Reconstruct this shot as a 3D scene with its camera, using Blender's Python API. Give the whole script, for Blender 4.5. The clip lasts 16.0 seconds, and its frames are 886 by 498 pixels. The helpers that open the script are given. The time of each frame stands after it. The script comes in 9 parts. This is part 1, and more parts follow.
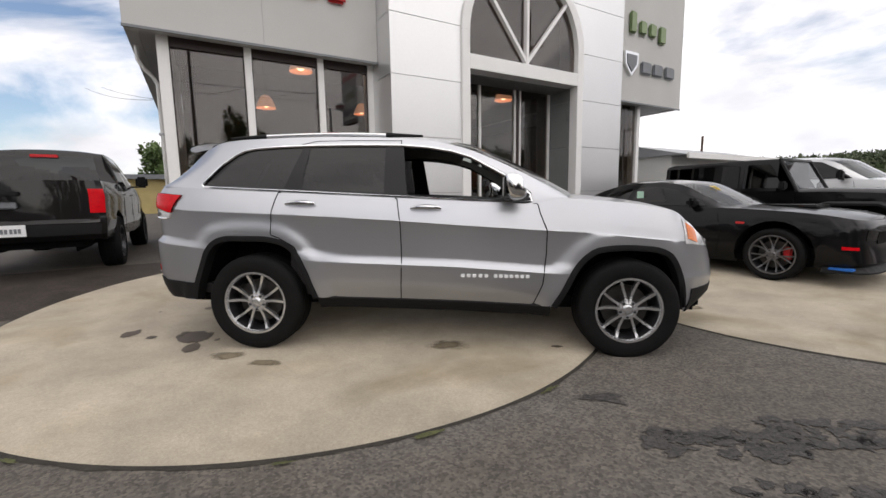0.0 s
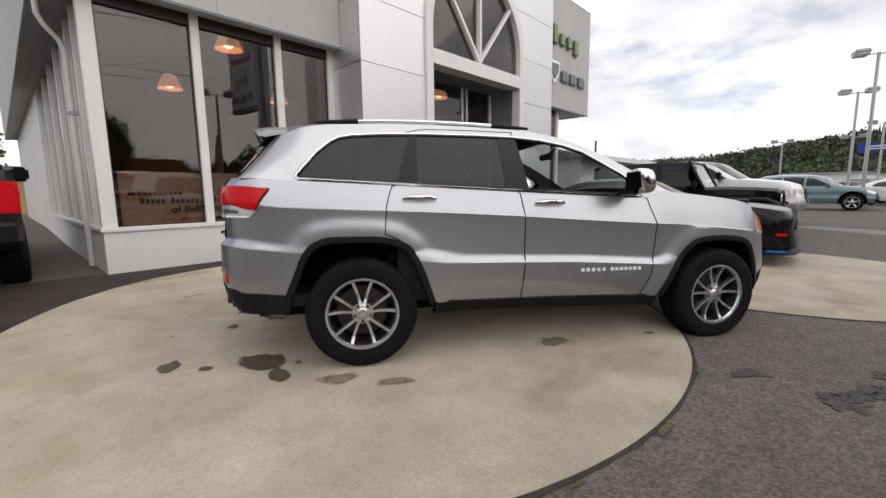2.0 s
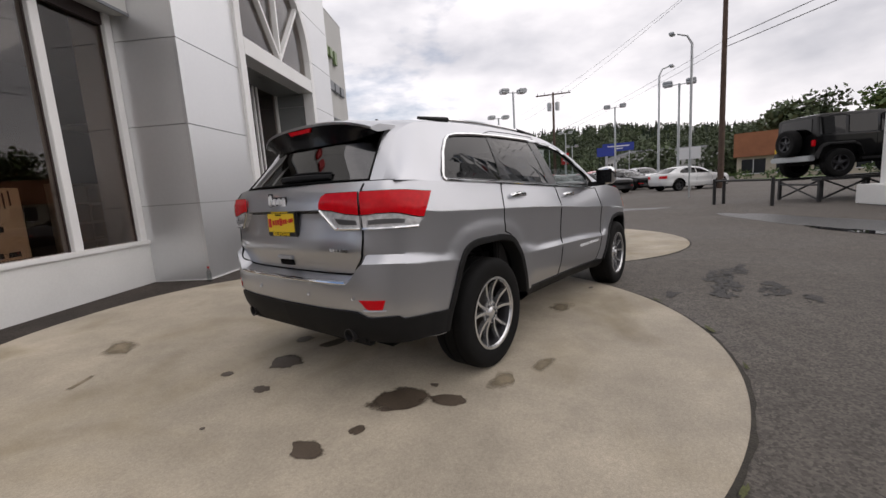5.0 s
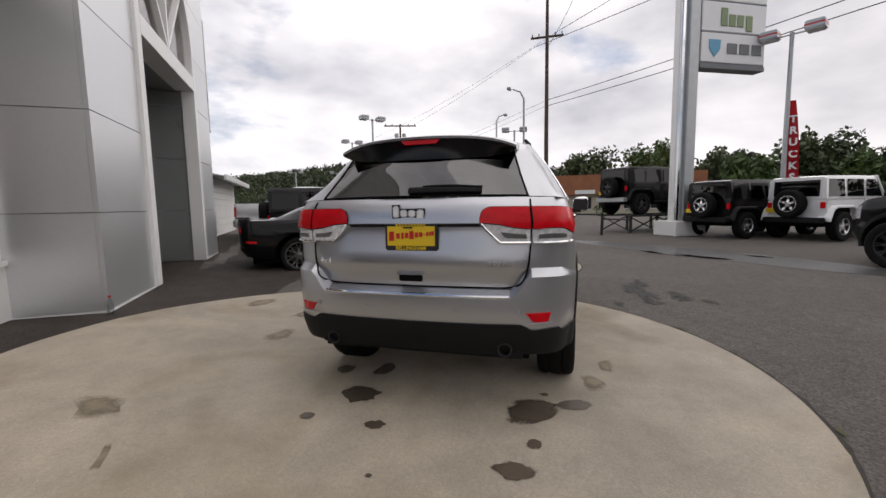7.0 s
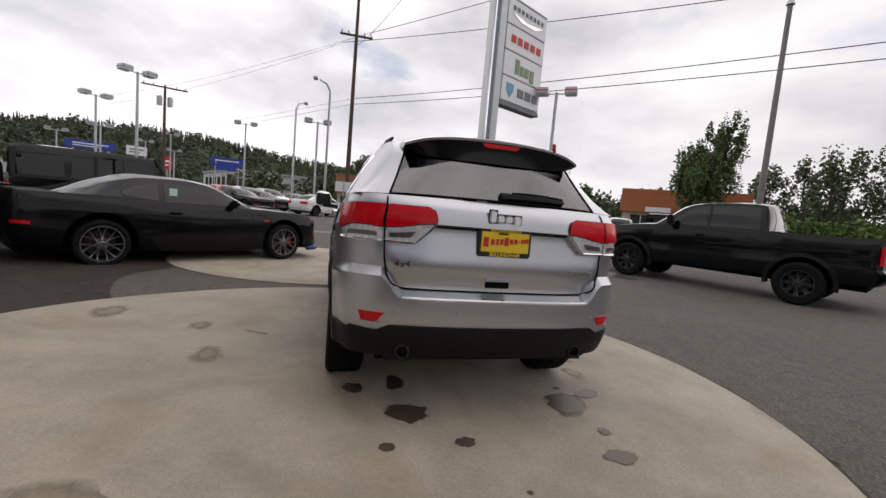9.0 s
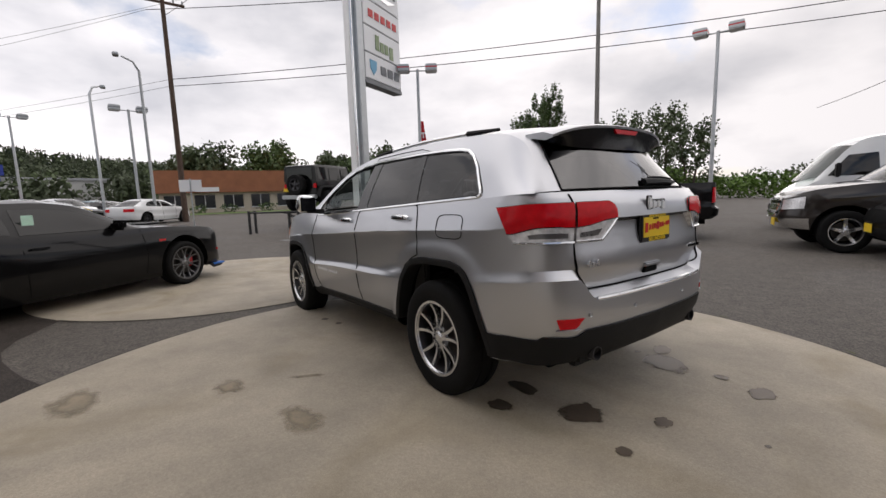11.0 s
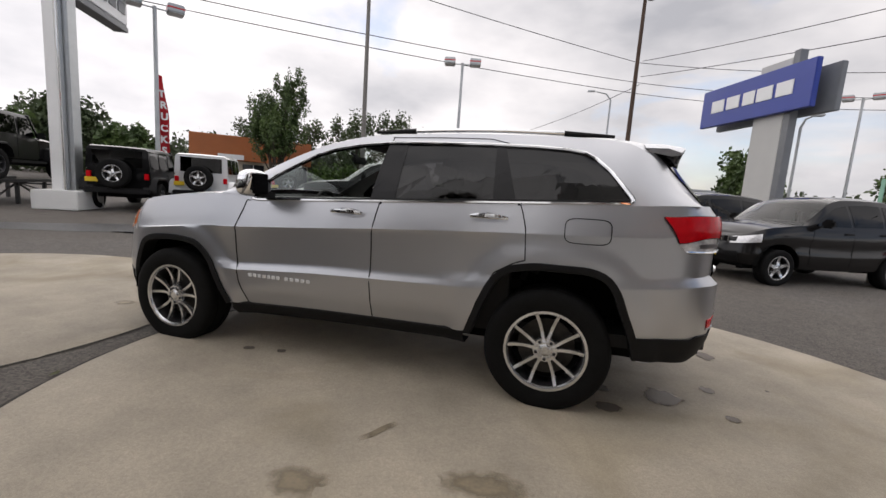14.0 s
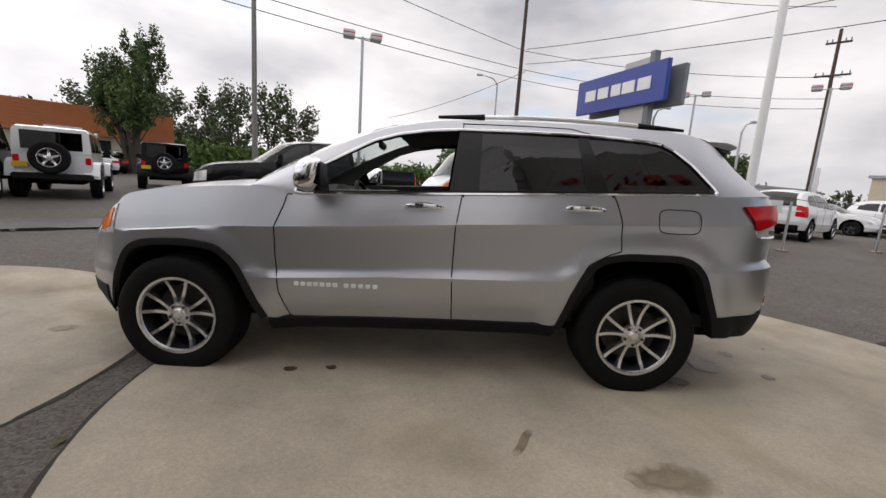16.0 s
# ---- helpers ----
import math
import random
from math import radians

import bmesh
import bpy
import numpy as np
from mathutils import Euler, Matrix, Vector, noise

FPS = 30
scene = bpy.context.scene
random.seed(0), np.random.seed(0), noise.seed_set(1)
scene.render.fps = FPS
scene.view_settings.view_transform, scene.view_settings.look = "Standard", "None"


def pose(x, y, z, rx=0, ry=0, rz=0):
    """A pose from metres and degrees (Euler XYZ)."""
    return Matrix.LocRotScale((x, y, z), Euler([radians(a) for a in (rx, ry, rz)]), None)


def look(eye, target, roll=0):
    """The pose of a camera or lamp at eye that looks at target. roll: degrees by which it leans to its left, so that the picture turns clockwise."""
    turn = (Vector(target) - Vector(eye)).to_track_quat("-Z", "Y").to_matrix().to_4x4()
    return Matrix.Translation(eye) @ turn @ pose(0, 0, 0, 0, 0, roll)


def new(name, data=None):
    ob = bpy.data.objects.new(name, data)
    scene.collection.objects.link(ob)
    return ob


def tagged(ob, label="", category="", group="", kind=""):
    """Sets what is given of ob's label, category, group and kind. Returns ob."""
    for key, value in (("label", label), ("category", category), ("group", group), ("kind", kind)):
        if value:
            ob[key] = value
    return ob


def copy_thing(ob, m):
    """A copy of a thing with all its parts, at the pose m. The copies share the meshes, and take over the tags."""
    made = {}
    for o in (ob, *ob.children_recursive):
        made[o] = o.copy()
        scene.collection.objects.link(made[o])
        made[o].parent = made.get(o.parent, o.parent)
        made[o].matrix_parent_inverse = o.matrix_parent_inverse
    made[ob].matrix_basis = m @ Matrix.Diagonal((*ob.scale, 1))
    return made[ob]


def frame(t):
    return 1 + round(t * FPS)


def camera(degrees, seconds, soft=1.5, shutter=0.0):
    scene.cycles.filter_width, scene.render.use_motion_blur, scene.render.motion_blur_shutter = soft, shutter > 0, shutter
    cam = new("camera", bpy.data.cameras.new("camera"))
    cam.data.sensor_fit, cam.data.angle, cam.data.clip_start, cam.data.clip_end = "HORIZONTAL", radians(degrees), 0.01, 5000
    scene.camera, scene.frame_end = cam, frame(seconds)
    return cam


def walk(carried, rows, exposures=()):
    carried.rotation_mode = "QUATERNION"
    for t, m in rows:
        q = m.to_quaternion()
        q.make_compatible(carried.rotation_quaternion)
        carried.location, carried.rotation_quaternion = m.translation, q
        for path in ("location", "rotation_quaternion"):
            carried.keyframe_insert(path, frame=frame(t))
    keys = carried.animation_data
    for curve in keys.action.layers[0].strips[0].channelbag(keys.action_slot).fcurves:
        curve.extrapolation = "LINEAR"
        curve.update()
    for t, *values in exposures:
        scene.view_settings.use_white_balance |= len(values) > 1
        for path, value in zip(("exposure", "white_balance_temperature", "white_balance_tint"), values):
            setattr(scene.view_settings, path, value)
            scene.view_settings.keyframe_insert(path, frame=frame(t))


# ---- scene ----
cam = camera(93.4, 16.0)
PATH = [
    (0, (0.28, -4.087, 1.23), (0.144, -2.108, 0.976), -0.9),
    (0.5, (-0.213, -4.066, 1.249), (-0.287, -2.094, 0.92), -1.8),
    (1, (-0.647, -4.061, 1.219), (-0.486, -2.092, 0.909), -1.6),
    (1.5, (-1.081, -3.958, 1.208), (-0.776, -2.001, 0.928), -1.8),
    (2, (-1.498, -3.784, 1.23), (-1.077, -1.848, 0.958), -0.8),
    (2.5, (-1.948, -3.676, 1.231), (-1.295, -1.805, 0.964), -2.0),
    (3, (-2.368, -3.478, 1.211), (-1.6, -1.648, 0.965), -2.2),
    (3.5, (-2.771, -3.269, 1.231), (-1.842, -1.507, 1.053), -1.1),
    (3.7, (-2.954, -3.2, 1.238), (-1.884, -1.525, 1.015), -1.4),
    (5.8, (-4.203, -1.792, 1.32), (-2.532, -0.712, 1.112), -2.6),
    (6, (-4.296, -1.641, 1.328), (-2.588, -0.617, 1.141), -1.7),
    (6.5, (-4.574, -1.268, 1.323), (-2.709, -0.576, 1.118), -1.0),
    (7, (-4.689, -0.829, 1.3), (-2.773, -0.295, 1.093), -1.0),
    (7.5, (-4.735, -0.406, 1.315), (-2.766, -0.114, 1.12), 0.6),
    (8, (-4.786, 0.028, 1.322), (-2.799, -0.073, 1.114), 0.9),
    (8.5, (-4.693, 0.495, 1.307), (-2.724, 0.218, 1.088), 2.0),
    (9, (-4.611, 0.956, 1.28), (-2.688, 0.436, 1.096), 5.0),
    (9.2, (-4.581, 1.147, 1.301), (-2.695, 0.512, 1.099), 4.6),
    (11.3, (-3.451, 2.578, 1.374), (-1.901, 1.337, 1.136), -1.0),
    (11.5, (-3.323, 2.659, 1.393), (-1.826, 1.348, 1.184), 0.0),
    (12, (-2.999, 2.91, 1.372), (-1.753, 1.355, 1.199), 0.5),
    (12.5, (-2.605, 3.071, 1.348), (-1.493, 1.42, 1.151), 1.2),
    (13, (-2.23, 3.202, 1.35), (-1.287, 1.448, 1.157), 5.1),
    (13.5, (-1.873, 3.381, 1.366), (-1.183, 1.519, 1.123), 4.7),
    (14, (-1.488, 3.459, 1.329), (-0.941, 1.555, 1.053), 4.0),
    (14.5, (-1.135, 3.531, 1.326), (-0.786, 1.573, 1.112), 6.2),
    (15, (-0.783, 3.613, 1.344), (-0.682, 1.628, 1.127), 4.3),
    (15.5, (-0.432, 3.535, 1.337), (-0.408, 1.553, 1.065), 4.6),
    (16, (-0.185, 3.461, 1.316), (-0.192, 1.488, 0.985), 3.9),
]
walk(cam, [(t, look(eye, target, roll)) for t, eye, target, roll in PATH], exposures=[(0.0, 0.62, 6600, 13), (2.0, 0.54, 6600, 14), (3.5, 0.44, 6600, 15), (6.0, 0.32, 6600, 15), (9.0, 0.36, 6600, 15), (12.5, 0.52, 6600, 14), (14.0, 0.58, 6600, 14), (16.0, 0.58, 6600, 14)])

# ---- sky, sun ----
world = bpy.data.worlds.new("overcast_sky")
scene.world = world
world.use_nodes = True
wn, wl = world.node_tree.nodes, world.node_tree.links
wn.clear()
w_out = wn.new("ShaderNodeOutputWorld")
w_bg = wn.new("ShaderNodeBackground")
w_sky = wn.new("ShaderNodeTexSky")
w_sky.sky_type, w_sky.sun_disc = "NISHITA", False
SUN_ELEVATION, SUN_AZIMUTH = 50.0, -62.0
w_sky.sun_elevation, w_sky.sun_rotation = radians(SUN_ELEVATION), radians(90 - SUN_AZIMUTH)
w_coord = wn.new("ShaderNodeTexCoord")
w_map = wn.new("ShaderNodeMapping")
w_map.inputs["Scale"].default_value = (1.0, 1.0, 2.3)
w_big = wn.new("ShaderNodeTexNoise")
w_big.inputs["Scale"].default_value, w_big.inputs["Detail"].default_value, w_big.inputs["Roughness"].default_value = 2.1, 7.0, 0.55
w_big.inputs["Distortion"].default_value = 0.35
w_cover = wn.new("ShaderNodeValToRGB")
w_cover.color_ramp.elements[0].position, w_cover.color_ramp.elements[1].position = 0.29, 0.43
w_fine = wn.new("ShaderNodeTexNoise")
w_fine.inputs["Scale"].default_value, w_fine.inputs["Detail"].default_value = 2.7, 6.5
w_tone = wn.new("ShaderNodeValToRGB")
w_tone.color_ramp.elements[0].position, w_tone.color_ramp.elements[1].position = 0.30, 0.64
w_tone.color_ramp.elements[0].color = (0.50, 0.515, 0.55, 1)
w_tone.color_ramp.elements[1].color = (1.0, 0.99, 0.99, 1)
w_gain = wn.new("ShaderNodeMix")
w_gain.data_type, w_gain.blend_type = "RGBA", "MULTIPLY"
w_gain.inputs[0].default_value = 1.0
w_gain.inputs[7].default_value = (0.085, 0.085, 0.085, 1)
w_mix = wn.new("ShaderNodeMix")
w_mix.data_type = "RGBA"
wl.new(w_coord.outputs["Generated"], w_map.inputs["Vector"])
wl.new(w_map.outputs["Vector"], w_big.inputs["Vector"])
wl.new(w_map.outputs["Vector"], w_fine.inputs["Vector"])
w_gapdot = wn.new("ShaderNodeVectorMath")
w_gapdot.operation = "DOT_PRODUCT"
w_gapdot.inputs[1].default_value = Vector((math.cos(radians(152)), math.sin(radians(152)), 0.30)).normalized()
w_gap = wn.new("ShaderNodeMapRange")
w_gap.interpolation_type = "SMOOTHSTEP"
w_gap.inputs["From Min"].default_value, w_gap.inputs["From Max"].default_value = 0.80, 0.98
w_gap.inputs["To Min"].default_value, w_gap.inputs["To Max"].default_value = 0.0, 0.145
w_less = wn.new("ShaderNodeMath")
w_less.operation = "SUBTRACT"
wl.new(w_coord.outputs["Generated"], w_gapdot.inputs[0])
wl.new(w_gapdot.outputs["Value"], w_gap.inputs["Value"])
wl.new(w_big.outputs["Fac"], w_less.inputs[0])
wl.new(w_gap.outputs["Result"], w_less.inputs[1])
wl.new(w_less.outputs[0], w_cover.inputs["Fac"])
wl.new(w_fine.outputs["Fac"], w_tone.inputs["Fac"])
wl.new(w_sky.outputs["Color"], w_gain.inputs[6])
wl.new(w_cover.outputs["Color"], w_mix.inputs[0])
wl.new(w_gain.outputs[2], w_mix.inputs[6])
w_dot = wn.new("ShaderNodeVectorMath")
w_dot.operation = "DOT_PRODUCT"
w_dot.inputs[1].default_value = (math.cos(radians(-122)), math.sin(radians(-122)), 0.0)
w_side = wn.new("ShaderNodeMapRange")
w_side.inputs["From Min"].default_value, w_side.inputs["From Max"].default_value = -0.9, 0.95
w_side.inputs["To Min"].default_value, w_side.inputs["To Max"].default_value = 1.06, 0.64
w_dim = wn.new("ShaderNodeVectorMath")
w_dim.operation = "SCALE"
wl.new(w_coord.outputs["Generated"], w_dot.inputs[0])
wl.new(w_dot.outputs["Value"], w_side.inputs["Value"])
wl.new(w_tone.outputs["Color"], w_dim.inputs[0])
wl.new(w_side.outputs["Result"], w_dim.inputs["Scale"])
wl.new(w_dim.outputs["Vector"], w_mix.inputs[7])
wl.new(w_mix.outputs[2], w_bg.inputs["Color"])
w_bg.inputs["Strength"].default_value = 1.0
wl.new(w_bg.outputs["Background"], w_out.inputs["Surface"])

sun = new("sun", bpy.data.lights.new("sun", "SUN"))
sun.data.energy, sun.data.angle, sun.data.color = 1.0, radians(105), (1.0, 0.96, 0.90)
sun.matrix_world = look((30 * math.cos(radians(SUN_AZIMUTH)), 30 * math.sin(radians(SUN_AZIMUTH)), 30 * math.tan(radians(SUN_ELEVATION))), (0, 0, 0))

# ---- materials ----
def mat(name, col, rough=0.5, metal=0.0, var=0.12, scale=2.0, fine=40.0, bump=0.0, bscale=80.0, coat=0.0, alt=None, alt_pos=(0.45, 0.7), rvar=0.1, spec=0.5, each=0.0, warp=0.0, speck=None, mottle=None):
    m = bpy.data.materials.new(name)
    m.use_nodes = True
    n, l = m.node_tree.nodes, m.node_tree.links
    b = n["Principled BSDF"]
    b.inputs["Metallic"].default_value = metal
    b.inputs["Specular IOR Level"].default_value = spec
    b.inputs["Coat Weight"].default_value = coat
    b.inputs["Coat Roughness"].default_value = 0.04
    co = n.new("ShaderNodeTexCoord")
    n1, n2 = n.new("ShaderNodeTexNoise"), n.new("ShaderNodeTexNoise")
    n1.inputs["Scale"].default_value, n1.inputs["Detail"].default_value, n1.inputs["Distortion"].default_value = scale, 5.0, warp
    n2.inputs["Scale"].default_value, n2.inputs["Detail"].default_value = fine, 4.0
    for q in (n1, n2):
        l.new(co.outputs["Object"], q.inputs["Vector"])
    mixn = n.new("ShaderNodeMath")
    mixn.operation = "MULTIPLY_ADD"
    mixn.inputs[1].default_value, mixn.inputs[2].default_value = 0.4, 0.0
    l.new(n2.outputs["Fac"], mixn.inputs[0])
    add = n.new("ShaderNodeMath")
    add.operation = "MULTIPLY_ADD"
    add.inputs[1].default_value = 0.6
    l.new(n1.outputs["Fac"], add.inputs[0])
    l.new(mixn.outputs[0], add.inputs[2])
    ramp = n.new("ShaderNodeValToRGB")
    ramp.color_ramp.elements[0].position, ramp.color_ramp.elements[1].position = 0.3, 0.7
    lo, hi = [c * (1 - var) for c in col], [min(1.0, c * (1 + var)) for c in col]
    ramp.color_ramp.elements[0].color, ramp.color_ramp.elements[1].color = (*lo, 1), (*hi, 1)
    l.new(add.outputs[0], ramp.inputs["Fac"])
    out = ramp.outputs["Color"]
    if alt:
        r2 = n.new("ShaderNodeValToRGB")
        r2.color_ramp.elements[0].position, r2.color_ramp.elements[1].position = alt_pos
        l.new(n1.outputs["Fac"], r2.inputs["Fac"])
        mx = n.new("ShaderNodeMix")
        mx.data_type = "RGBA"
        l.new(r2.outputs["Color"], mx.inputs[0])
        l.new(out, mx.inputs[6])
        mx.inputs[7].default_value = (*alt, 1)
        out = mx.outputs[2]
    for kind, arg in (("speck", speck), ("mottle", mottle)):
        if not arg:
            continue
        if kind == "speck":
            tx = n.new("ShaderNodeTexVoronoi")
            sep = n.new("ShaderNodeSeparateColor")
            l.new(tx.outputs["Color"], sep.inputs[0])
            val = sep.outputs[0]
        else:
            tx = n.new("ShaderNodeTexNoise")
            tx.inputs["Detail"].default_value, tx.inputs["Roughness"].default_value = 6.0, 0.65
            val = tx.outputs["Fac"]
        tx.inputs["Scale"].default_value = arg[0]
        l.new(co.outputs["Object"], tx.inputs["Vector"])
        mr = n.new("ShaderNodeMapRange")
        if kind == "mottle":
            mr.inputs["From Min"].default_value, mr.inputs["From Max"].default_value = 0.3, 0.7
        mr.inputs["To Min"].default_value, mr.inputs["To Max"].default_value = arg[1], arg[2]
        l.new(val, mr.inputs["Value"])
        hs = n.new("ShaderNodeHueSaturation")
        l.new(mr.outputs["Result"], hs.inputs["Value"])
        l.new(out, hs.inputs["Color"])
        out = hs.outputs["Color"]
    if each:
        info = n.new("ShaderNodeObjectInfo")
        hsv = n.new("ShaderNodeHueSaturation")
        ma = n.new("ShaderNodeMapRange")
        ma.inputs["To Min"].default_value, ma.inputs["To Max"].default_value = 1 - each, 1 + each
        l.new(info.outputs["Random"], ma.inputs["Value"])
        l.new(ma.outputs["Result"], hsv.inputs["Value"])
        l.new(out, hsv.inputs["Color"])
        out = hsv.outputs["Color"]
    l.new(out, b.inputs["Base Color"])
    rr = n.new("ShaderNodeMapRange")
    rr.inputs["To Min"].default_value, rr.inputs["To Max"].default_value = max(0.0, rough - rvar), min(1.0, rough + rvar)
    l.new(add.outputs[0], rr.inputs["Value"])
    l.new(rr.outputs["Result"], b.inputs["Roughness"])
    if bump:
        n3 = n.new("ShaderNodeTexNoise")
        n3.inputs["Scale"].default_value, n3.inputs["Detail"].default_value = bscale, 3.0
        l.new(co.outputs["Object"], n3.inputs["Vector"])
        bp = n.new("ShaderNodeBump")
        bp.inputs["Strength"].default_value, bp.inputs["Distance"].default_value = bump, 0.01
        l.new(n3.outputs["Fac"], bp.inputs["Height"])
        l.new(bp.outputs["Normal"], b.inputs["Normal"])
    if speck:
        b.inputs["Diffuse Roughness"].default_value = 1.0
    return m


def glass(name, tint, gloss=1.0, rough=0.0, gain=1.0):
    """A thin pane: tinted see-through with a mirror coat that grows towards a slanting view."""
    m = bpy.data.materials.new(name)
    m.use_nodes = True
    n, l = m.node_tree.nodes, m.node_tree.links
    n.remove(n["Principled BSDF"])
    t, g, mx, fr = n.new("ShaderNodeBsdfTransparent"), n.new("ShaderNodeBsdfGlossy"), n.new("ShaderNodeMixShader"), n.new("ShaderNodeLayerWeight")
    t.inputs["Color"].default_value = (*tint, 1)
    g.inputs["Roughness"].default_value = rough
    g.inputs["Color"].default_value = (gloss, gloss, gloss, 1)
    fr.inputs["Blend"].default_value = 0.5
    power = n.new("ShaderNodeMath")
    power.operation, power.inputs[1].default_value = "POWER", 5.0
    mul = n.new("ShaderNodeMath")
    mul.operation, mul.use_clamp = "MULTIPLY_ADD", True
    mul.inputs[1].default_value, mul.inputs[2].default_value = 0.95 * min(1.0, gain), 0.05 * gain
    l.new(fr.outputs["Facing"], power.inputs[0])
    l.new(power.outputs[0], mul.inputs[0])
    l.new(mul.outputs[0], mx.inputs["Fac"])
    l.new(t.outputs[0], mx.inputs[1])
    l.new(g.outputs[0], mx.inputs[2])
    l.new(mx.outputs[0], n["Material Output"].inputs["Surface"])
    return m


def lit(name, col, strength):
    m = mat(name, col, 0.4)
    b = m.node_tree.nodes["Principled BSDF"]
    b.inputs["Emission Color"].default_value, b.inputs["Emission Strength"].default_value = (*col, 1), strength
    return m


ASPHALT = mat("asphalt", (0.096, 0.084, 0.071), 0.85, var=0.24, speck=(72.0, 0.60, 1.50), mottle=(6.0, 0.82, 1.18), scale=0.45, fine=150.0, bump=0.35, bscale=170.0, alt=(0.104, 0.094, 0.084), alt_pos=(0.50, 0.66), warp=0.6)
CONCRETE = mat("concrete", (0.415, 0.364, 0.284), 0.72, var=0.22, speck=(220.0, 0.90, 1.10), mottle=(1.3, 0.74, 1.16), scale=0.7, fine=55.0, bump=0.22, bscale=120.0, alt=(0.290, 0.244, 0.165), alt_pos=(0.50, 0.70), warp=1.1)
def stain(name, col, rough, full=0.30, gone=0.50):
    """Damp or oil soaked into the slab: thins out towards a ragged edge."""
    m = mat(name, col, rough, var=0.3, scale=7.0, fine=60.0, bump=0.1)
    n, l = m.node_tree.nodes, m.node_tree.links
    co = n.new("ShaderNodeTexCoord")
    off = n.new("ShaderNodeVectorMath")
    off.operation, off.inputs[1].default_value = "SUBTRACT", (0.5, 0.5, 0.5)
    flat = n.new("ShaderNodeVectorMath")
    flat.operation, flat.inputs[1].default_value = "MULTIPLY", (1.0, 1.0, 0.0)
    size = n.new("ShaderNodeVectorMath")
    size.operation = "LENGTH"
    rag = n.new("ShaderNodeTexNoise")
    rag.inputs["Scale"].default_value, rag.inputs["Detail"].default_value, rag.inputs["Roughness"].default_value = 9.0, 6.0, 0.62
    add = n.new("ShaderNodeMath")
    add.operation, add.inputs[1].default_value = "MULTIPLY_ADD", 0.62
    mr = n.new("ShaderNodeMapRange")
    mr.interpolation_type = "SMOOTHSTEP"
    mr.inputs["From Min"].default_value, mr.inputs["From Max"].default_value = full + 0.27, gone + 0.30
    mr.inputs["To Min"].default_value, mr.inputs["To Max"].default_value = 1.0, 0.0
    l.new(co.outputs["Generated"], off.inputs[0])
    l.new(off.outputs["Vector"], flat.inputs[0])
    l.new(flat.outputs["Vector"], size.inputs[0])
    l.new(co.outputs["Object"], rag.inputs["Vector"])
    l.new(rag.outputs["Fac"], add.inputs[0])
    l.new(size.outputs["Value"], add.inputs[2])
    l.new(add.outputs[0], mr.inputs["Value"])
    l.new(mr.outputs["Result"], n["Principled BSDF"].inputs["Alpha"])
    return m


WET = stain("wet_concrete", (0.085, 0.064, 0.046), 0.5, 0.36, 0.50)
DAMP = stain("damp_concrete", (0.215, 0.175, 0.115), 0.65, 0.10, 0.48)
GRIT = mat("joint_dirt", (0.03, 0.026, 0.02), 0.95, var=0.5, scale=14.0, fine=90.0, bump=0.6)
MOSS = mat("moss", (0.075, 0.08, 0.03), 0.95, var=0.5, scale=30.0, bump=0.6)
TAR = mat("dark_asphalt_patch", (0.042, 0.039, 0.036), 0.75, var=0.5, speck=(75.0, 0.5, 1.5), scale=16.0, fine=120.0, bump=0.6, bscale=170.0)
WATER = mat("puddle_water", (0.02, 0.02, 0.022), 0.03, var=0.1, rvar=0.02)
# Damp brown asphalt; its colour also holds the shade beside the showroom.
DARK_ROAD = mat("shaded_damp_asphalt", (0.040, 0.033, 0.028), 0.75, spec=0.2, var=0.35, speck=(85.0, 0.6, 1.5), mottle=(3.0, 0.7, 1.3), scale=0.8, fine=120.0, bump=0.35, bscale=170.0, warp=0.6)
DAMP_ROAD = mat("damp_asphalt", (0.058, 0.058, 0.058), 0.42, var=0.25, scale=3.0, fine=120.0, bump=0.3, bscale=170.0)
PANEL = mat("aluminium_panel", (0.70, 0.705, 0.71), 0.36, metal=0.72, var=0.035, scale=0.8, fine=18.0, each=0.03)
STUCCO = mat("grey_fascia", (0.50, 0.50, 0.485), 0.75, var=0.05, scale=1.2, fine=60.0, bump=0.1)
SOFFIT = mat("soffit", (0.42, 0.42, 0.42), 0.7, var=0.08)
WHITE_METAL = mat("white_painted_metal", (0.80, 0.80, 0.79), 0.38, var=0.04, scale=2.0)
WHITE_WALL = mat("white_base_wall", (0.74, 0.74, 0.72), 0.6, var=0.06, scale=1.5, bump=0.05)
DARK_TRIM = mat("dark_trim", (0.035, 0.022, 0.02), 0.5, var=0.2)
# Brown walls, darkened in colour so the hall looks dim through the glass.
INTERIOR = mat("dim_showroom_wall", (0.075, 0.05, 0.04), 0.8, var=0.15)
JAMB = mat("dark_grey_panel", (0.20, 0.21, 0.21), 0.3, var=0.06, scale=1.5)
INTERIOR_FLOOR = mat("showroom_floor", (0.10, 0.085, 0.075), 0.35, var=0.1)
SHOP_GLASS = glass("shop_glass", (0.66, 0.62, 0.59), gain=1.2)
CARD = mat("cardboard_banner", (0.72, 0.55, 0.38), 0.7, var=0.05, scale=4.0)
CHROME = mat("chrome", (0.82, 0.83, 0.84), 0.09, metal=1.0, var=0.02, rvar=0.03)
WEATHERED = mat("weathered_steel", (0.20, 0.19, 0.175), 0.6, metal=0.3, var=0.2, scale=3.0)
STEEL = mat("galvanised_steel", (0.45, 0.47, 0.48), 0.45, metal=0.7, var=0.1, scale=4.0)
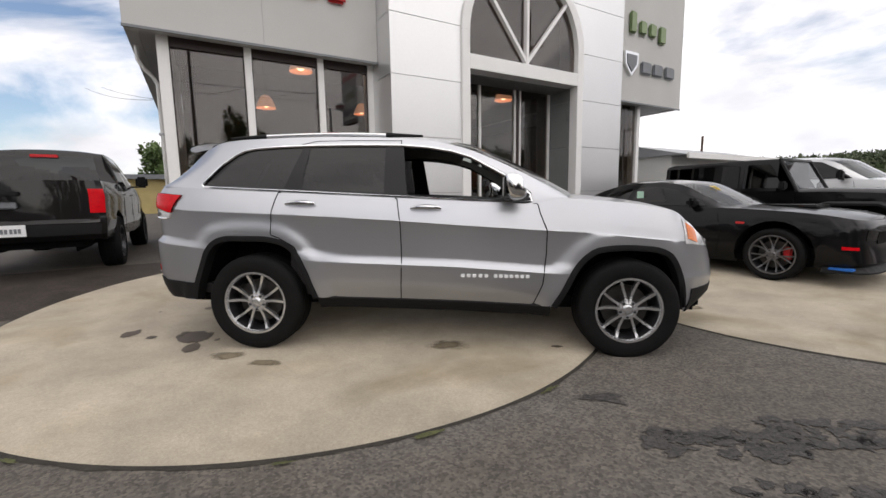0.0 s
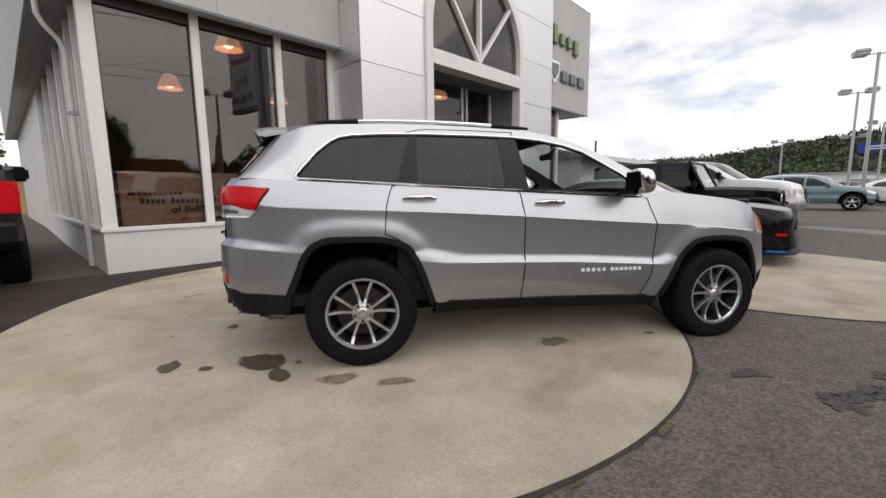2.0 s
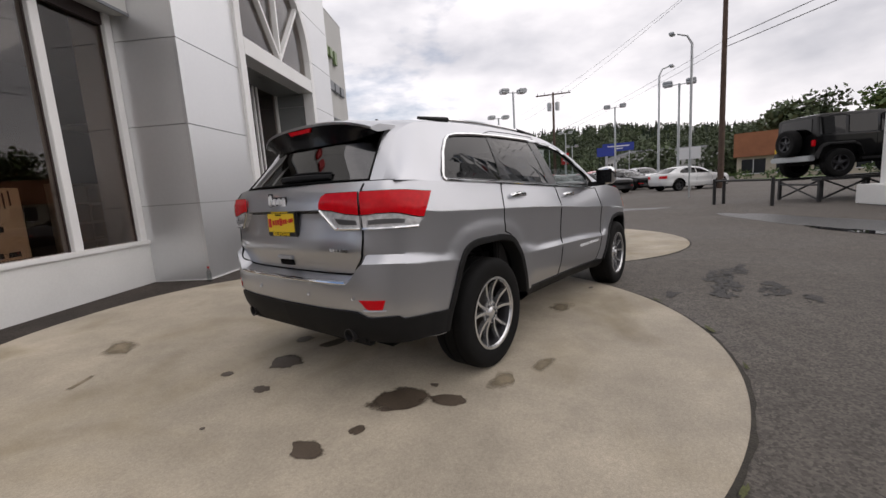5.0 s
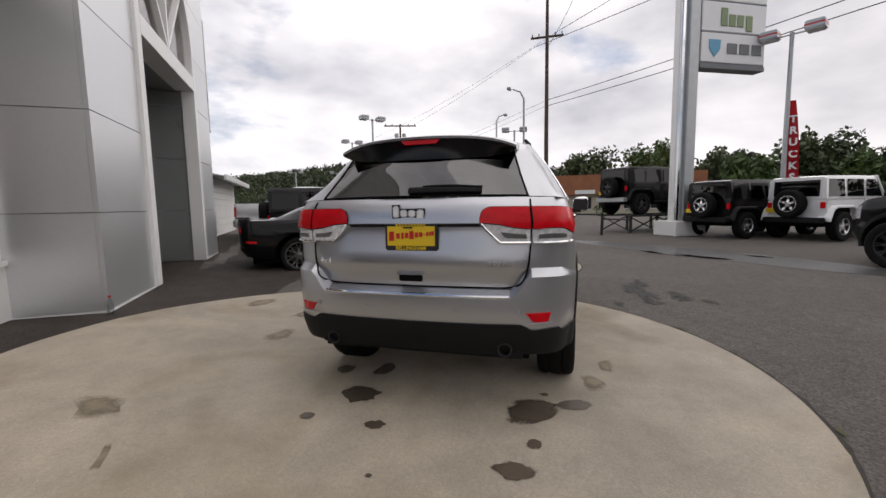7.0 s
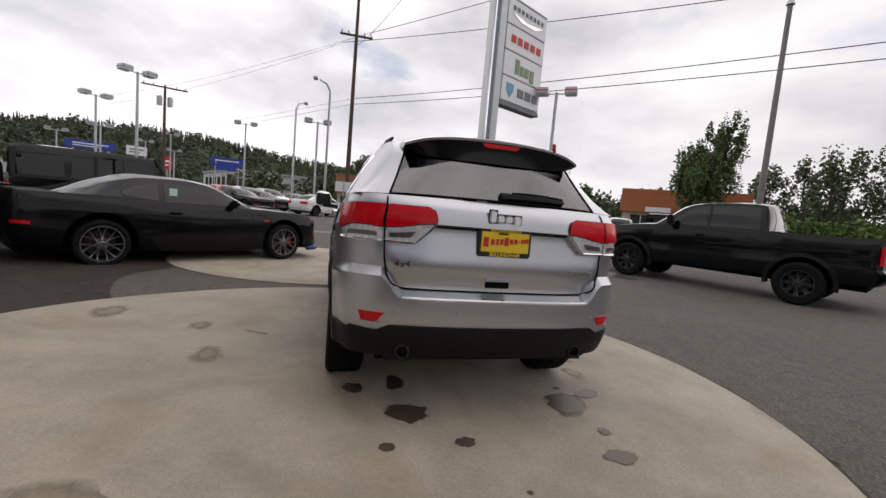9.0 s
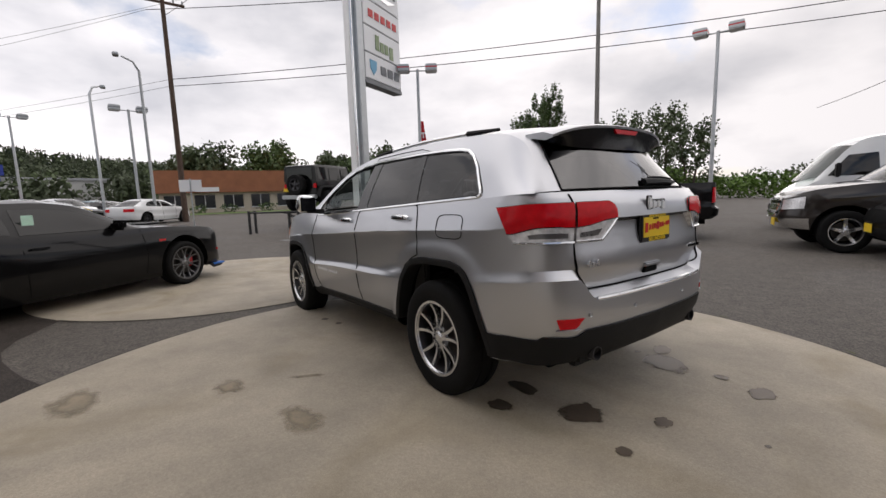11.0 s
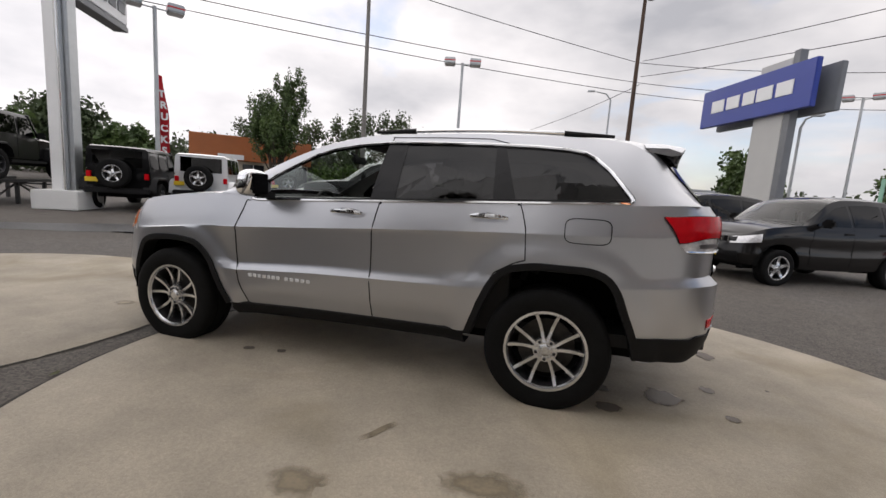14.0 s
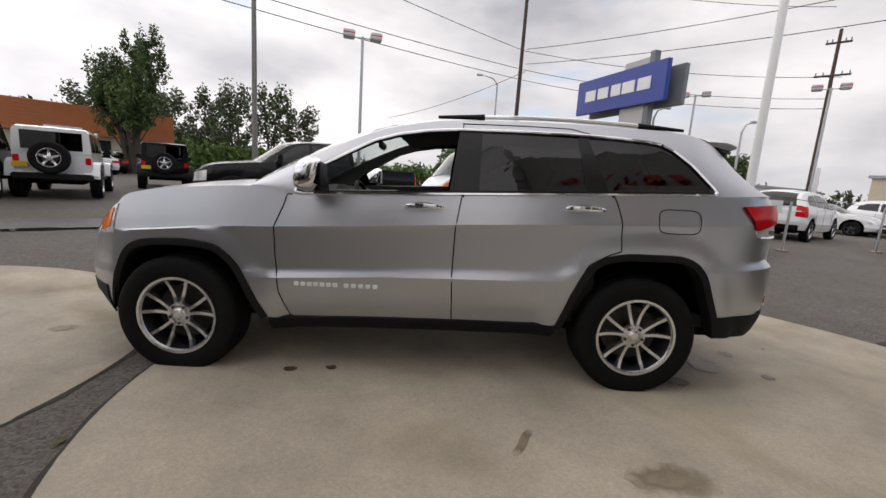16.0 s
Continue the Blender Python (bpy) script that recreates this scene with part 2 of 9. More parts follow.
BLACK_METAL = mat("black_painted_steel", (0.02, 0.02, 0.021), 0.45, var=0.2)
LAMP_WARM = lit("warm_pendant_glow", (1.0, 0.66, 0.36), 5.0)
AMBER_SHADE = lit("amber_shade", (0.80, 0.42, 0.24), 0.45)
BROWN_WOOD = mat("pole_wood", (0.085, 0.055, 0.04), 0.9, var=0.35, scale=5.0, fine=60.0, bump=0.4)
INK = mat("black_lettering", (0.02, 0.02, 0.022), 0.5)
RED_INK = mat("red_lettering", (0.55, 0.02, 0.02), 0.45)
YELLOW = mat("yellow_plate", (0.80, 0.55, 0.02), 0.4, var=0.04)
GREEN_SIGN = mat("olive_green_letters", (0.20, 0.27, 0.13), 0.4)
SIGN_WHITE = mat("sign_face", (0.78, 0.79, 0.80), 0.35, var=0.03)
SIGN_GREY = mat("sign_grey", (0.16, 0.17, 0.185), 0.4)
BLUE_SIGN = mat("blue_sign", (0.02, 0.045, 0.30), 0.4, var=0.06)
SKY_BLUE = mat("light_blue_cloth", (0.10, 0.32, 0.62), 0.7)
TAN_WALL = mat("tan_stucco", (0.45, 0.36, 0.16), 0.8, var=0.1)
RED_PAINT = mat("red_paint", (0.45, 0.01, 0.015), 0.3, var=0.05, coat=0.8)


# ---- mesh helpers ----
def mesh_of(bm, material, smooth=False, auto=35):
    bmesh.ops.recalc_face_normals(bm, faces=bm.faces[:])
    me = bpy.data.meshes.new("mesh")
    bm.to_mesh(me)
    bm.free()
    for m in material if isinstance(material, (list, tuple)) else [material]:
        me.materials.append(m)
    if smooth:
        me.shade_smooth()
        me.set_sharp_from_angle(angle=radians(auto))
    return me


def part(name, bm, material, parent=None, label="", smooth=False, auto=35):
    """Links a bmesh as one mesh object under a thing or a part."""
    ob = new(name, mesh_of(bm, material, smooth, auto))
    if parent is not None:
        ob.parent = parent
    if label:
        ob["label"] = label
    return ob


def thing(name, label, category, m=None, group="", kind=""):
    ob = new(name)
    ob.empty_display_size = 0.2
    if m is not None:
        ob.matrix_world = m
    return tagged(ob, label, category, group, kind)


def box(bm, x0, x1, y0, y1, z0, z1, bevel=0.0, m=None):
    r = bmesh.ops.create_cube(bm, size=1.0)
    mm = Matrix.Translation(((x0 + x1) / 2, (y0 + y1) / 2, (z0 + z1) / 2)) @ Matrix.Diagonal((abs(x1 - x0), abs(y1 - y0), abs(z1 - z0), 1))
    if m is not None:
        mm = m @ mm
    bmesh.ops.transform(bm, matrix=mm, verts=r["verts"])
    if bevel:
        es = list({e for v in r["verts"] for e in v.link_edges})
        bmesh.ops.bevel(bm, geom=es, offset=bevel, segments=2, affect="EDGES", clamp_overlap=True)
    return bm


def boxes(*lists, bevel=0.0, m=None):
    bm = bmesh.new()
    for a in lists:
        box(bm, *a, bevel=bevel, m=m)
    return bm


def prism(bm, pts, thick, m=None):
    """A polygon in x, z, thickened along y from 0 to thick."""
    a = [bm.verts.new((p[0], 0.0, p[1])) for p in pts]
    b = [bm.verts.new((p[0], thick, p[1])) for p in pts]
    n = len(pts)
    bm.faces.new(a)
    bm.faces.new(b[::-1])
    for i in range(n):
        bm.faces.new((a[i], a[(i + 1) % n], b[(i + 1) % n], b[i]))
    if m is not None:
        bmesh.ops.transform(bm, matrix=m, verts=a + b)
    return bm


def tube(bm, pts, r, seg=10, r1=None, caps=True):
    """A round bar along a line of points; r to r1."""
    pts = [Vector(p) for p in pts]
    rings = []
    up = None
    for i, p in enumerate(pts):
        d = (pts[min(i + 1, len(pts) - 1)] - pts[max(i - 1, 0)]).normalized()
        if up is None:
            up = d.orthogonal().normalized()
        side = d.cross(up).normalized()
        up = side.cross(d).normalized()
        rad = r if r1 is None else r + (r1 - r) * i / max(1, len(pts) - 1)
        rings.append([bm.verts.new(p + (math.cos(2 * math.pi * k / seg) * side + math.sin(2 * math.pi * k / seg) * up) * rad) for k in range(seg)])
    for a, b in zip(rings, rings[1:]):
        for k in range(seg):
            bm.faces.new((a[k], a[(k + 1) % seg], b[(k + 1) % seg], b[k]))
    if caps:
        bm.faces.new(rings[0])
        bm.faces.new(rings[-1][::-1])
    return bm


def tubes(*lines, r=0.02, seg=10, r1=None):
    bm = bmesh.new()
    for pts in lines:
        tube(bm, pts, r, seg, r1)
    return bm


def lathe(bm, prof, seg=32, m=None):
    """Turns a line of (radius, height along y) round the y axis."""
    rings = []
    vs = []
    for r, h in prof:
        if r < 1e-5:
            v = bm.verts.new((0, h, 0))
            rings.append([v])
            vs.append(v)
        else:
            ring = [bm.verts.new((r * math.cos(2 * math.pi * k / seg), h, r * math.sin(2 * math.pi * k / seg))) for k in range(seg)]
            rings.append(ring)
            vs += ring
    for a, b in zip(rings, rings[1:]):
        for k in range(seg):
            k2 = (k + 1) % seg
            if len(a) == 1 and len(b) == 1:
                continue
            if len(a) == 1:
                bm.faces.new((a[0], b[k2], b[k]))
            elif len(b) == 1:
                bm.faces.new((a[k], a[k2], b[0]))
            else:
                bm.faces.new((a[k], a[k2], b[k2], b[k]))
    if m is not None:
        bmesh.ops.transform(bm, matrix=m, verts=vs)
    return bm


def lerp_table(table, x):
    """Smooth interpolation in a table of (x, value)."""
    if x <= table[0][0]:
        return table[0][1]
    for (xa, a), (xb, b) in zip(table, table[1:]):
        if x <= xb:
            f = (x - xa) / (xb - xa)
            return a + (b - a) * f
    return table[-1][1]


def smooth_table(table, x):
    """Catmull-Rom through a table of (x, value)."""
    n = len(table)
    if x <= table[0][0]:
        return table[0][1]
    if x >= table[-1][0]:
        return table[-1][1]
    i = next(k for k in range(n - 1) if x <= table[k + 1][0])
    x0, x1 = table[i][0], table[i + 1][0]
    h = x1 - x0
    def slope(k):
        if k <= 0:
            return (table[1][1] - table[0][1]) / (table[1][0] - table[0][0])
        if k >= n - 1:
            return (table[-1][1] - table[-2][1]) / (table[-1][0] - table[-2][0])
        d0 = (table[k][1] - table[k - 1][1]) / (table[k][0] - table[k - 1][0])
        d1 = (table[k + 1][1] - table[k][1]) / (table[k + 1][0] - table[k][0])
        return 0.0 if d0 * d1 <= 0 else 2 * d0 * d1 / (d0 + d1)
    m0, m1 = slope(i), slope(i + 1)
    t = (x - x0) / h
    return (2 * t**3 - 3 * t**2 + 1) * table[i][1] + (t**3 - 2 * t**2 + t) * h * m0 + (-2 * t**3 + 3 * t**2) * table[i + 1][1] + (t**3 - t**2) * h * m1


def words(name, text, size, m, material, parent, depth=0.004, shear=0.0, align="CENTER", label="", space=1.0, bold=0.0):
    cu = bpy.data.curves.new(name, "FONT")
    cu.body, cu.size, cu.extrude, cu.shear, cu.align_x, cu.align_y, cu.space_character, cu.offset = text, size, depth, shear, align, "CENTER", space, bold
    tmp = bpy.data.objects.new(name, cu)
    scene.collection.objects.link(tmp)
    me = bpy.data.meshes.new_from_object(tmp.evaluated_get(bpy.context.evaluated_depsgraph_get()))
    bpy.data.objects.remove(tmp)
    me.transform(m)
    me.materials.clear()
    me.materials.append(material)
    ob = new(name, me)
    if parent is not None:
        ob.parent = parent
    if label:
        ob["label"] = label
    return ob

# ---- ground ----
# The showroom stands square to a line turned 34.3 degrees; u runs along its front, v into it.
TURN = radians(34.3)
UX, UY = math.cos(TURN), math.sin(TURN)
CORNER = (-1.22, 4.092)
SITE = Matrix.Translation((CORNER[0], CORNER[1], 0)) @ Matrix.Rotation(TURN, 4, "Z")
RISE = [(-14.0, -0.03), (-5.6, -0.02), (-4.0, 0.0), (-2.4, 0.03), (-1.2, 0.085), (0.0, 0.15), (1.0, 0.16), (6.0, 0.16)]


def to_uv(x, y):
    dx, dy = x - CORNER[0], y - CORNER[1]
    return dx * UX + dy * UY, -dx * UY + dy * UX


def gz(x, y):
    """Height of the ground: it rises to the showroom and, gently, towards the road."""
    u, v = to_uv(x, y)
    d = math.hypot(x + 0.5, y)
    f = min(1.0, max(0.0, (d - 7.5) / 9.0))
    lift = 0.16 * f * f * (3 - 2 * f)
    if y < 0 and x < 0:
        lift *= min(1.0, max(0.0, 1.0 + x / 6.0))
    return smooth_table(RISE, v) + lift


def on_ground(x, y, turn=0.0):
    return pose(x, y, gz(x, y), 0, 0, turn)


def draped(bm, ring, lift):
    """A flat patch laid on the ground: a closed line of (x, y), filled in steps to its middle."""
    cx = sum(p[0] for p in ring) / len(ring)
    cy = sum(p[1] for p in ring) / len(ring)
    levels = []
    for f in (1.0, 0.66, 0.33):
        levels.append([bm.verts.new((cx + (x - cx) * f, cy + (y - cy) * f, gz(cx + (x - cx) * f, cy + (y - cy) * f) + lift)) for x, y in ring])
    mid = bm.verts.new((cx, cy, gz(cx, cy) + lift))
    n = len(ring)
    for a, b in zip(levels, levels[1:]):
        for i in range(n):
            bm.faces.new((a[i], a[(i + 1) % n], b[(i + 1) % n], b[i]))
    for i in range(n):
        bm.faces.new((levels[-1][i], levels[-1][(i + 1) % n], mid))
    return bm


def build_ground():
    def axis():
        near = list(np.arange(-14.0, 14.01, 0.5))
        mid = list(np.arange(16.0, 44.0, 3.0))
        far = [60.0, 90.0, 150.0, 300.0, 700.0, 1800.0]
        return [-q for q in reversed(far)] + [-q for q in reversed(mid)] + near + mid + far
    xs = axis()
    bm = bmesh.new()
    grid = [[bm.verts.new((x, y, gz(x, y))) for x in xs] for y in xs]
    for r0, r1 in zip(grid, grid[1:]):
        for i in range(len(xs) - 1):
            bm.faces.new((r0[i], r0[i + 1], r1[i + 1], r1[i]))
    tagged(part("ground", bm, ASPHALT, smooth=True), "worn grey asphalt lot with coarse aggregate", "asphalt", kind="structure")


def build_slab(cx, cy, radius, label):
    bm = bmesh.new()
    seg, rings = 96, 12
    levels = []
    for k in range(rings + 1):
        r = radius * (1 - k / rings) if k < rings else 0.0
        if k == 1:
            r = radius - 0.03
        if k == rings:
            levels.append([bm.verts.new((cx, cy, gz(cx, cy) + 0.014))])
            continue
        lift = 0.004 if k == 0 else 0.014
        ring = []
        for i in range(seg):
            a = 2 * math.pi * i / seg
            rr = r + (0.012 * noise.noise((math.cos(a) * 9, math.sin(a) * 9, cx)) if k < 2 else 0.0)
            x, y = cx + rr * math.cos(a), cy + rr * math.sin(a)
            ring.append(bm.verts.new((x, y, gz(x, y) + lift)))
        levels.append(ring)
    for a, b in zip(levels, levels[1:]):
        for i in range(seg):
            j = (i + 1) % seg
            if len(b) == 1:
                bm.faces.new((a[i], a[j], b[0]))
            else:
                bm.faces.new((a[i], a[j], b[j], b[i]))
    slab = tagged(part("pavement", bm, CONCRETE, smooth=True, auto=60), label, "concrete slab", kind="structure")
    bm = bmesh.new()
    outer, inner = [], []
    for i in range(seg * 2):
        a = math.pi * i / seg
        w = 0.014 + 0.012 * noise.noise((math.cos(a) * 14, math.sin(a) * 14, cy)) + 0.012 * noise.noise((math.cos(a) * 50, math.sin(a) * 50, cy))
        for r, q in ((radius - 0.012, inner), (radius + max(0.004, w), outer)):
            x, y = cx + r * math.cos(a), cy + r * math.sin(a)
            q.append(bm.verts.new((x, y, gz(x, y) + (0.009 if q is inner else 0.004))))
    for i in range(seg * 2):
        j = (i + 1) % (seg * 2)
        bm.faces.new((inner[i], inner[j], outer[j], outer[i]))
    tagged(part("joint", bm, GRIT, smooth=True), "dirt-filled joint round the concrete disc", "joint", kind="structure")
    return slab


def blob(cx, cy, rx, ry, turn, seed, rough=0.25, n=40):
    ring = []
    c, s = math.cos(radians(turn)), math.sin(radians(turn))
    for i in range(n):
        a = 2 * math.pi * i / n
        k = 1 + rough * noise.noise((math.cos(a) * 1.6 + seed, math.sin(a) * 1.6, seed)) * 2 + rough * 0.5 * noise.noise((math.cos(a) * 5 + seed, math.sin(a) * 5, seed))
        x, y = rx * k * math.cos(a), ry * k * math.sin(a)
        ring.append((cx + c * x - s * y, cy + s * x + c * y))
    return ring


def patch(name, label, category, material, lift, *args, **kw):
    bm = bmesh.new()
    draped(bm, blob(*args, **kw), lift)
    return tagged(part(name, bm, material, smooth=True), label, category, kind="structure")


build_ground()
build_slab(-1.415, 0.68, 3.065, "round weathered beige concrete pad under the silver car")
build_slab(4.42, 1.28, 2.58, "round weathered beige concrete pad beside the black coupe")

# ---- showroom ----
ROW_Z = [0.17, 1.29, 2.405, 3.555, 4.67, 5.785, 6.90, 8.0]
JOINT = 0.006
ARCH_U, ARCH_Z, ARCH_R = 3.39, 4.62, 1.80
OPEN_L, OPEN_R, OPEN_TOP = 1.76, 5.02, 3.86


def arch_edge(z, side, r):
    """The outer line of the arch frame at height z."""
    if z <= ARCH_Z:
        return ARCH_U + side * r
    d = r * r - (z - ARCH_Z) ** 2
    return ARCH_U + side * math.sqrt(d) if d > 0 else ARCH_U


def build_tower():
    tower = thing("showroom_tower", "tall entrance tower clad in grey aluminium panels with an arched window", "tower", SITE.copy(), kind="structure")
    core = bmesh.new()
    box(core, 0.03, OPEN_L - 0.02, 0.03, 1.45, 0.0, 8.0)
    box(core, OPEN_R + 0.02, 6.69, 0.03, 1.45, 0.0, 8.0)
    # Solid dark block added behind the arch glass for an unlit room.
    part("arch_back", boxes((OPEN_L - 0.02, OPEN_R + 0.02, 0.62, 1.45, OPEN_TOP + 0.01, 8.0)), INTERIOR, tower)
    part("core_wall", core, SOFFIT, tower)
    rows = list(zip(ROW_Z, ROW_Z[1:]))
    for k, (z0, z1) in enumerate(rows):
        a, b = z0 + JOINT, z1 - JOINT
        for side in (-1, 1):
            edge = 0.0 if side < 0 else 6.72
            lim = lambda z: arch_edge(z, side, 1.80)
            n = 10 if z1 > ARCH_Z else 1
            pts = [(edge, a)] + [(lim(a + (b - a) * i / n), a + (b - a) * i / n) for i in range(n + 1)] + [(edge, b)]
            if z1 > ARCH_Z + 1.80:
                pts = [(edge, a), (lim(a) if a < ARCH_Z + 1.8 else ARCH_U - side * -JOINT, a)]
                pts += [(lim(a + (min(b, ARCH_Z + 1.8) - a) * i / 10), a + (min(b, ARCH_Z + 1.8) - a) * i / 10) for i in range(1, 11)] if a < ARCH_Z + 1.8 else []
                pts += [(ARCH_U + side * JOINT, b), (edge, b)]
            bm = bmesh.new()
            prism(bm, pts, 0.05)
            part("panel", bm, PANEL, tower)
        # side faces
        for u0, u1 in ((-0.001, 0.03), (6.69, 6.721)):
            part("panel", boxes((u0, u1, 0.052, 1.5 if u0 < 1 else 1.5, a, b)), PANEL, tower)
        # jambs of the entrance
        if z0 < OPEN_TOP:
            for u0, u1 in ((OPEN_L - 0.025, OPEN_L + 0.005), (OPEN_R - 0.005, OPEN_R + 0.025)):
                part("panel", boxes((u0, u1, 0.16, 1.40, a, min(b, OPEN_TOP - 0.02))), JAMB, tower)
    part("plinth", boxes((0.0, OPEN_L, 0.008, 1.4, 0.0, 0.17), (OPEN_R, 6.71, 0.008, 1.4, 0.0, 0.17)), DARK_TRIM, tower)
    part("lip", boxes((-0.012, OPEN_L, -0.012, 0.05, 0.155, 0.172), (OPEN_R, 6.73, -0.012, 0.05, 0.155, 0.172), (-0.012, 0.03, 0.05, 0.9, 0.155, 0.172)), WHITE_METAL, tower)
    # white frame: two legs, beam and arch
    fr = bmesh.new()
    box(fr, 1.59, 1.79, -0.05, 0.20, 0.17, ARCH_Z, 0.006)
    box(fr, 4.99, 5.19, -0.05, 0.20, 0.17, ARCH_Z, 0.006)
    part("entrance_frame", fr, WHITE_METAL, tower)
    part("beam", boxes((1.79, 4.99, -0.05, 0.55, OPEN_TOP, 4.16), bevel=0.006), WHITE_METAL, tower)
    ar = bmesh.new()
    prev = None
    for i in range(33):
        t = math.pi * i / 32
        ring = [ar.verts.new((ARCH_U + r * math.cos(t), y, ARCH_Z + r * math.sin(t))) for r, y in ((1.60, -0.05), (1.80, -0.05), (1.80, 0.20), (1.60, 0.20))]
        if prev:
            for q in range(4):
                ar.faces.new((prev[q], prev[(q + 1) % 4], ring[(q + 1) % 4], ring[q]))
        prev = ring
    part("arch_frame", ar, WHITE_METAL, tower, smooth=True)
    bars = bmesh.new()
    box(bars, ARCH_U - 0.035, ARCH_U + 0.035, -0.02, 0.12, 4.16, ARCH_Z + 1.6)
    for side in (-1, 1):
        a, b = Vector((ARCH_U, 0.05, 4.20)), Vector((ARCH_U + side * 1.22, 0.05, ARCH_Z + 1.06))
        d = b - a
        m = Matrix.Translation((a + b) / 2) @ Matrix.Rotation(math.atan2(d.x, d.z), 4, "Y")
        box(bars, -0.035, 0.035, -0.06, 0.06, -d.length / 2, d.length / 2, m=m)
    part("glazing_bars", bars, WHITE_METAL, tower)
    gl = bmesh.new()
    pts = [(ARCH_U - 1.62, 4.15), (ARCH_U + 1.62, 4.15)] + [(ARCH_U + 1.62 * math.cos(math.pi * i / 24), ARCH_Z + 1.62 * math.sin(math.pi * i / 24)) for i in range(25)]
    prism(gl, pts, 0.012, Matrix.Translation((0, 0.08, 0)))
    part("arch_glass", gl, SHOP_GLASS, tower)
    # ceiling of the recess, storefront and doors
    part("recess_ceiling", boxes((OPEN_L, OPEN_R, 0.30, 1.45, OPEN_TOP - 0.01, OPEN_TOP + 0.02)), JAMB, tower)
    for u0, u1, nm in ((1.80, 1.86, "mullion"), (2.66, 2.73, "mullion"), (3.76, 3.81, "mullion"), (3.93, 3.98, "mullion"), (4.92, 4.99, "mullion")):
        part(nm, boxes((u0, u1, 0.88, 0.98, 0.16, OPEN_TOP - 0.02), bevel=0.006), WHITE_METAL, tower)
    part("transom", boxes((1.86, 4.92, 0.90, 0.97, 0.16, 0.30)), DARK_TRIM, tower)
    part("door_stile", boxes((3.81, 3.93, 0.91, 0.96, 0.30, OPEN_TOP - 0.02)), DARK_TRIM, tower)
    for u0, u1 in ((1.86, 2.66), (2.73, 3.76), (3.98, 4.92)):
        part("pane", boxes((u0, u1, 0.925, 0.937, 0.30, OPEN_TOP)), SHOP_GLASS, tower)
    for u in (3.68, 4.06):
        part("door_handle", tubes([(u, 0.84, 0.95), (u, 0.84, 1.45)], r=0.014), CHROME, tower)
    part("roof", boxes((0.0, 6.72, 0.0, 1.5, 8.0, 8.06)), SOFFIT, tower)


def build_left_wing():
    wing = thing("showroom_wing_west", "glazed showroom wing with white mullions below a grey fascia", "showroom", SITE.copy(), kind="structure")
    part("base_wall", boxes((-3.73, 0.0, 0.87, 1.07, 0.0, 0.74), (-3.73, -3.53, 1.07, 8.6, 0.0, 0.74)), WHITE_WALL, wing)
    part("sill", boxes((-3.76, 0.0, 0.84, 1.06, 0.74, 0.80), (-3.76, -3.54, 1.06, 8.6, 0.74, 0.80), bevel=0.008), WHITE_METAL, wing)
    for u0, u1 in ((-3.73, -3.56), (-2.43, -2.31), (-1.14, -1.02), (-0.12, 0.0)):
        part("mullion", boxes((u0, u1, 0.89, 1.05, 0.80, 3.90), bevel=0.006), WHITE_METAL, wing)
    part("head_trim", boxes((-3.56, -0.12, 0.92, 1.04, 3.74, 3.90)), DARK_TRIM, wing)
    for u0, u1 in ((-3.56, -2.43), (-2.31, -1.14), (-1.02, -0.12)):
        part("pane", boxes((u0, u1, 0.966, 0.978, 0.80, 3.74)), SHOP_GLASS, wing, "dark mirror-like shop pane")
        part("gasket", boxes((u0, u0 + 0.02, 0.945, 0.964, 0.80, 3.74), (u1 - 0.02, u1, 0.945, 0.964, 0.80, 3.74)), DARK_TRIM, wing)
    # long side of the wing
    vs = [1.05, 1.75, 2.45, 3.15, 4.2, 5.6, 7.0, 8.5]
    for a in vs[1:]:
        part("mullion", boxes((-3.71, -3.62, a - 0.035, a + 0.035, 0.80, 3.90), bevel=0.006), WHITE_METAL, wing)
    for a, b in zip(vs, vs[1:]):
        part("pane", boxes((-3.652, -3.640, a, b, 0.80, 3.90)), SHOP_GLASS, wing)
    part("side_wall", boxes((-3.73, -3.50, 8.6, 22.0, 0.0, 3.9)), WHITE_WALL, wing)
    # fascia
    part("fascia", boxes((-4.13, -0.002, 0.62, 0.80, 3.88, 7.3), (-4.13, -3.95, 0.80, 22.0, 3.88, 7.3), bevel=0.01), STUCCO, wing)
    part("soffit", boxes((-3.95, -0.002, 0.80, 1.06, 3.90, 3.95), (-3.95, -3.5, 1.06, 22.0, 3.90, 3.95)), SOFFIT, wing)
    part("fascia_joint", boxes((-2.125, -2.115, 0.612, 0.622, 3.9, 7.3)), SOFFIT, wing)
    for u in (-2.90, -2.38, -1.86, -1.34, -0.82):
        part("sign_letter", boxes((u - 0.19, u + 0.19, 0.52, 0.62, 4.83, 5.28), bevel=0.05), RED_INK, wing, "red raised sign block")
    part("drip_edge", boxes((-4.14, 0.0, 0.61, 0.63, 3.86, 3.90)), SIGN_GREY, wing)
    part("roof", boxes((-4.13, 0.0, 0.62, 22.0, 7.3, 7.36)), SOFFIT, wing)
    return wing


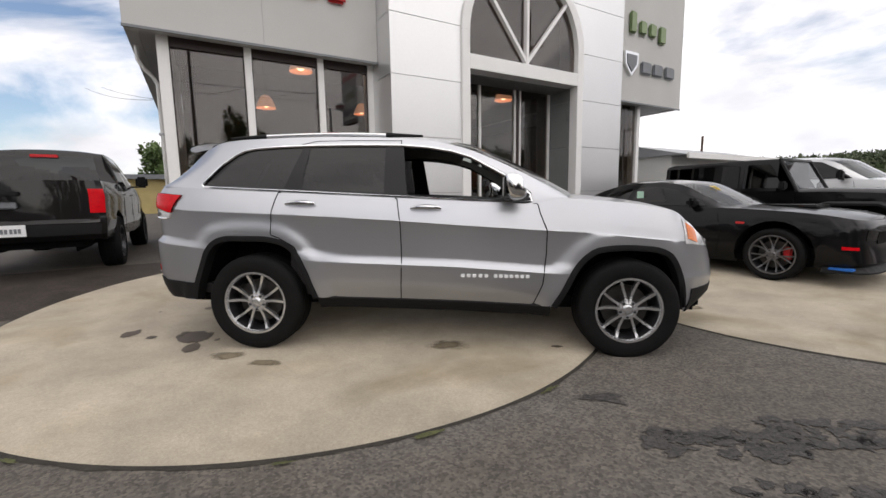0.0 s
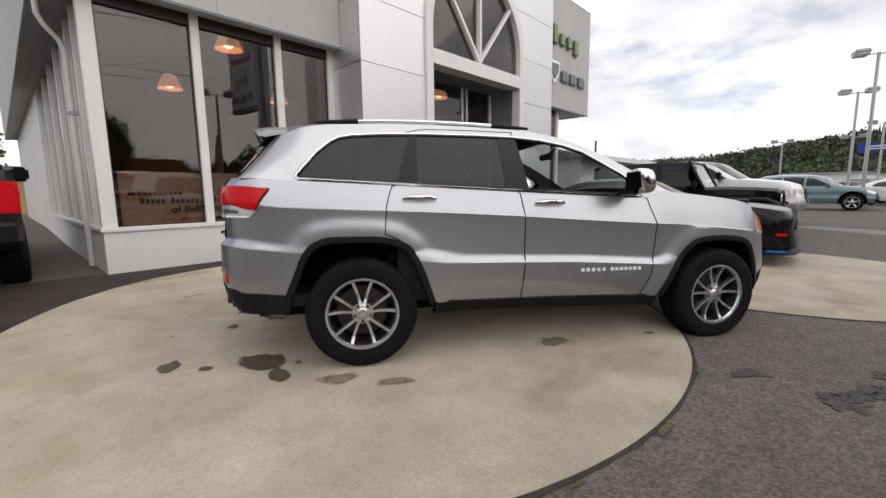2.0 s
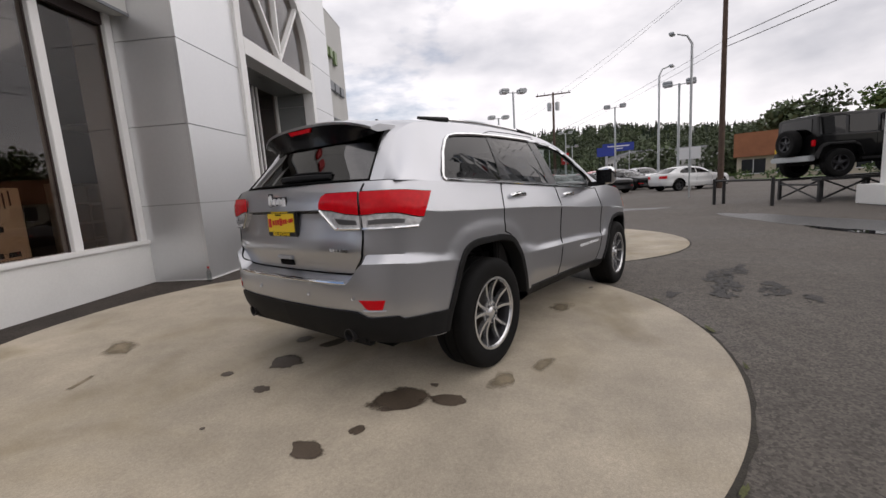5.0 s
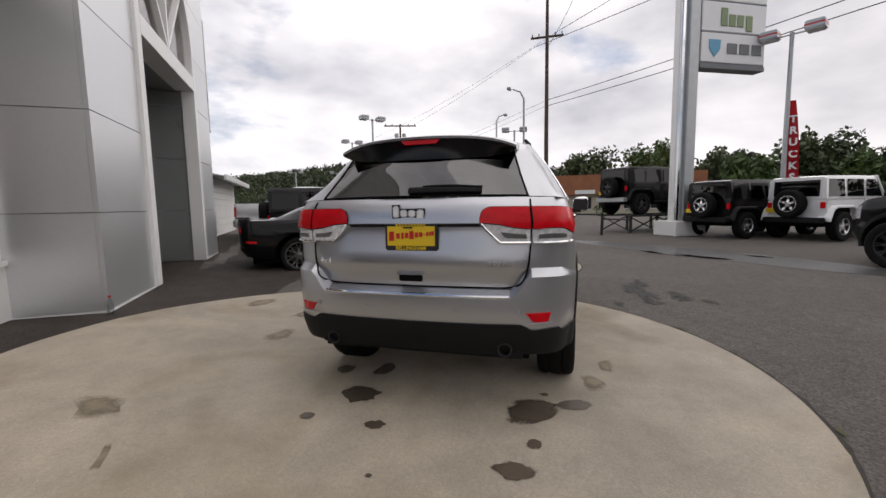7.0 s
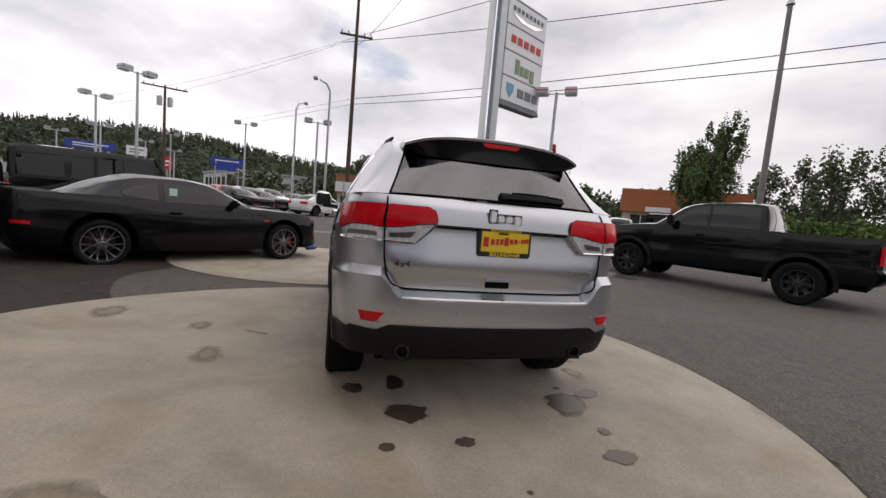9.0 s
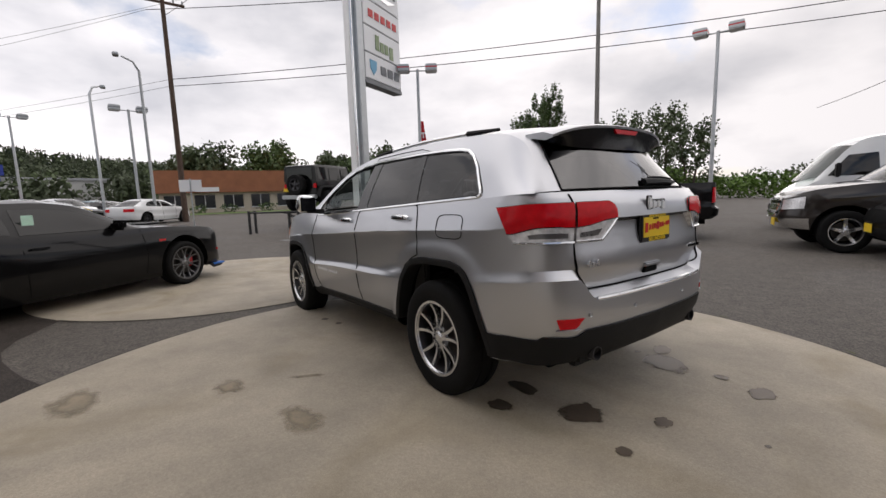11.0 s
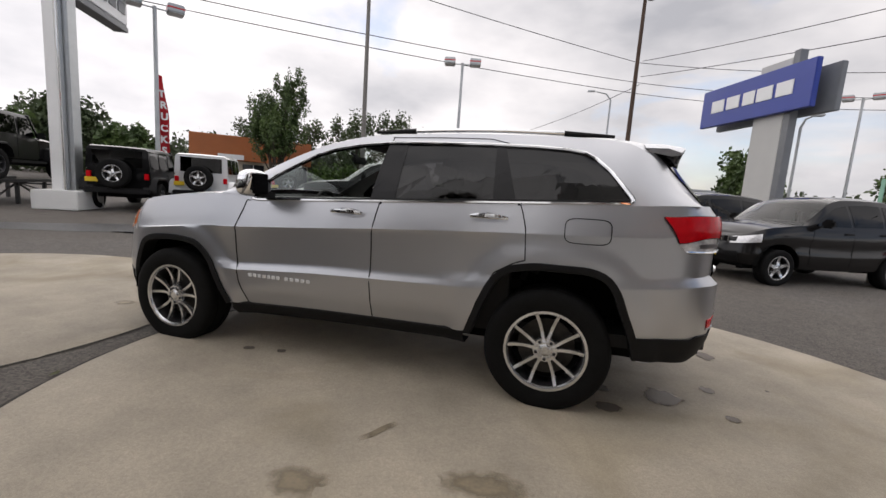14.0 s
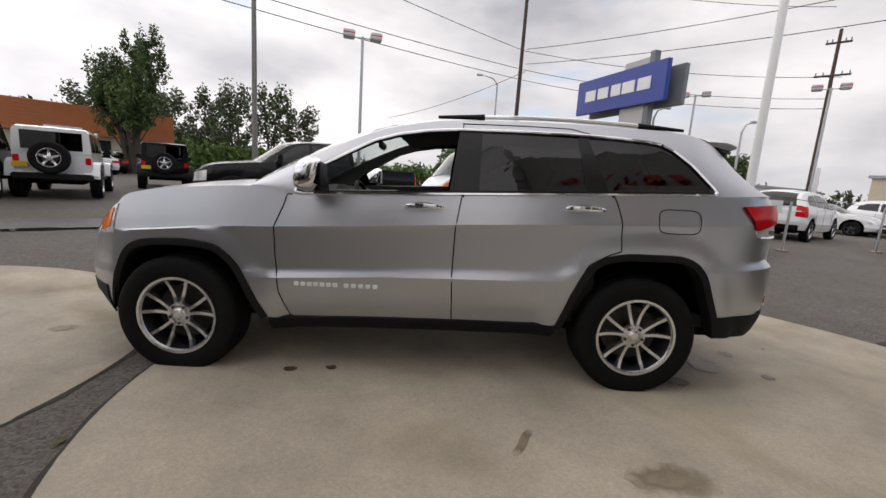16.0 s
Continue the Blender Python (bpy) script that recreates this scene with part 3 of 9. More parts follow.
def build_right_wing():
    wing = thing("showroom_wing_east", "grey fascia wing with raised sign letters over a narrow window", "showroom", SITE.copy(), kind="structure")
    part("fascia", boxes((6.722, 10.45, 0.60, 0.80, 3.88, 7.35), (10.27, 10.45, 0.80, 12.0, 3.88, 7.35), bevel=0.01), STUCCO, wing)
    part("soffit", boxes((6.722, 10.27, 0.80, 12.0, 3.90, 3.95)), SOFFIT, wing)
    part("drip_edge", boxes((6.722, 10.46, 0.59, 0.61, 3.86, 3.90)), SIGN_GREY, wing)
    part("base_wall", boxes((6.722, 8.85, 0.87, 1.07, 0.0, 0.74), (8.65, 8.85, 1.07, 12.0, 0.0, 3.9)), WHITE_WALL, wing)
    for u0, u1 in ((6.73, 6.85), (8.70, 8.85)):
        part("mullion", boxes((u0, u1, 0.89, 1.05, 0.74, 3.90), bevel=0.006), WHITE_METAL, wing)
    part("pane", boxes((6.85, 8.70, 0.966, 0.978, 0.74, 3.90)), SHOP_GLASS, wing)
    part("roof", boxes((6.722, 10.45, 0.60, 12.0, 7.35, 7.4)), SOFFIT, wing)
    # raised letters: plain blocks in the colours of the marks
    for i, (u, w, h, dz) in enumerate(((7.86, 0.30, 0.62, 0.0), (8.32, 0.34, 0.40, -0.08), (8.78, 0.34, 0.40, -0.08), (9.26, 0.34, 0.52, -0.14))):
        part("sign_letter", boxes((u - w / 2, u + w / 2, 0.50, 0.60, 6.08 + dz - h / 2, 6.08 + dz + h / 2), bevel=0.06), GREEN_SIGN, wing, "olive green raised sign block")
    sh = bmesh.new()
    prism(sh, [(-0.30, 0.30), (0.30, 0.30), (0.28, -0.05), (0.0, -0.36), (-0.28, -0.05)], 0.08, Matrix.Translation((7.82, 0.51, 4.96)))
    part("sign_shield", sh, CHROME, wing, "chrome shield mark")
    sh = bmesh.new()
    prism(sh, [(-0.22, 0.22), (0.22, 0.22), (0.20, -0.03), (0.0, -0.25), (-0.20, -0.03)], 0.02, Matrix.Translation((7.82, 0.49, 4.96)))
    part("sign_shield_inner", sh, SIGN_GREY, wing)
    for u in (8.55, 9.12, 9.72):
        part("sign_letter", boxes((u - 0.24, u + 0.24, 0.51, 0.60, 4.72, 5.08), bevel=0.04), SIGN_GREY, wing, "dark grey raised sign block")


def build_interior():
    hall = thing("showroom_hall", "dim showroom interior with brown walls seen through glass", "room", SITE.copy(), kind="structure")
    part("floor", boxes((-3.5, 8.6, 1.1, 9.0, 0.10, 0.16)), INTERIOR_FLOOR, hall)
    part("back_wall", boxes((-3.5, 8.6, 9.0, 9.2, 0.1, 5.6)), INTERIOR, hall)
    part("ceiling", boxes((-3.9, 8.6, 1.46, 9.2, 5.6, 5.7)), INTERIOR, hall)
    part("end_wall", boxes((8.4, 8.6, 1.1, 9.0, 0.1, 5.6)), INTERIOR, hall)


def pendant(u, v, z):
    m = SITE @ Matrix.Translation((u, v, z))
    lampthing = thing("pendant_lamp", "lit amber pendant lamp hanging in the showroom", "lamp", m, "pendants in the showroom")
    bm = bmesh.new()
    lathe(bm, [(0.05, 0.26), (0.15, 0.20), (0.21, 0.08), (0.29, -0.13), (0.28, -0.13), (0.20, 0.07), (0.14, 0.19), (0.05, 0.25)], 24, Matrix.Rotation(radians(90), 4, "X"))
    part("shade", bm, AMBER_SHADE, lampthing, "glowing amber glass shade", smooth=True)
    bm = bmesh.new()
    bmesh.ops.create_uvsphere(bm, u_segments=14, v_segments=8, radius=0.11)
    part("bulb", bm, LAMP_WARM, lampthing, "glowing warm bulb", smooth=True)
    part("stem", tubes([(0, 0, 0.12), (0, 0, 5.6 - z)], r=0.012), BLACK_METAL, lampthing)


build_tower()
build_left_wing()
build_right_wing()
build_interior()
for u, v, z in ((-0.84, 3.64, 4.5), (-1.30, 6.44, 4.08), (2.13, 7.53, 4.36), (5.1, 3.0, 4.25)):
    pendant(u, v, z)

# ---- vehicles: shapes ----
def paint(name, col, metal=0.0, rough=0.35, coat=1.0):
    return mat(name, col, rough, metal, var=0.04, scale=1.5, fine=300.0, coat=coat, rvar=0.04, spec=0.5 if metal else 0.06)


SILVER = paint("silver_metallic_paint", (0.485, 0.496, 0.522), 0.86, 0.32, 0.5)
BLACK_PAINT = paint("black_gloss_paint", (0.004, 0.004, 0.0045), 0.0, 0.35, 0.5)
GRAPHITE = paint("dark_grey_metallic_paint", (0.0085, 0.008, 0.008), 0.0, 0.35, 0.75)
WHITE_PAINT = paint("white_gloss_paint", (0.72, 0.73, 0.73), 0.0, 0.35)
PALE_SILVER = paint("pale_silver_paint", (0.62, 0.63, 0.64), 0.5, 0.35)
TEAL_PAINT = paint("grey_blue_paint", (0.17, 0.26, 0.30), 0.5, 0.35)
RUBBER = mat("tyre_rubber", (0.008, 0.008, 0.008), 0.75, var=0.3, scale=12.0, bump=0.1, bscale=60.0, spec=0.15)
PLASTIC = mat("black_plastic", (0.010, 0.010, 0.0105), 0.6, var=0.2, scale=8.0, bump=0.06, bscale=300.0, spec=0.2)
GLOSS_BLACK = mat("gloss_black_trim", (0.006, 0.006, 0.007), 0.18, var=0.1, spec=0.3)
ALLOY = mat("machined_alloy", (0.70, 0.71, 0.72), 0.24, metal=0.9, var=0.06, scale=12.0)
GREY_ALLOY = mat("graphite_alloy", (0.20, 0.20, 0.205), 0.3, metal=0.8, var=0.1)
DARK_ALLOY = mat("dark_alloy", (0.06, 0.06, 0.065), 0.35, metal=0.7, var=0.1)
BRAKE = mat("brake_disc", (0.06, 0.056, 0.052), 0.5, metal=0.8, var=0.2, scale=20.0)
WELL = mat("wheel_well", (0.006, 0.006, 0.006), 0.9, spec=0.1)
PRIVACY = glass("privacy_glass", (0.035, 0.035, 0.037), gain=0.85)
CLEAR = glass("clear_glass", (0.62, 0.68, 0.66))
BACK_TINT = glass("rear_glass", (0.05, 0.05, 0.055), gain=2.6)
RED_LENS = mat("red_lens", (0.58, 0.004, 0.010), 0.22, var=0.15, scale=30.0, coat=0.22, spec=0.15)
CLEAR_LENS = mat("clear_lens", (0.74, 0.74, 0.75), 0.18, metal=0.3, var=0.25, scale=40.0, coat=1.0)
AMBER_LENS = mat("amber_lens", (0.75, 0.18, 0.02), 0.15, var=0.1, coat=1.0)
SEAT = mat("dark_seat_cloth", (0.022, 0.021, 0.021), 0.85, var=0.2, scale=10.0)
LINER = mat("grey_headliner", (0.10, 0.095, 0.09), 0.9, var=0.1)


def ss(a, b, x):
    f = min(1.0, max(0.0, (x - a) / (b - a)))
    return f * f * (3 - 2 * f)


class Hull:
    """The lower body of a vehicle: a plan outline (rear middle to front middle), heights along it and a section."""

    def __init__(self, plan, zb, zt, prof, rear, front, ends, n=72, levels=None):
        self.zb, self.zt, self.prof, self.rear, self.front = zb, zt, prof, rear, front
        self.r0, self.r1, self.f0, self.f1 = plan[0][0], ends[0], plan[-1][0], ends[1]
        px = [(i, p[0]) for i, p in enumerate(plan)]
        py = [(i, p[1]) for i, p in enumerate(plan)]
        k = len(plan) - 1
        fine = [(smooth_table(px, k * i / 600), smooth_table(py, k * i / 600)) for i in range(601)]
        cum = [0.0]
        for a, b in zip(fine, fine[1:]):
            cum.append(cum[-1] + math.hypot(b[0] - a[0], b[1] - a[1]))
        self.fine, self.cum, self.wide = fine, cum, max(p[1] for p in plan)
        self.n = n
        self.levels = levels or [q[0] for q in prof]

    def plan_at(self, p):
        d = p * self.cum[-1]
        lo, hi = 0, 600
        while hi - lo > 1:
            m = (lo + hi) // 2
            if self.cum[m] <= d:
                lo = m
            else:
                hi = m
        f = (d - self.cum[lo]) / max(1e-9, self.cum[hi] - self.cum[lo])
        a, b = self.fine[lo], self.fine[hi]
        return a[0] + (b[0] - a[0]) * f, a[1] + (b[1] - a[1]) * f

    def at(self, p, s, side=1, out=0.0):
        x0, y0 = self.plan_at(p)
        zb, zt = smooth_table(self.zb, x0), smooth_table(self.zt, x0)
        z = zb + (zt - zb) * s
        wr = 1 - ss(self.r0, self.r1, x0)
        wf = ss(self.f1, self.f0, x0)
        x = x0 + wr * lerp_table(self.rear, s) + wf * lerp_table(self.front, s)
        fade = 1 - 0.55 * max(wr, wf)
        y = y0 + lerp_table(self.prof, s) * fade * (y0 / self.wide)
        v = Vector((x, y * side, z))
        if out:
            e = 0.004
            a = self.at(min(1, p + e), s, side) - self.at(max(0, p - e), s, side)
            b = self.at(p, min(1, s + 0.03), side) - self.at(p, max(0, s - 0.03), side)
            nrm = b.cross(a) if side > 0 else a.cross(b)
            if nrm.length > 1e-9:
                v = v + nrm.normalized() * out
        return v

    def p_of_x(self, x):
        lo, hi = 0.0, 1.0
        for _ in range(30):
            m = (lo + hi) / 2
            if self.plan_at(m)[0] < x:
                lo = m
            else:
                hi = m
        return lo

    def p_of_y(self, y, front):
        lo, hi = (0.5, 1.0) if front else (0.0, 0.5)
        for _ in range(30):
            m = (lo + hi) / 2
            yy = self.plan_at(m)[1]
            if (yy > y) == front:
                lo = m
            else:
                hi = m
        return lo

    def s_of(self, x, z):
        zb, zt = smooth_table(self.zb, x), smooth_table(self.zt, x)
        return (z - zb) / (zt - zb)

    def skin(self, x, z, side=1, out=0.0):
        return self.at(self.p_of_x(x), self.s_of(x, z), side, out)

    def patch(self, bm, p0, p1, s0, s1, side, out, n=10, m=6, shape=None, deep=0.012):
        """A plate on the skin between two places of the outline and two heights; shape(a, b) may move its grid."""
        grid = []
        for j in range(m + 1):
            row = []
            for i in range(n + 1):
                a, b = i / n, j / m
                pa, sa = p0 + (p1 - p0) * a, s0 + (s1 - s0) * b
                if shape:
                    pa, sa = shape(pa, sa, a, b)
                row.append(bm.verts.new(self.at(pa, sa, side, out)))
            grid.append(row)
        for j in range(m):
            for i in range(n):
                bm.faces.new((grid[j][i], grid[j][i + 1], grid[j + 1][i + 1], grid[j + 1][i]))
        rim = [(0, i) for i in range(n + 1)] + [(j, n) for j in range(1, m + 1)] + [(m, i) for i in range(n - 1, -1, -1)] + [(j, 0) for j in range(m - 1, 0, -1)]
        low = []
        for j, i in rim:
            a, b = i / n, j / m
            pa, sa = p0 + (p1 - p0) * a, s0 + (s1 - s0) * b
            if shape:
                pa, sa = shape(pa, sa, a, b)
            low.append(bm.verts.new(self.at(pa, sa, side, -deep)))
        rim = [grid[j][i] for j, i in rim]
        k = len(rim)
        for i in range(k):
            bm.faces.new((rim[i], rim[(i + 1) % k], low[(i + 1) % k], low[i]))
        return bm

    def shell(self):
        bm = bmesh.new()
        n = self.n
        ps = [(i / n, 1) for i in range(n + 1)] + [(i / n, -1) for i in range(n - 1, 0, -1)]
        rows = [[bm.verts.new(self.at(p, s, sd)) for p, sd in ps] for s in self.levels]
        k = len(ps)
        for a, b in zip(rows, rows[1:]):
            for i in range(k):
                bm.faces.new((a[i], a[(i + 1) % k], b[(i + 1) % k], b[i]))
        return bm

    def lid(self, x_from, x_to, crown, m=8, drop=0.0, inset=0.0):
        """Hood or deck: from rim to rim, crowned."""
        bm = bmesh.new()
        ps = [i / self.n for i in range(self.n + 1) if x_from - 1e-6 <= self.at(i / self.n, 1.0).x <= x_to + 1e-6]
        rows = []
        for p in ps:
            a = self.at(p, 1.0)
            row = []
            for j in range(2 * m + 1):
                q = 1 - j / m
                y = (a.y - inset) * q
                zz = a.z + crown * (1 - abs(q) ** 2.2) * min(1.0, a.y / 0.5) - drop
                row.append(bm.verts.new((a.x, y, zz)))
            rows.append(row)
        for a, b in zip(rows, rows[1:]):
            for j in range(2 * m):
                if a[j].co != b[j].co:
                    bm.faces.new((a[j], a[j + 1], b[j + 1], b[j]))
        return bm


def inside(poly, x, z):
    hit = False
    n = len(poly)
    for i in range(n):
        (xa, za), (xb, zb) = poly[i], poly[(i + 1) % n]
        if (za > z) != (zb > z) and x < xa + (z - za) * (xb - xa) / (zb - za):
            hit = not hit
    return hit


def cut(bm, poly, min_y=0.0):
    """Cuts the mesh along a polygon in x, z, seen from the side; returns the faces inside it."""
    x0, x1 = min(p[0] for p in poly) - 0.02, max(p[0] for p in poly) + 0.02
    z0, z1 = min(p[1] for p in poly) - 0.02, max(p[1] for p in poly) + 0.02
    n = len(poly)
    for i in range(n):
        (xa, za), (xb, zb) = poly[i], poly[(i + 1) % n]
        if math.hypot(xb - xa, zb - za) < 1e-4:
            continue
        ex0, ex1, ez0, ez1 = min(xa, xb) - 0.03, max(xa, xb) + 0.03, min(za, zb) - 0.03, max(za, zb) + 0.03
        faces = []
        for f in bm.faces:
            fx = [v.co.x for v in f.verts]
            fz = [v.co.z for v in f.verts]
            if max(fx) > ex0 and min(fx) < ex1 and max(fz) > ez0 and min(fz) < ez1:
                faces.append(f)
        geom = set(faces)
        for f in faces:
            geom.update(f.edges)
            geom.update(f.verts)
        bmesh.ops.bisect_plane(bm, geom=list(geom), dist=1e-5, plane_co=(xa, 0, za), plane_no=(zb - za, 0, -(xb - xa)))
    got = []
    for f in bm.faces:
        c = f.calc_center_median()
        if abs(c.y) > min_y and x0 < c.x < x1 and z0 < c.z < z1 and inside(poly, c.x, c.z):
            got.append(f)
    return got


def take(bm, faces):
    """Moves faces out of a bmesh into a new one."""
    out = bmesh.new()
    made = {}
    for f in faces:
        for v in f.verts:
            if v not in made:
                made[v] = out.verts.new(v.co)
        out.faces.new([made[v] for v in f.verts])
    bmesh.ops.delete(bm, geom=list(faces), context="FACES")
    return out


def pieces(name, bm, material, parent, label="", auto=30):
    """Links each loose piece of a skin as a part of its own."""
    todo = set(bm.verts)
    groups = []
    while todo:
        stack, seen = [todo.pop()], set()
        while stack:
            v = stack.pop()
            seen.add(v)
            for e in v.link_edges:
                w = e.other_vert(v)
                if w in todo:
                    todo.discard(w)
                    stack.append(w)
        groups.append(seen)
    groups.sort(key=len, reverse=True)
    made = []
    for g in groups:
        out = bmesh.new()
        idx = {v: out.verts.new(v.co) for v in bm.verts if v in g}
        for f in bm.faces:
            if f.verts[0] in g:
                nf = out.faces.new([idx[v] for v in f.verts])
                nf.smooth = f.smooth
        if out.faces:
            made.append(part(name, out, material, parent, label, smooth=True, auto=auto))
        else:
            out.free()
    bm.free()
    return made


def arc(cx, cz, r, a0, a1, n):
    return [(cx + r * math.cos(radians(a0 + (a1 - a0) * i / n)), cz + r * math.sin(radians(a0 + (a1 - a0) * i / n))) for i in range(n + 1)]


class Cab:
    """The upper body: a line along the roof's edge from windscreen foot to rear glass foot (x, y, z), and how far the middle stands off it."""

    def __init__(self, hull, edge, mid, n=60, bulge=0.02, belt=None):
        self.hull, self.bulge, self.belt = hull, bulge, belt
        k = len(edge) - 1
        tabs = [[(i, e[a]) for i, e in enumerate(edge)] for a in range(3)]
        mx, mz = [(i, e[0]) for i, e in enumerate(mid)], [(i, e[1]) for i, e in enumerate(mid)]
        self.line = [Vector([smooth_table(t, k * i / n) for t in tabs]) for i in range(n + 1)]
        self.mid = [(smooth_table(mx, k * i / n), smooth_table(mz, k * i / n)) for i in range(n + 1)]
        self.k, self.n = k, n

    def foot(self, x):
        if self.belt:
            return Vector((x, smooth_table(self.belt[0], x), smooth_table(self.belt[1], x)))
        return self.hull.at(self.hull.p_of_x(x), 1.0)

    def edge_at(self, x):
        for a, b in zip(self.line, self.line[1:]):
            if (a.x - x) * (b.x - x) <= 0 and abs(a.x - b.x) > 1e-6:
                return a.lerp(b, (x - a.x) / (b.x - a.x))
        return self.line[0] if abs(self.line[0].x - x) < abs(self.line[-1].x - x) else self.line[-1]

    def side_y(self, x, z):
        a, b = self.foot(x), self.edge_at(x)
        f = min(1.2, max(-0.1, (z - a.z) / max(0.05, b.z - a.z)))
        return a.y + (b.y - a.y) * f + self.bulge * 4 * f * (1 - f)

    def across(self, i, q, out=0.0):
        e, (cx, cz) = self.line[i], self.mid[i]
        f = 1 - abs(q) ** 2.4
        return Vector((e.x + (cx - e.x) * f, e.y * q, e.z + (cz - e.z) * f + out))

    def top(self, t0, t1, m=8, out=0.0, q0=None, q1=1.0, sides=(1,)):
        """The skin across the car between two places along the line (0 to 1); with q0, only a strip from there to the edge."""
        bm = bmesh.new()
        i0, i1 = round(t0 * self.n), round(t1 * self.n)
        qs = [q1 * (1 - j / m) for j in range(2 * m + 1)] if q0 is None else [sides[0] * (q0 + (1 - q0) * j / m) for j in range(m + 1)]
        rows = [[bm.verts.new(self.across(i, q, out)) for q in qs] for i in range(i0, i1 + 1)]
        for a, b in zip(rows, rows[1:]):
            for j in range(len(qs) - 1):
                bm.faces.new((a[j], a[j + 1], b[j + 1], b[j]))
        return bm

    def sides(self, m=6, out=0.0):
        bm = bmesh.new()
        for sd in (1, -1):
            rows = []
            for e in self.line:
                a = self.foot(e.x)
                row = []
                for j in range(m + 1):
                    z = a.z + (e.z - a.z) * j / m
                    f = j / m
                    y = a.y + (e.y - a.y) * f + self.bulge * 4 * f * (1 - f) + out
                    row.append(bm.verts.new((e.x, y * sd, z)))
                rows.append(row)
            for a, b in zip(rows, rows[1:]):
                for j in range(m):
                    bm.faces.new((a[j], a[j + 1], b[j + 1], b[j]))
        return bm

    def pane(self, poly, side, inset=0.008, thick=0.004, steps=5):
        """A side window in the shape of a polygon in x, z, following the skin."""
        bm = bmesh.new()
        pts = []
        n = len(poly)
        for i in range(n):
            (xa, za), (xb, zb) = poly[i], poly[(i + 1) % n]
            for q in range(steps):
                pts.append((xa + (xb - xa) * q / steps, za + (zb - za) * q / steps))
        cx, cz = sum(p[0] for p in pts) / len(pts), sum(p[1] for p in pts) / len(pts)
        rings = []
        for f in (1.0, 0.7, 0.35):
            rings.append([bm.verts.new((cx + (x - cx) * f, side * (self.side_y(cx + (x - cx) * f, cz + (z - cz) * f) - inset), cz + (z - cz) * f)) for x, z in pts])
        c = bm.verts.new((cx, side * (self.side_y(cx, cz) - inset), cz))
        k = len(pts)
        for a, b in zip(rings, rings[1:]):
            for i in range(k):
                bm.faces.new((a[i], a[(i + 1) % k], b[(i + 1) % k], b[i]))
        for i in range(k):
            bm.faces.new((rings[-1][i], rings[-1][(i + 1) % k], c))
        return bm


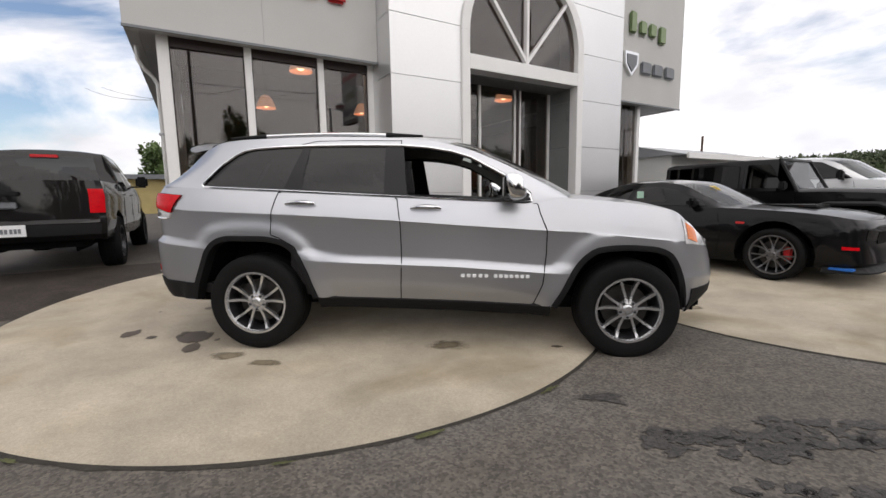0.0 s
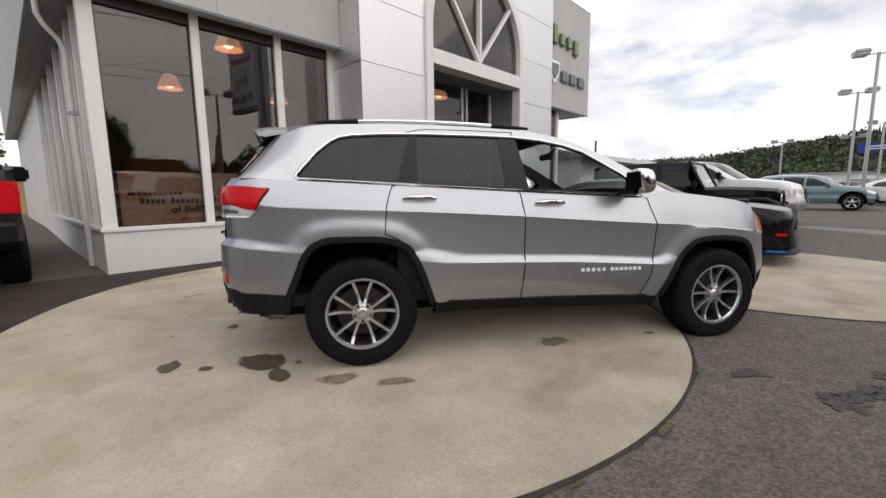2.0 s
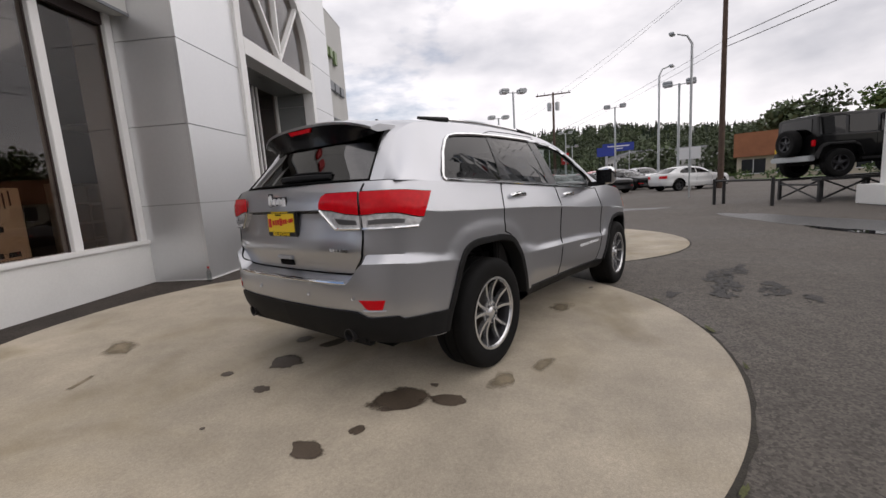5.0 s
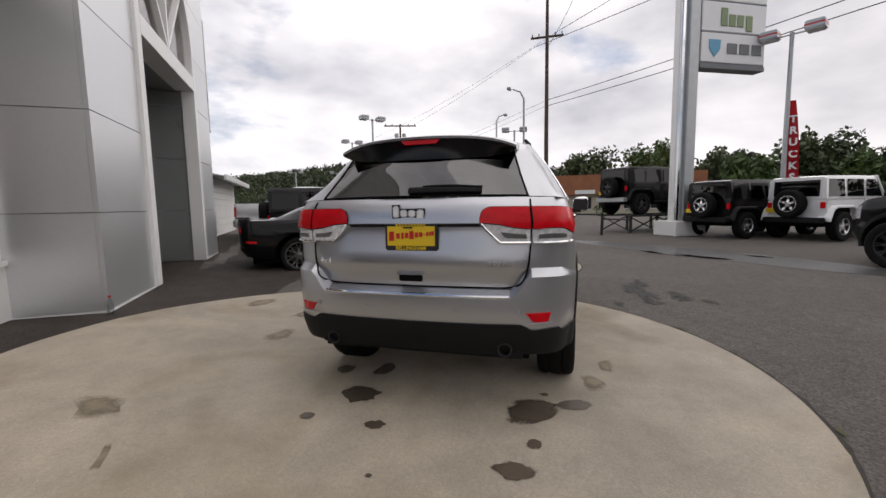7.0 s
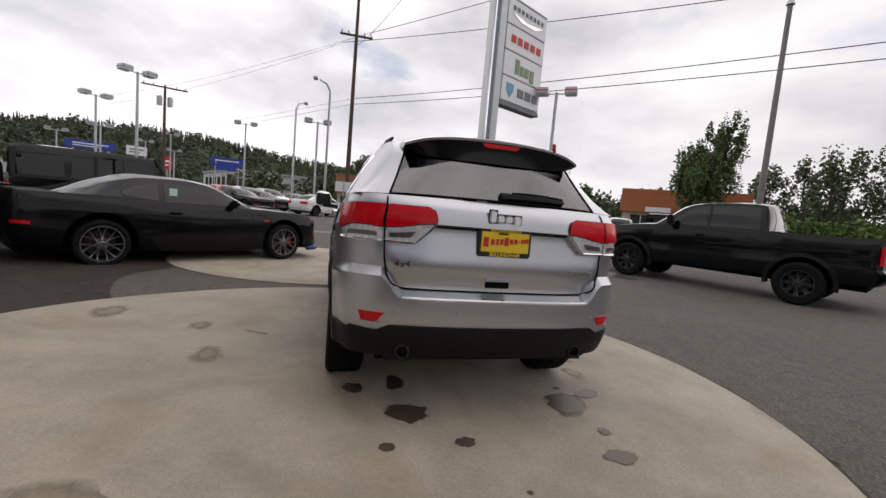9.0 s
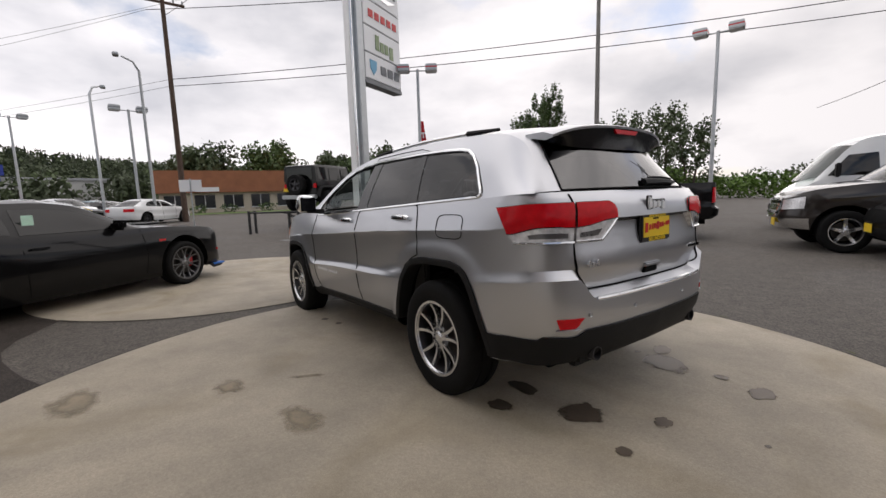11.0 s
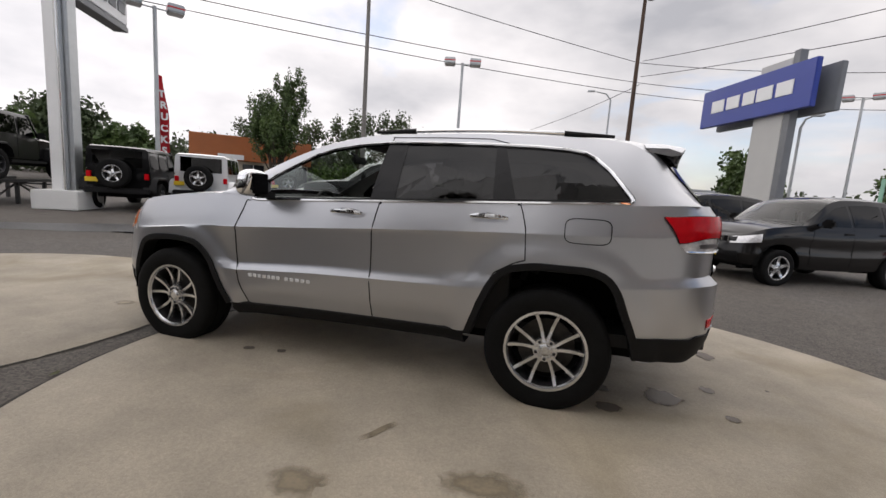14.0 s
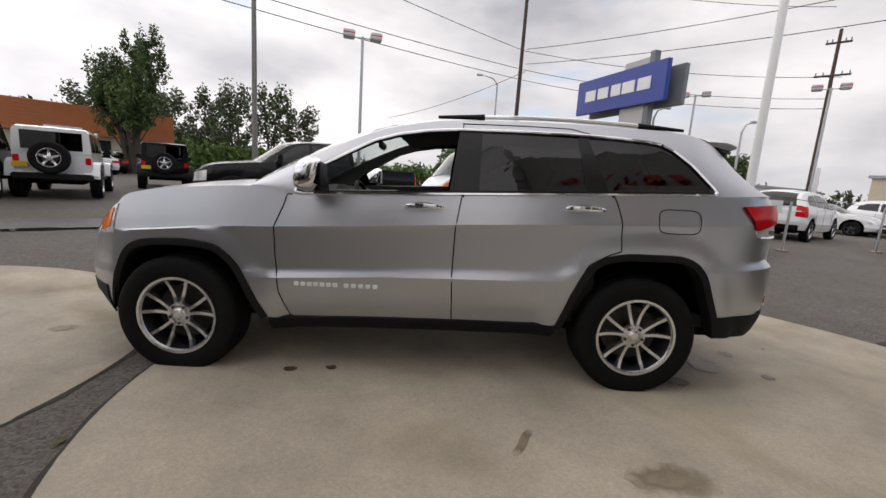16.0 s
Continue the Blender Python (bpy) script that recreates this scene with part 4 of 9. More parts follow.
def wheel(parent, x, y, r, w, rim_r, style, side, rim_mat=None, detail=True):
    """A wheel at (x, y, r): tyre, and under it rim, nuts and cap. side: +1 faces +y."""
    rim_mat = rim_mat or ALLOY
    z = r - 0.008
    root = Matrix.Translation((x, y, z)) @ Matrix.Rotation(0 if side > 0 else math.pi, 4, "Z")
    bm = bmesh.new()
    h = w / 2
    lathe(bm, [(rim_r - 0.01, -h * 0.8), (rim_r + 0.01, -h), (r * 0.86, -h * 1.04), (r * 0.97, -h * 0.92), (r, -h * 0.72), (r, -h * 0.40), (r - 0.008, -h * 0.38), (r - 0.008, -h * 0.30), (r, -h * 0.28), (r, h * 0.28), (r - 0.008, h * 0.30), (r - 0.008, h * 0.38), (r, h * 0.40), (r, h * 0.72), (r * 0.97, h * 0.92), (r * 0.93, h * 1.0), (r * 0.86, h * 1.04), (rim_r + 0.03, h * 1.0), (rim_r + 0.005, h * 0.93), (rim_r - 0.01, h * 0.8)], 48 if detail else 28)
    tyre = part("tyre", bm, RUBBER, parent, smooth=True, auto=50)
    tyre.matrix_basis = root
    # Barrel takes dark alloy whatever the rim: shade inside the wheel, painted in.
    bm = bmesh.new()
    lathe(bm, [(rim_r, h * 0.93), (rim_r + 0.006, h * 0.98), (rim_r - 0.012, h * 0.96), (rim_r - 0.022, h * 0.7), (rim_r - 0.03, 0.0), (rim_r - 0.02, -h * 0.8)], 40 if detail else 24)
    part("rim_barrel", bm, DARK_ALLOY, tyre, smooth=True)
    bm = bmesh.new()
    lathe(bm, [(rim_r + 0.002, h * 0.90), (rim_r + 0.006, h * 0.985), (rim_r - 0.010, h * 0.985), (rim_r - 0.018, h * 0.86)], 40 if detail else 24)
    part("rim_lip", bm, rim_mat, tyre, smooth=True)
    bm = bmesh.new()
    lathe(bm, [(0.0, h * 0.08), (rim_r * 0.72, h * 0.08), (rim_r * 0.72, -h * 0.1), (0.0, -h * 0.1)], 32)
    part("brake_disc", bm, BRAKE, tyre, smooth=True)
    # Black disc added for the darkness seen between the spokes.
    bm = bmesh.new()
    lathe(bm, [(0.0, -h * 0.2), (rim_r - 0.015, -h * 0.2), (rim_r - 0.015, -h * 0.25), (0.0, -h * 0.25)], 32)
    part("wheel_shade_disc", bm, WELL, tyre)
    bm = bmesh.new()
    kinds = {"pairs": (5, 0.20, 0.29, 0.0120, 0.0135), "five": (5, 0.0, 0.0, 0.045, 0.03), "seven": (7, 0.0, 0.0, 0.022, 0.02), "mesh": (7, 0.02, 0.22, 0.010, 0.009), "eight": (8, 0.04, 0.12, 0.012, 0.015), "ten": (10, 0.0, 0.0, 0.016, 0.014)}
    count, near, wide, w0, w1 = kinds[style]
    off0 = math.pi / 2
    for i in range(count):
        for sgn in ((-1, 1) if near or wide else (0,)):
            a0 = off0 + 2 * math.pi * i / count + sgn * near
            a1 = off0 + 2 * math.pi * i / count + sgn * wide
            steps = 6
            prev = None
            for q in range(steps + 1):
                f = q / steps
                rr = rim_r * (0.20 + (0.97 - 0.20) * f)
                aa = a0 + (a1 - a0) * f
                hw = w0 + (w1 - w0) * f
                face = h * (0.80 - 0.16 * math.sin(math.pi * f) + 0.08 * f)
                c, s_ = math.cos(aa), math.sin(aa)
                t = Vector((-s_, 0, c))
                o = Vector((rr * c, 0, rr * s_))
                ring = [bm.verts.new(o + t * k * hw + Vector((0, yy, 0))) for k, yy in ((-1, face - 0.030), (-0.75, face), (0.75, face), (1, face - 0.030))]
                if prev:
                    for g in range(4):
                        bm.faces.new((prev[g], prev[(g + 1) % 4], ring[(g + 1) % 4], ring[g]))
                prev = ring
    lathe(bm, [(0.0, h * 0.80), (rim_r * 0.12, h * 0.80), (rim_r * 0.16, h * 0.74), (rim_r * 0.30, h * 0.76), (rim_r * 0.33, h * 0.60), (0.0, h * 0.5)], 30)
    part("spokes", bm, rim_mat, tyre, smooth=True, auto=40)
    if detail:
        for i in range(5):
            a = math.pi / 2 + 2 * math.pi * (i + 0.5) / 5
            bm = bmesh.new()
            lathe(bm, [(0.0, h * 0.82), (0.008, h * 0.82), (0.011, h * 0.79), (0.011, h * 0.66)], 8, Matrix.Translation((rim_r * 0.235 * math.cos(a), 0, rim_r * 0.235 * math.sin(a))))
            part("wheel_nut", bm, DARK_ALLOY, tyre, smooth=True)
    bm = bmesh.new()
    lathe(bm, [(0.0, h * 0.835), (rim_r * 0.10, h * 0.83), (rim_r * 0.115, h * 0.79)], 20)
    part("hub_cap", bm, ALLOY if rim_mat is ALLOY else rim_mat, tyre, smooth=True)
    return tyre


def flare(hull, cx, cz, r0, r1, side, a0=-12, a1=192, out=0.022, n=40, foot=0.0):
    """A plastic wheel-arch lip that follows the skin."""
    bm = bmesh.new()
    prev = None
    for i in range(n + 1):
        a = radians(a0 + (a1 - a0) * i / n)
        c, s = math.cos(a), math.sin(a)
        pts = []
        for r in (r0, r1):
            x, z = cx + r * c, cz + r * s
            y = hull.skin(x, max(z, smooth_table(hull.zb, x) + 0.005), 1).y
            pts.append((x, y, z))
        (xa, ya, za), (xb, yb, zb) = pts
        y_out = max(ya, yb) + out
        ring = [bm.verts.new(Vector(q) * 1.0) for q in ((xa, (ya - 0.10) * side, za), (xa, (y_out - 0.006) * side, za), (xa + 0.012 * c, y_out * side, za + 0.012 * s), (xb - 0.010 * c, (yb + out * 0.8) * side, zb - 0.010 * s), (xb, (yb - 0.004) * side, zb))]
        if prev:
            for g in range(4):
                bm.faces.new((prev[g], prev[g + 1], ring[g + 1], ring[g]))
        prev = ring
    return bm


def well(cx, cz, r, y0, y1, side):
    """The dark inside of a wheel arch."""
    bm = bmesh.new()
    pr = None
    for i in range(19):
        a = radians(2 + 176 * i / 18)
        ring = [bm.verts.new((cx + r * math.cos(a), y * side, cz + r * math.sin(a))) for y in (y0, y1)]
        if pr:
            bm.faces.new((pr[0], pr[1], ring[1], ring[0]))
        pr = ring
    box(bm, cx - r, cx + r, y0 * side - 0.01, y0 * side + 0.01, cz - 0.1, cz + r)
    return bm


# ---- the silver car on the pad ----
BADGE = mat("bright_badge", (0.88, 0.89, 0.90), 0.22, metal=0.1, var=0.03)
HERO = Matrix.Translation((0, 0, 0.0)) @ Matrix.Rotation(radians(0.1), 4, "X") @ Matrix.Rotation(radians(1.08), 4, "Y")
HP = [(-2.445, 0.0), (-2.435, 0.35), (-2.385, 0.66), (-2.27, 0.845), (-2.06, 0.915), (-1.75, 0.935), (-1.2, 0.942), (-0.4, 0.945), (0.4, 0.945), (1.1, 0.945), (1.55, 0.935), (1.85, 0.895), (2.05, 0.80), (2.20, 0.62), (2.285, 0.35), (2.31, 0.0)]
H_ZB = [(-2.45, 0.405), (-2.2, 0.39), (-1.9, 0.385), (-0.95, 0.428), (0.0, 0.42), (0.9, 0.392), (1.95, 0.36), (2.1, 0.40), (2.31, 0.42)]
H_ZT = [(-2.45, 1.300), (-2.2, 1.296), (-1.85, 1.280), (-1.2, 1.252), (-0.3, 1.212), (0.70, 1.172), (0.95, 1.215), (1.4, 1.185), (1.75, 1.135), (2.0, 1.06), (2.15, 1.00), (2.31, 0.98)]
FLAT_SIDE = [(0.0, 0.0), (1.0, 0.0)]
H_FRONT = [(0.0, -0.10), (0.12, -0.02), (0.35, 0.0), (0.55, -0.02), (0.70, -0.05), (0.85, -0.09), (0.93, -0.14), (1.0, -0.24)]
H_SHOULDER = [(-2.32, 1.148), (-2.0, 1.110), (-1.6, 1.095), (-1.0, 1.074), (-0.36, 1.045), (0.2, 1.010), (0.775, 0.979), (1.3, 0.955), (1.9, 0.90), (2.31, 0.82)]
H_LEDGE = [(-2.28, 0.852), (-2.0, 0.822), (-1.6, 0.78), (-0.89, 0.716), (-0.28, 0.703), (0.156, 0.692), (0.806, 0.656), (1.3, 0.64), (2.31, 0.62)]
H_GATE = [(0.70, 0.05), (0.79, 0.056), (0.86, 0.036), (0.915, 0.010), (0.95, 0.014), (1.04, 0.030), (1.13, 0.040), (1.142, 0.036), (1.152, 0.002), (1.20, 0.010), (1.25, 0.028), (1.30, 0.070)]
H_QUARTER = [(0.70, 0.03), (0.86, 0.030), (1.00, 0.020), (1.15, 0.010), (1.20, 0.012), (1.25, 0.028), (1.30, 0.070)]
H_BUMPER = [(0.38, 0.09), (0.42, 0.045), (0.50, 0.005), (0.60, -0.014), (0.70, -0.022), (0.90, -0.022)]
H_CAB = [(0.98, 0.835, 1.235), (0.72, 0.790, 1.375), (0.42, 0.738, 1.520), (0.12, 0.690, 1.628), (-0.25, 0.655, 1.688), (-0.9, 0.642, 1.705), (-1.5, 0.630, 1.692), (-1.80, 0.620, 1.668), (-1.96, 0.612, 1.605), (-2.10, 0.665, 1.455), (-2.235, 0.735, 1.305)]
H_MID = [(1.13, 1.262), (0.86, 1.42), (0.53, 1.575), (0.20, 1.700), (-0.25, 1.745), (-0.9, 1.765), (-1.5, 1.757), (-1.86, 1.728), (-2.09, 1.685), (-2.245, 1.50), (-2.375, 1.310)]
H_DLO = [(0.71, 1.192), (0.700, 1.240), (0.640, 1.300), (0.557, 1.363), (0.398, 1.452), (0.254, 1.530), (0.103, 1.578), (-0.091, 1.611), (-0.30, 1.628), (-0.60, 1.632), (-0.99, 1.630), (-1.30, 1.620), (-1.50, 1.605), (-1.59, 1.588), (-1.655, 1.553), (-1.746, 1.472), (-1.855, 1.335), (-1.872, 1.306), (-1.855, 1.291), (-1.22, 1.264), (-0.30, 1.224), (0.66, 1.184)]
# outlines of the arch mouldings: distance from the axle, height
REAR_ARCH = [(-0.535, 0.40), (-0.51, 0.50), (-0.445, 0.665), (-0.385, 0.805), (-0.30, 0.888), (-0.17, 0.917), (0.06, 0.917), (0.24, 0.890), (0.345, 0.822), (0.40, 0.735), (0.45, 0.62), (0.52, 0.43)]
FRONT_ARCH = [(-0.58, 0.40), (-0.505, 0.54), (-0.435, 0.69), (-0.345, 0.80), (-0.25, 0.858), (-0.05, 0.879), (0.15, 0.868), (0.28, 0.825), (0.37, 0.70), (0.425, 0.52), (0.44, 0.40)]
FRONT_DOOR = [(0.743, 0.40), (0.806, 0.566), (0.828, 0.80), (0.826, 0.976), (0.775, 1.103), (0.725, 1.30), (-0.325, 1.30), (-0.280, 1.02), (-0.272, 0.72), (-0.285, 0.40)]
REAR_DOOR = [(-0.285, 0.40), (-0.272, 0.72), (-0.280, 1.02), (-0.325, 1.30), (-1.225, 1.30), (-1.263, 1.20), (-1.287, 1.11), (-1.298, 0.925), (-1.23, 0.900), (-1.115, 0.832), (-1.06, 0.735), (-1.01, 0.62), (-0.945, 0.40)]
AX, HUB, RT = 1.4575, 0.375, 0.383


def near_line(pts, x, z):
    """Distance from a point to an open line in x, z, and whether it lies outside (above) it."""
    best = 9.0
    for (xa, za), (xb, zb) in zip(pts, pts[1:]):
        dx, dz = xb - xa, zb - za
        f = min(1.0, max(0.0, ((x - xa) * dx + (z - za) * dz) / (dx * dx + dz * dz)))
        best = min(best, math.hypot(x - xa - dx * f, z - za - dz * f))
    return best


ARCH_LINES = [[(-AX + dx, z) for dx, z in REAR_ARCH], [(AX + dx, z) for dx, z in FRONT_ARCH]]


class CreasedHull(Hull):
    """A lower body with a shoulder crease, a hollow door side, a ledge at its foot, and a recessed tailgate over a bumper shelf."""
    plain = False

    def anchors(self, x0, y0):
        zb, zt = smooth_table(self.zb, x0), smooth_table(self.zt, x0)
        zs, zl = lerp_table(H_SHOULDER, x0), lerp_table(H_LEDGE, x0)
        w = ss(-2.20, -2.36, x0)
        zl = zl + (0.735 + 0.120 * ss(0.57, 0.69, y0) - zl) * w
        return [(0.0, zb), (0.15, zb + (zl - zb) * 0.40), (0.29, zl - 0.014), (0.32, zl), (0.42, zl + 0.046), (0.72, zs - 0.014), (0.75, zs), (0.77, zs + 0.010), (1.0, zt)]

    def s_at(self, x0, y0, z):
        tab = self.anchors(x0, y0)
        for (sa, za), (sb, zb) in zip(tab, tab[1:]):
            if z <= zb:
                return sa + (sb - sa) * (z - za) / (zb - za)
        return 1.0 + (z - tab[-1][1]) / 0.8

    def s_of(self, x, z):
        x0, y0 = self.plan_at(self.p_of_x(x))
        return self.s_at(x0, y0, z)

    def s_p(self, p, z):
        return self.s_at(*self.plan_at(p), z)

    def side_off(self, x, z, s):
        if s >= 0.75:
            return -0.052 * ((s - 0.75) / 0.25) ** 1.15
        if self.plain:
            return -0.006 if s > 0.32 else lerp_table([(0.0, -0.045), (0.15, -0.014), (0.32, 0.0)], s)
        w = ss(0.93, 0.84, x) * ss(-0.98, -0.60, x) + 0.6 * ss(-1.93, -2.12, x)
        wc = max(w, ss(1.15, 0.90, x) * ss(-1.30, -1.0, x))
        low = lerp_table([(0.0, -0.050), (0.15, -0.016), (0.29, 0.001), (0.32, 0.002)], s)
        if s <= 0.32:
            a = b = low
        elif s <= 0.42:
            f = (s - 0.32) / 0.10
            a, b = 0.002 - 0.022 * f, 0.002 - 0.010 * f
        else:
            u = (0.75 - s) / 0.33
            a = -0.020 * (1 - (1 - u) ** 2)
            b = (-0.008 - 0.014 * (wc - w)) * (1 - (1 - u) ** 2)
        off = b + (a - b) * w
        d = min(near_line(q, x, z) for q in ARCH_LINES)
        return off * (1 - 0.5 * ss(0.12, 0.05, d)) + 0.009 * ss(0.125, 0.055, d)

    def rear_off(self, y, z, zl):
        bump, gate, quart = lerp_table(H_BUMPER, z), lerp_table(H_GATE, z), lerp_table(H_QUARTER, z)
        up = gate + (quart - gate) * (1.0 if self.plain else ss(0.66, 0.70, y))
        return bump + (up - bump) * min(1.0, max(0.0, (z - zl) / 0.046))

    def at(self, p, s, side=1, out=0.0):
        x0, y0 = self.plan_at(p)
        tab = self.anchors(x0, y0)
        z = lerp_table(tab, s)
        wr = 1 - ss(self.r0, self.r1, x0)
        wf = ss(self.f1, self.f0, x0)
        sn = (z - tab[0][1]) / (tab[-1][1] - tab[0][1])
        x = x0 + wr * self.rear_off(y0, z, tab[3][1]) + wf * lerp_table(self.front, sn)
        fade = 1 - 0.45 * max(wr, wf)
        v = Vector((x, (y0 + self.side_off(x0, z, s) * fade * (y0 / self.wide)) * side, z))
        if out:
            e = 0.004
            a = self.at(min(1, p + e), s, side) - self.at(max(0, p - e), s, side)
            b = self.at(p, min(1, s + 0.03), side) - self.at(p, max(0, s - 0.03), side)
            nrm = b.cross(a) if side > 0 else a.cross(b)
            if nrm.length > 1e-9:
                v = v + nrm.normalized() * out
        return v


class SmoothHull(CreasedHull):
    """The same body with its creases filled, on which the lamps lie."""
    plain = True


H_LEVELS = [0.0, 0.04, 0.10, 0.15, 0.20, 0.25, 0.285, 0.305, 0.32, 0.34, 0.38, 0.42, 0.445, 0.48, 0.52, 0.56, 0.60, 0.64, 0.68, 0.71, 0.735, 0.75, 0.762, 0.78, 0.81, 0.85, 0.89, 0.93, 0.965, 1.0]


def smooth_line(pts, n):
    """n + 1 even steps along a rounded line."""
    tabs = [[(i, q[a]) for i, q in enumerate(pts)] for a in (0, 1)]
    k = len(pts) - 1
    fine = [(smooth_table(tabs[0], k * i / 300), smooth_table(tabs[1], k * i / 300)) for i in range(301)]
    cum = [0.0]
    for a, b in zip(fine, fine[1:]):
        cum.append(cum[-1] + math.hypot(b[0] - a[0], b[1] - a[1]))
    return [(lerp_table(list(zip(cum, [q[0] for q in fine])), cum[-1] * i / n), lerp_table(list(zip(cum, [q[1] for q in fine])), cum[-1] * i / n)) for i in range(n + 1)]


def inset_line(pts, d):
    """The line moved to its inner side by d."""
    out = []
    for i, (x, z) in enumerate(pts):
        a, b = pts[max(0, i - 1)], pts[min(len(pts) - 1, i + 1)]
        tx, tz = b[0] - a[0], b[1] - a[1]
        k = math.hypot(tx, tz)
        out.append((x + tz / k * d, z - tx / k * d))
    return out


def arch_moulding(hull, outer, side, width=0.048, out=0.014):
    """A black lip along the wheel opening, with a rounded face and a return into the well."""
    bm = bmesh.new()
    inner = inset_line(outer, width)
    prev = None
    for (xo, zo), (xi, zi) in zip(outer, inner):
        yo = hull.skin(xo, max(zo, smooth_table(hull.zb, xo) + 0.01), 1).y
        xm, zm = (xo + xi) / 2, (zo + zi) / 2
        ring = [bm.verts.new((x, y * side, z)) for x, y, z in ((xo, yo - 0.006, zo), (xo + (xi - xo) * 0.08, yo + out * 0.8, zo + (zi - zo) * 0.08), (xm, yo + out, zm), (xo + (xi - xo) * 0.92, yo + out * 0.75, zo + (zi - zo) * 0.92), (xi, yo - 0.004, zi), (xi, yo - 0.09, zi))]
        if prev:
            for g in range(5):
                bm.faces.new((prev[g], prev[g + 1], ring[g + 1], ring[g]))
        prev = ring
    return bm


def build_hero():
    car = thing("suv", "clean silver metallic five-door SUV with black arches on the concrete pad", "car", HERO)
    shape = (HP, H_ZB, H_ZT, FLAT_SIDE, [(0, 0), (1, 0)], H_FRONT, (-1.95, 1.65), 150, H_LEVELS)
    hull, lamp_hull = CreasedHull(*shape), SmoothHull(*shape)
    cab = Cab(hull, H_CAB, H_MID, n=70, bulge=0.018)
    shell = hull.shell()
    mouths = [smooth_line(q, 36) for q in ARCH_LINES]
    for line in mouths:
        hole = inset_line(line, 0.022)
        hole = [(hole[0][0], 0.25)] + hole + [(hole[-1][0], 0.25)]
        bmesh.ops.delete(shell, geom=cut(shell, hole, 0.5), context="FACES")
    for name, poly in (("front_door", FRONT_DOOR), ("rear_door", REAR_DOOR)):
        got = cut(shell, poly, 0.6)
        for sd in (1, -1):
            door = take(shell, [f for f in got if f.is_valid and f.calc_center_median().y * sd > 0])
            d = part(name, door, SILVER, car, smooth=True, auto=28)
            hx = -0.085 if name == "front_door" else -1.06
            hz = 1.128 if name == "front_door" else 1.158
            handle(hull, d, hx, hz, sd)
            if name == "front_door":
                for i, bx in enumerate((0.20, 0.245, 0.29, 0.335, 0.38, 0.45, 0.49, 0.53, 0.57, 0.61, 0.65, 0.69)):
                    a = hull.skin(bx, 0.627, sd, 0.003)
                    part("badge_bar", boxes((a.x - 0.015, a.x + 0.015, a.y - 0.004, a.y + 0.004, a.z - 0.013, a.z + 0.013), bevel=0.003), BADGE, d)
            runs = [[]]
            for a, b in zip(poly, poly[1:]):
                if a[1] > 1.24 and b[1] > 1.24:
                    runs.append([])
                    continue
                runs[-1] += [hull.skin(a[0] + (b[0] - a[0]) * k / 6, min(a[1] + (b[1] - a[1]) * k / 6, hull_top(hull, a[0]) - 0.002), sd, 0.0005) for k in range(1 if runs[-1] else 0, 7)]
            for run in runs:
                if run:
                    part("door_gap", tubes(run, r=0.0042, seg=5), WELL, d)
    pieces("body", shell, SILVER, car, auto=28)
    hood = hull.lid(0.93, 2.4, 0.045)
    part("hood", hood, SILVER, car, smooth=True, auto=28)
    part("hood_gap", boxes((0.93, 0.97, -0.80, 0.80, 1.19, 1.222)), PLASTIC, car)
    # sides above the belt
    up = cab.sides(m=8)
    bmesh.ops.delete(up, geom=cut(up, H_DLO), context="FACES")
    part("body_side", up, SILVER, car, smooth=True, auto=35)
    inner = cab.sides(m=8, out=-0.045)
    bmesh.ops.delete(inner, geom=cut(inner, H_DLO), context="FACES")
    part("pillar_trim", inner, LINER, car, smooth=True)
    t_ws, t_rf = 3.15 / 10, 8.0 / 10
    ws = cab.top(0.0, t_ws)
    part("windshield", ws, CLEAR, car, smooth=True)
    part("roof", cab.top(t_ws, t_rf), SILVER, car, smooth=True)
    part("headliner", cab.top(t_ws - 0.01, t_rf, out=-0.05), LINER, car, smooth=True)
    part("rear_window", cab.top(t_rf, 1.0, q1=0.89), BACK_TINT, car, "dark tinted rear window", smooth=True)
    for sd in (1, -1):
        part("d_pillar", cab.top(t_rf, 1.0, m=2, q0=0.895, sides=(sd,)), SILVER, car, smooth=True)
        edge = [cab.across(i, sd * 0.892) + Vector((-0.001, 0, 0.001)) for i in range(round(t_rf * cab.n), cab.n + 1)]
        part("glass_seal", tubes(edge, r=0.006, seg=5), WELL, car, smooth=True)
    foot = [cab.across(cab.n, -0.89 + 1.78 * k / 20) + Vector((-0.002, 0, 0.002)) for k in range(21)]
    part("glass_seal", tubes(foot, r=0.006, seg=5), WELL, car, smooth=True)
    # pillars between the side windows, panes, bright frame
    for sd in (1, -1):
        part("b_pillar", cab.pane([(-0.232, 1.222), (-0.285, 1.626), (-0.430, 1.630), (-0.413, 1.230)], sd, 0.004), GLOSS_BLACK, car)
        part("c_pillar", cab.pane([(-1.068, 1.258), (-1.043, 1.628), (-1.100, 1.627), (-1.213, 1.264)], sd, 0.004), GLOSS_BLACK, car)
        part("rear_door_window", cab.pane([(-0.413, 1.230), (-0.430, 1.630), (-0.70, 1.632), (-1.043, 1.628), (-1.068, 1.258)], sd), PRIVACY, car, "dark privacy glass")
        part("quarter_window", cab.pane([(-1.213, 1.264), (-1.100, 1.627), (-1.30, 1.620), (-1.50, 1.605), (-1.59, 1.588), (-1.655, 1.553), (-1.746, 1.472), (-1.855, 1.335), (-1.872, 1.306), (-1.855, 1.291)], sd), PRIVACY, car, "dark privacy glass")
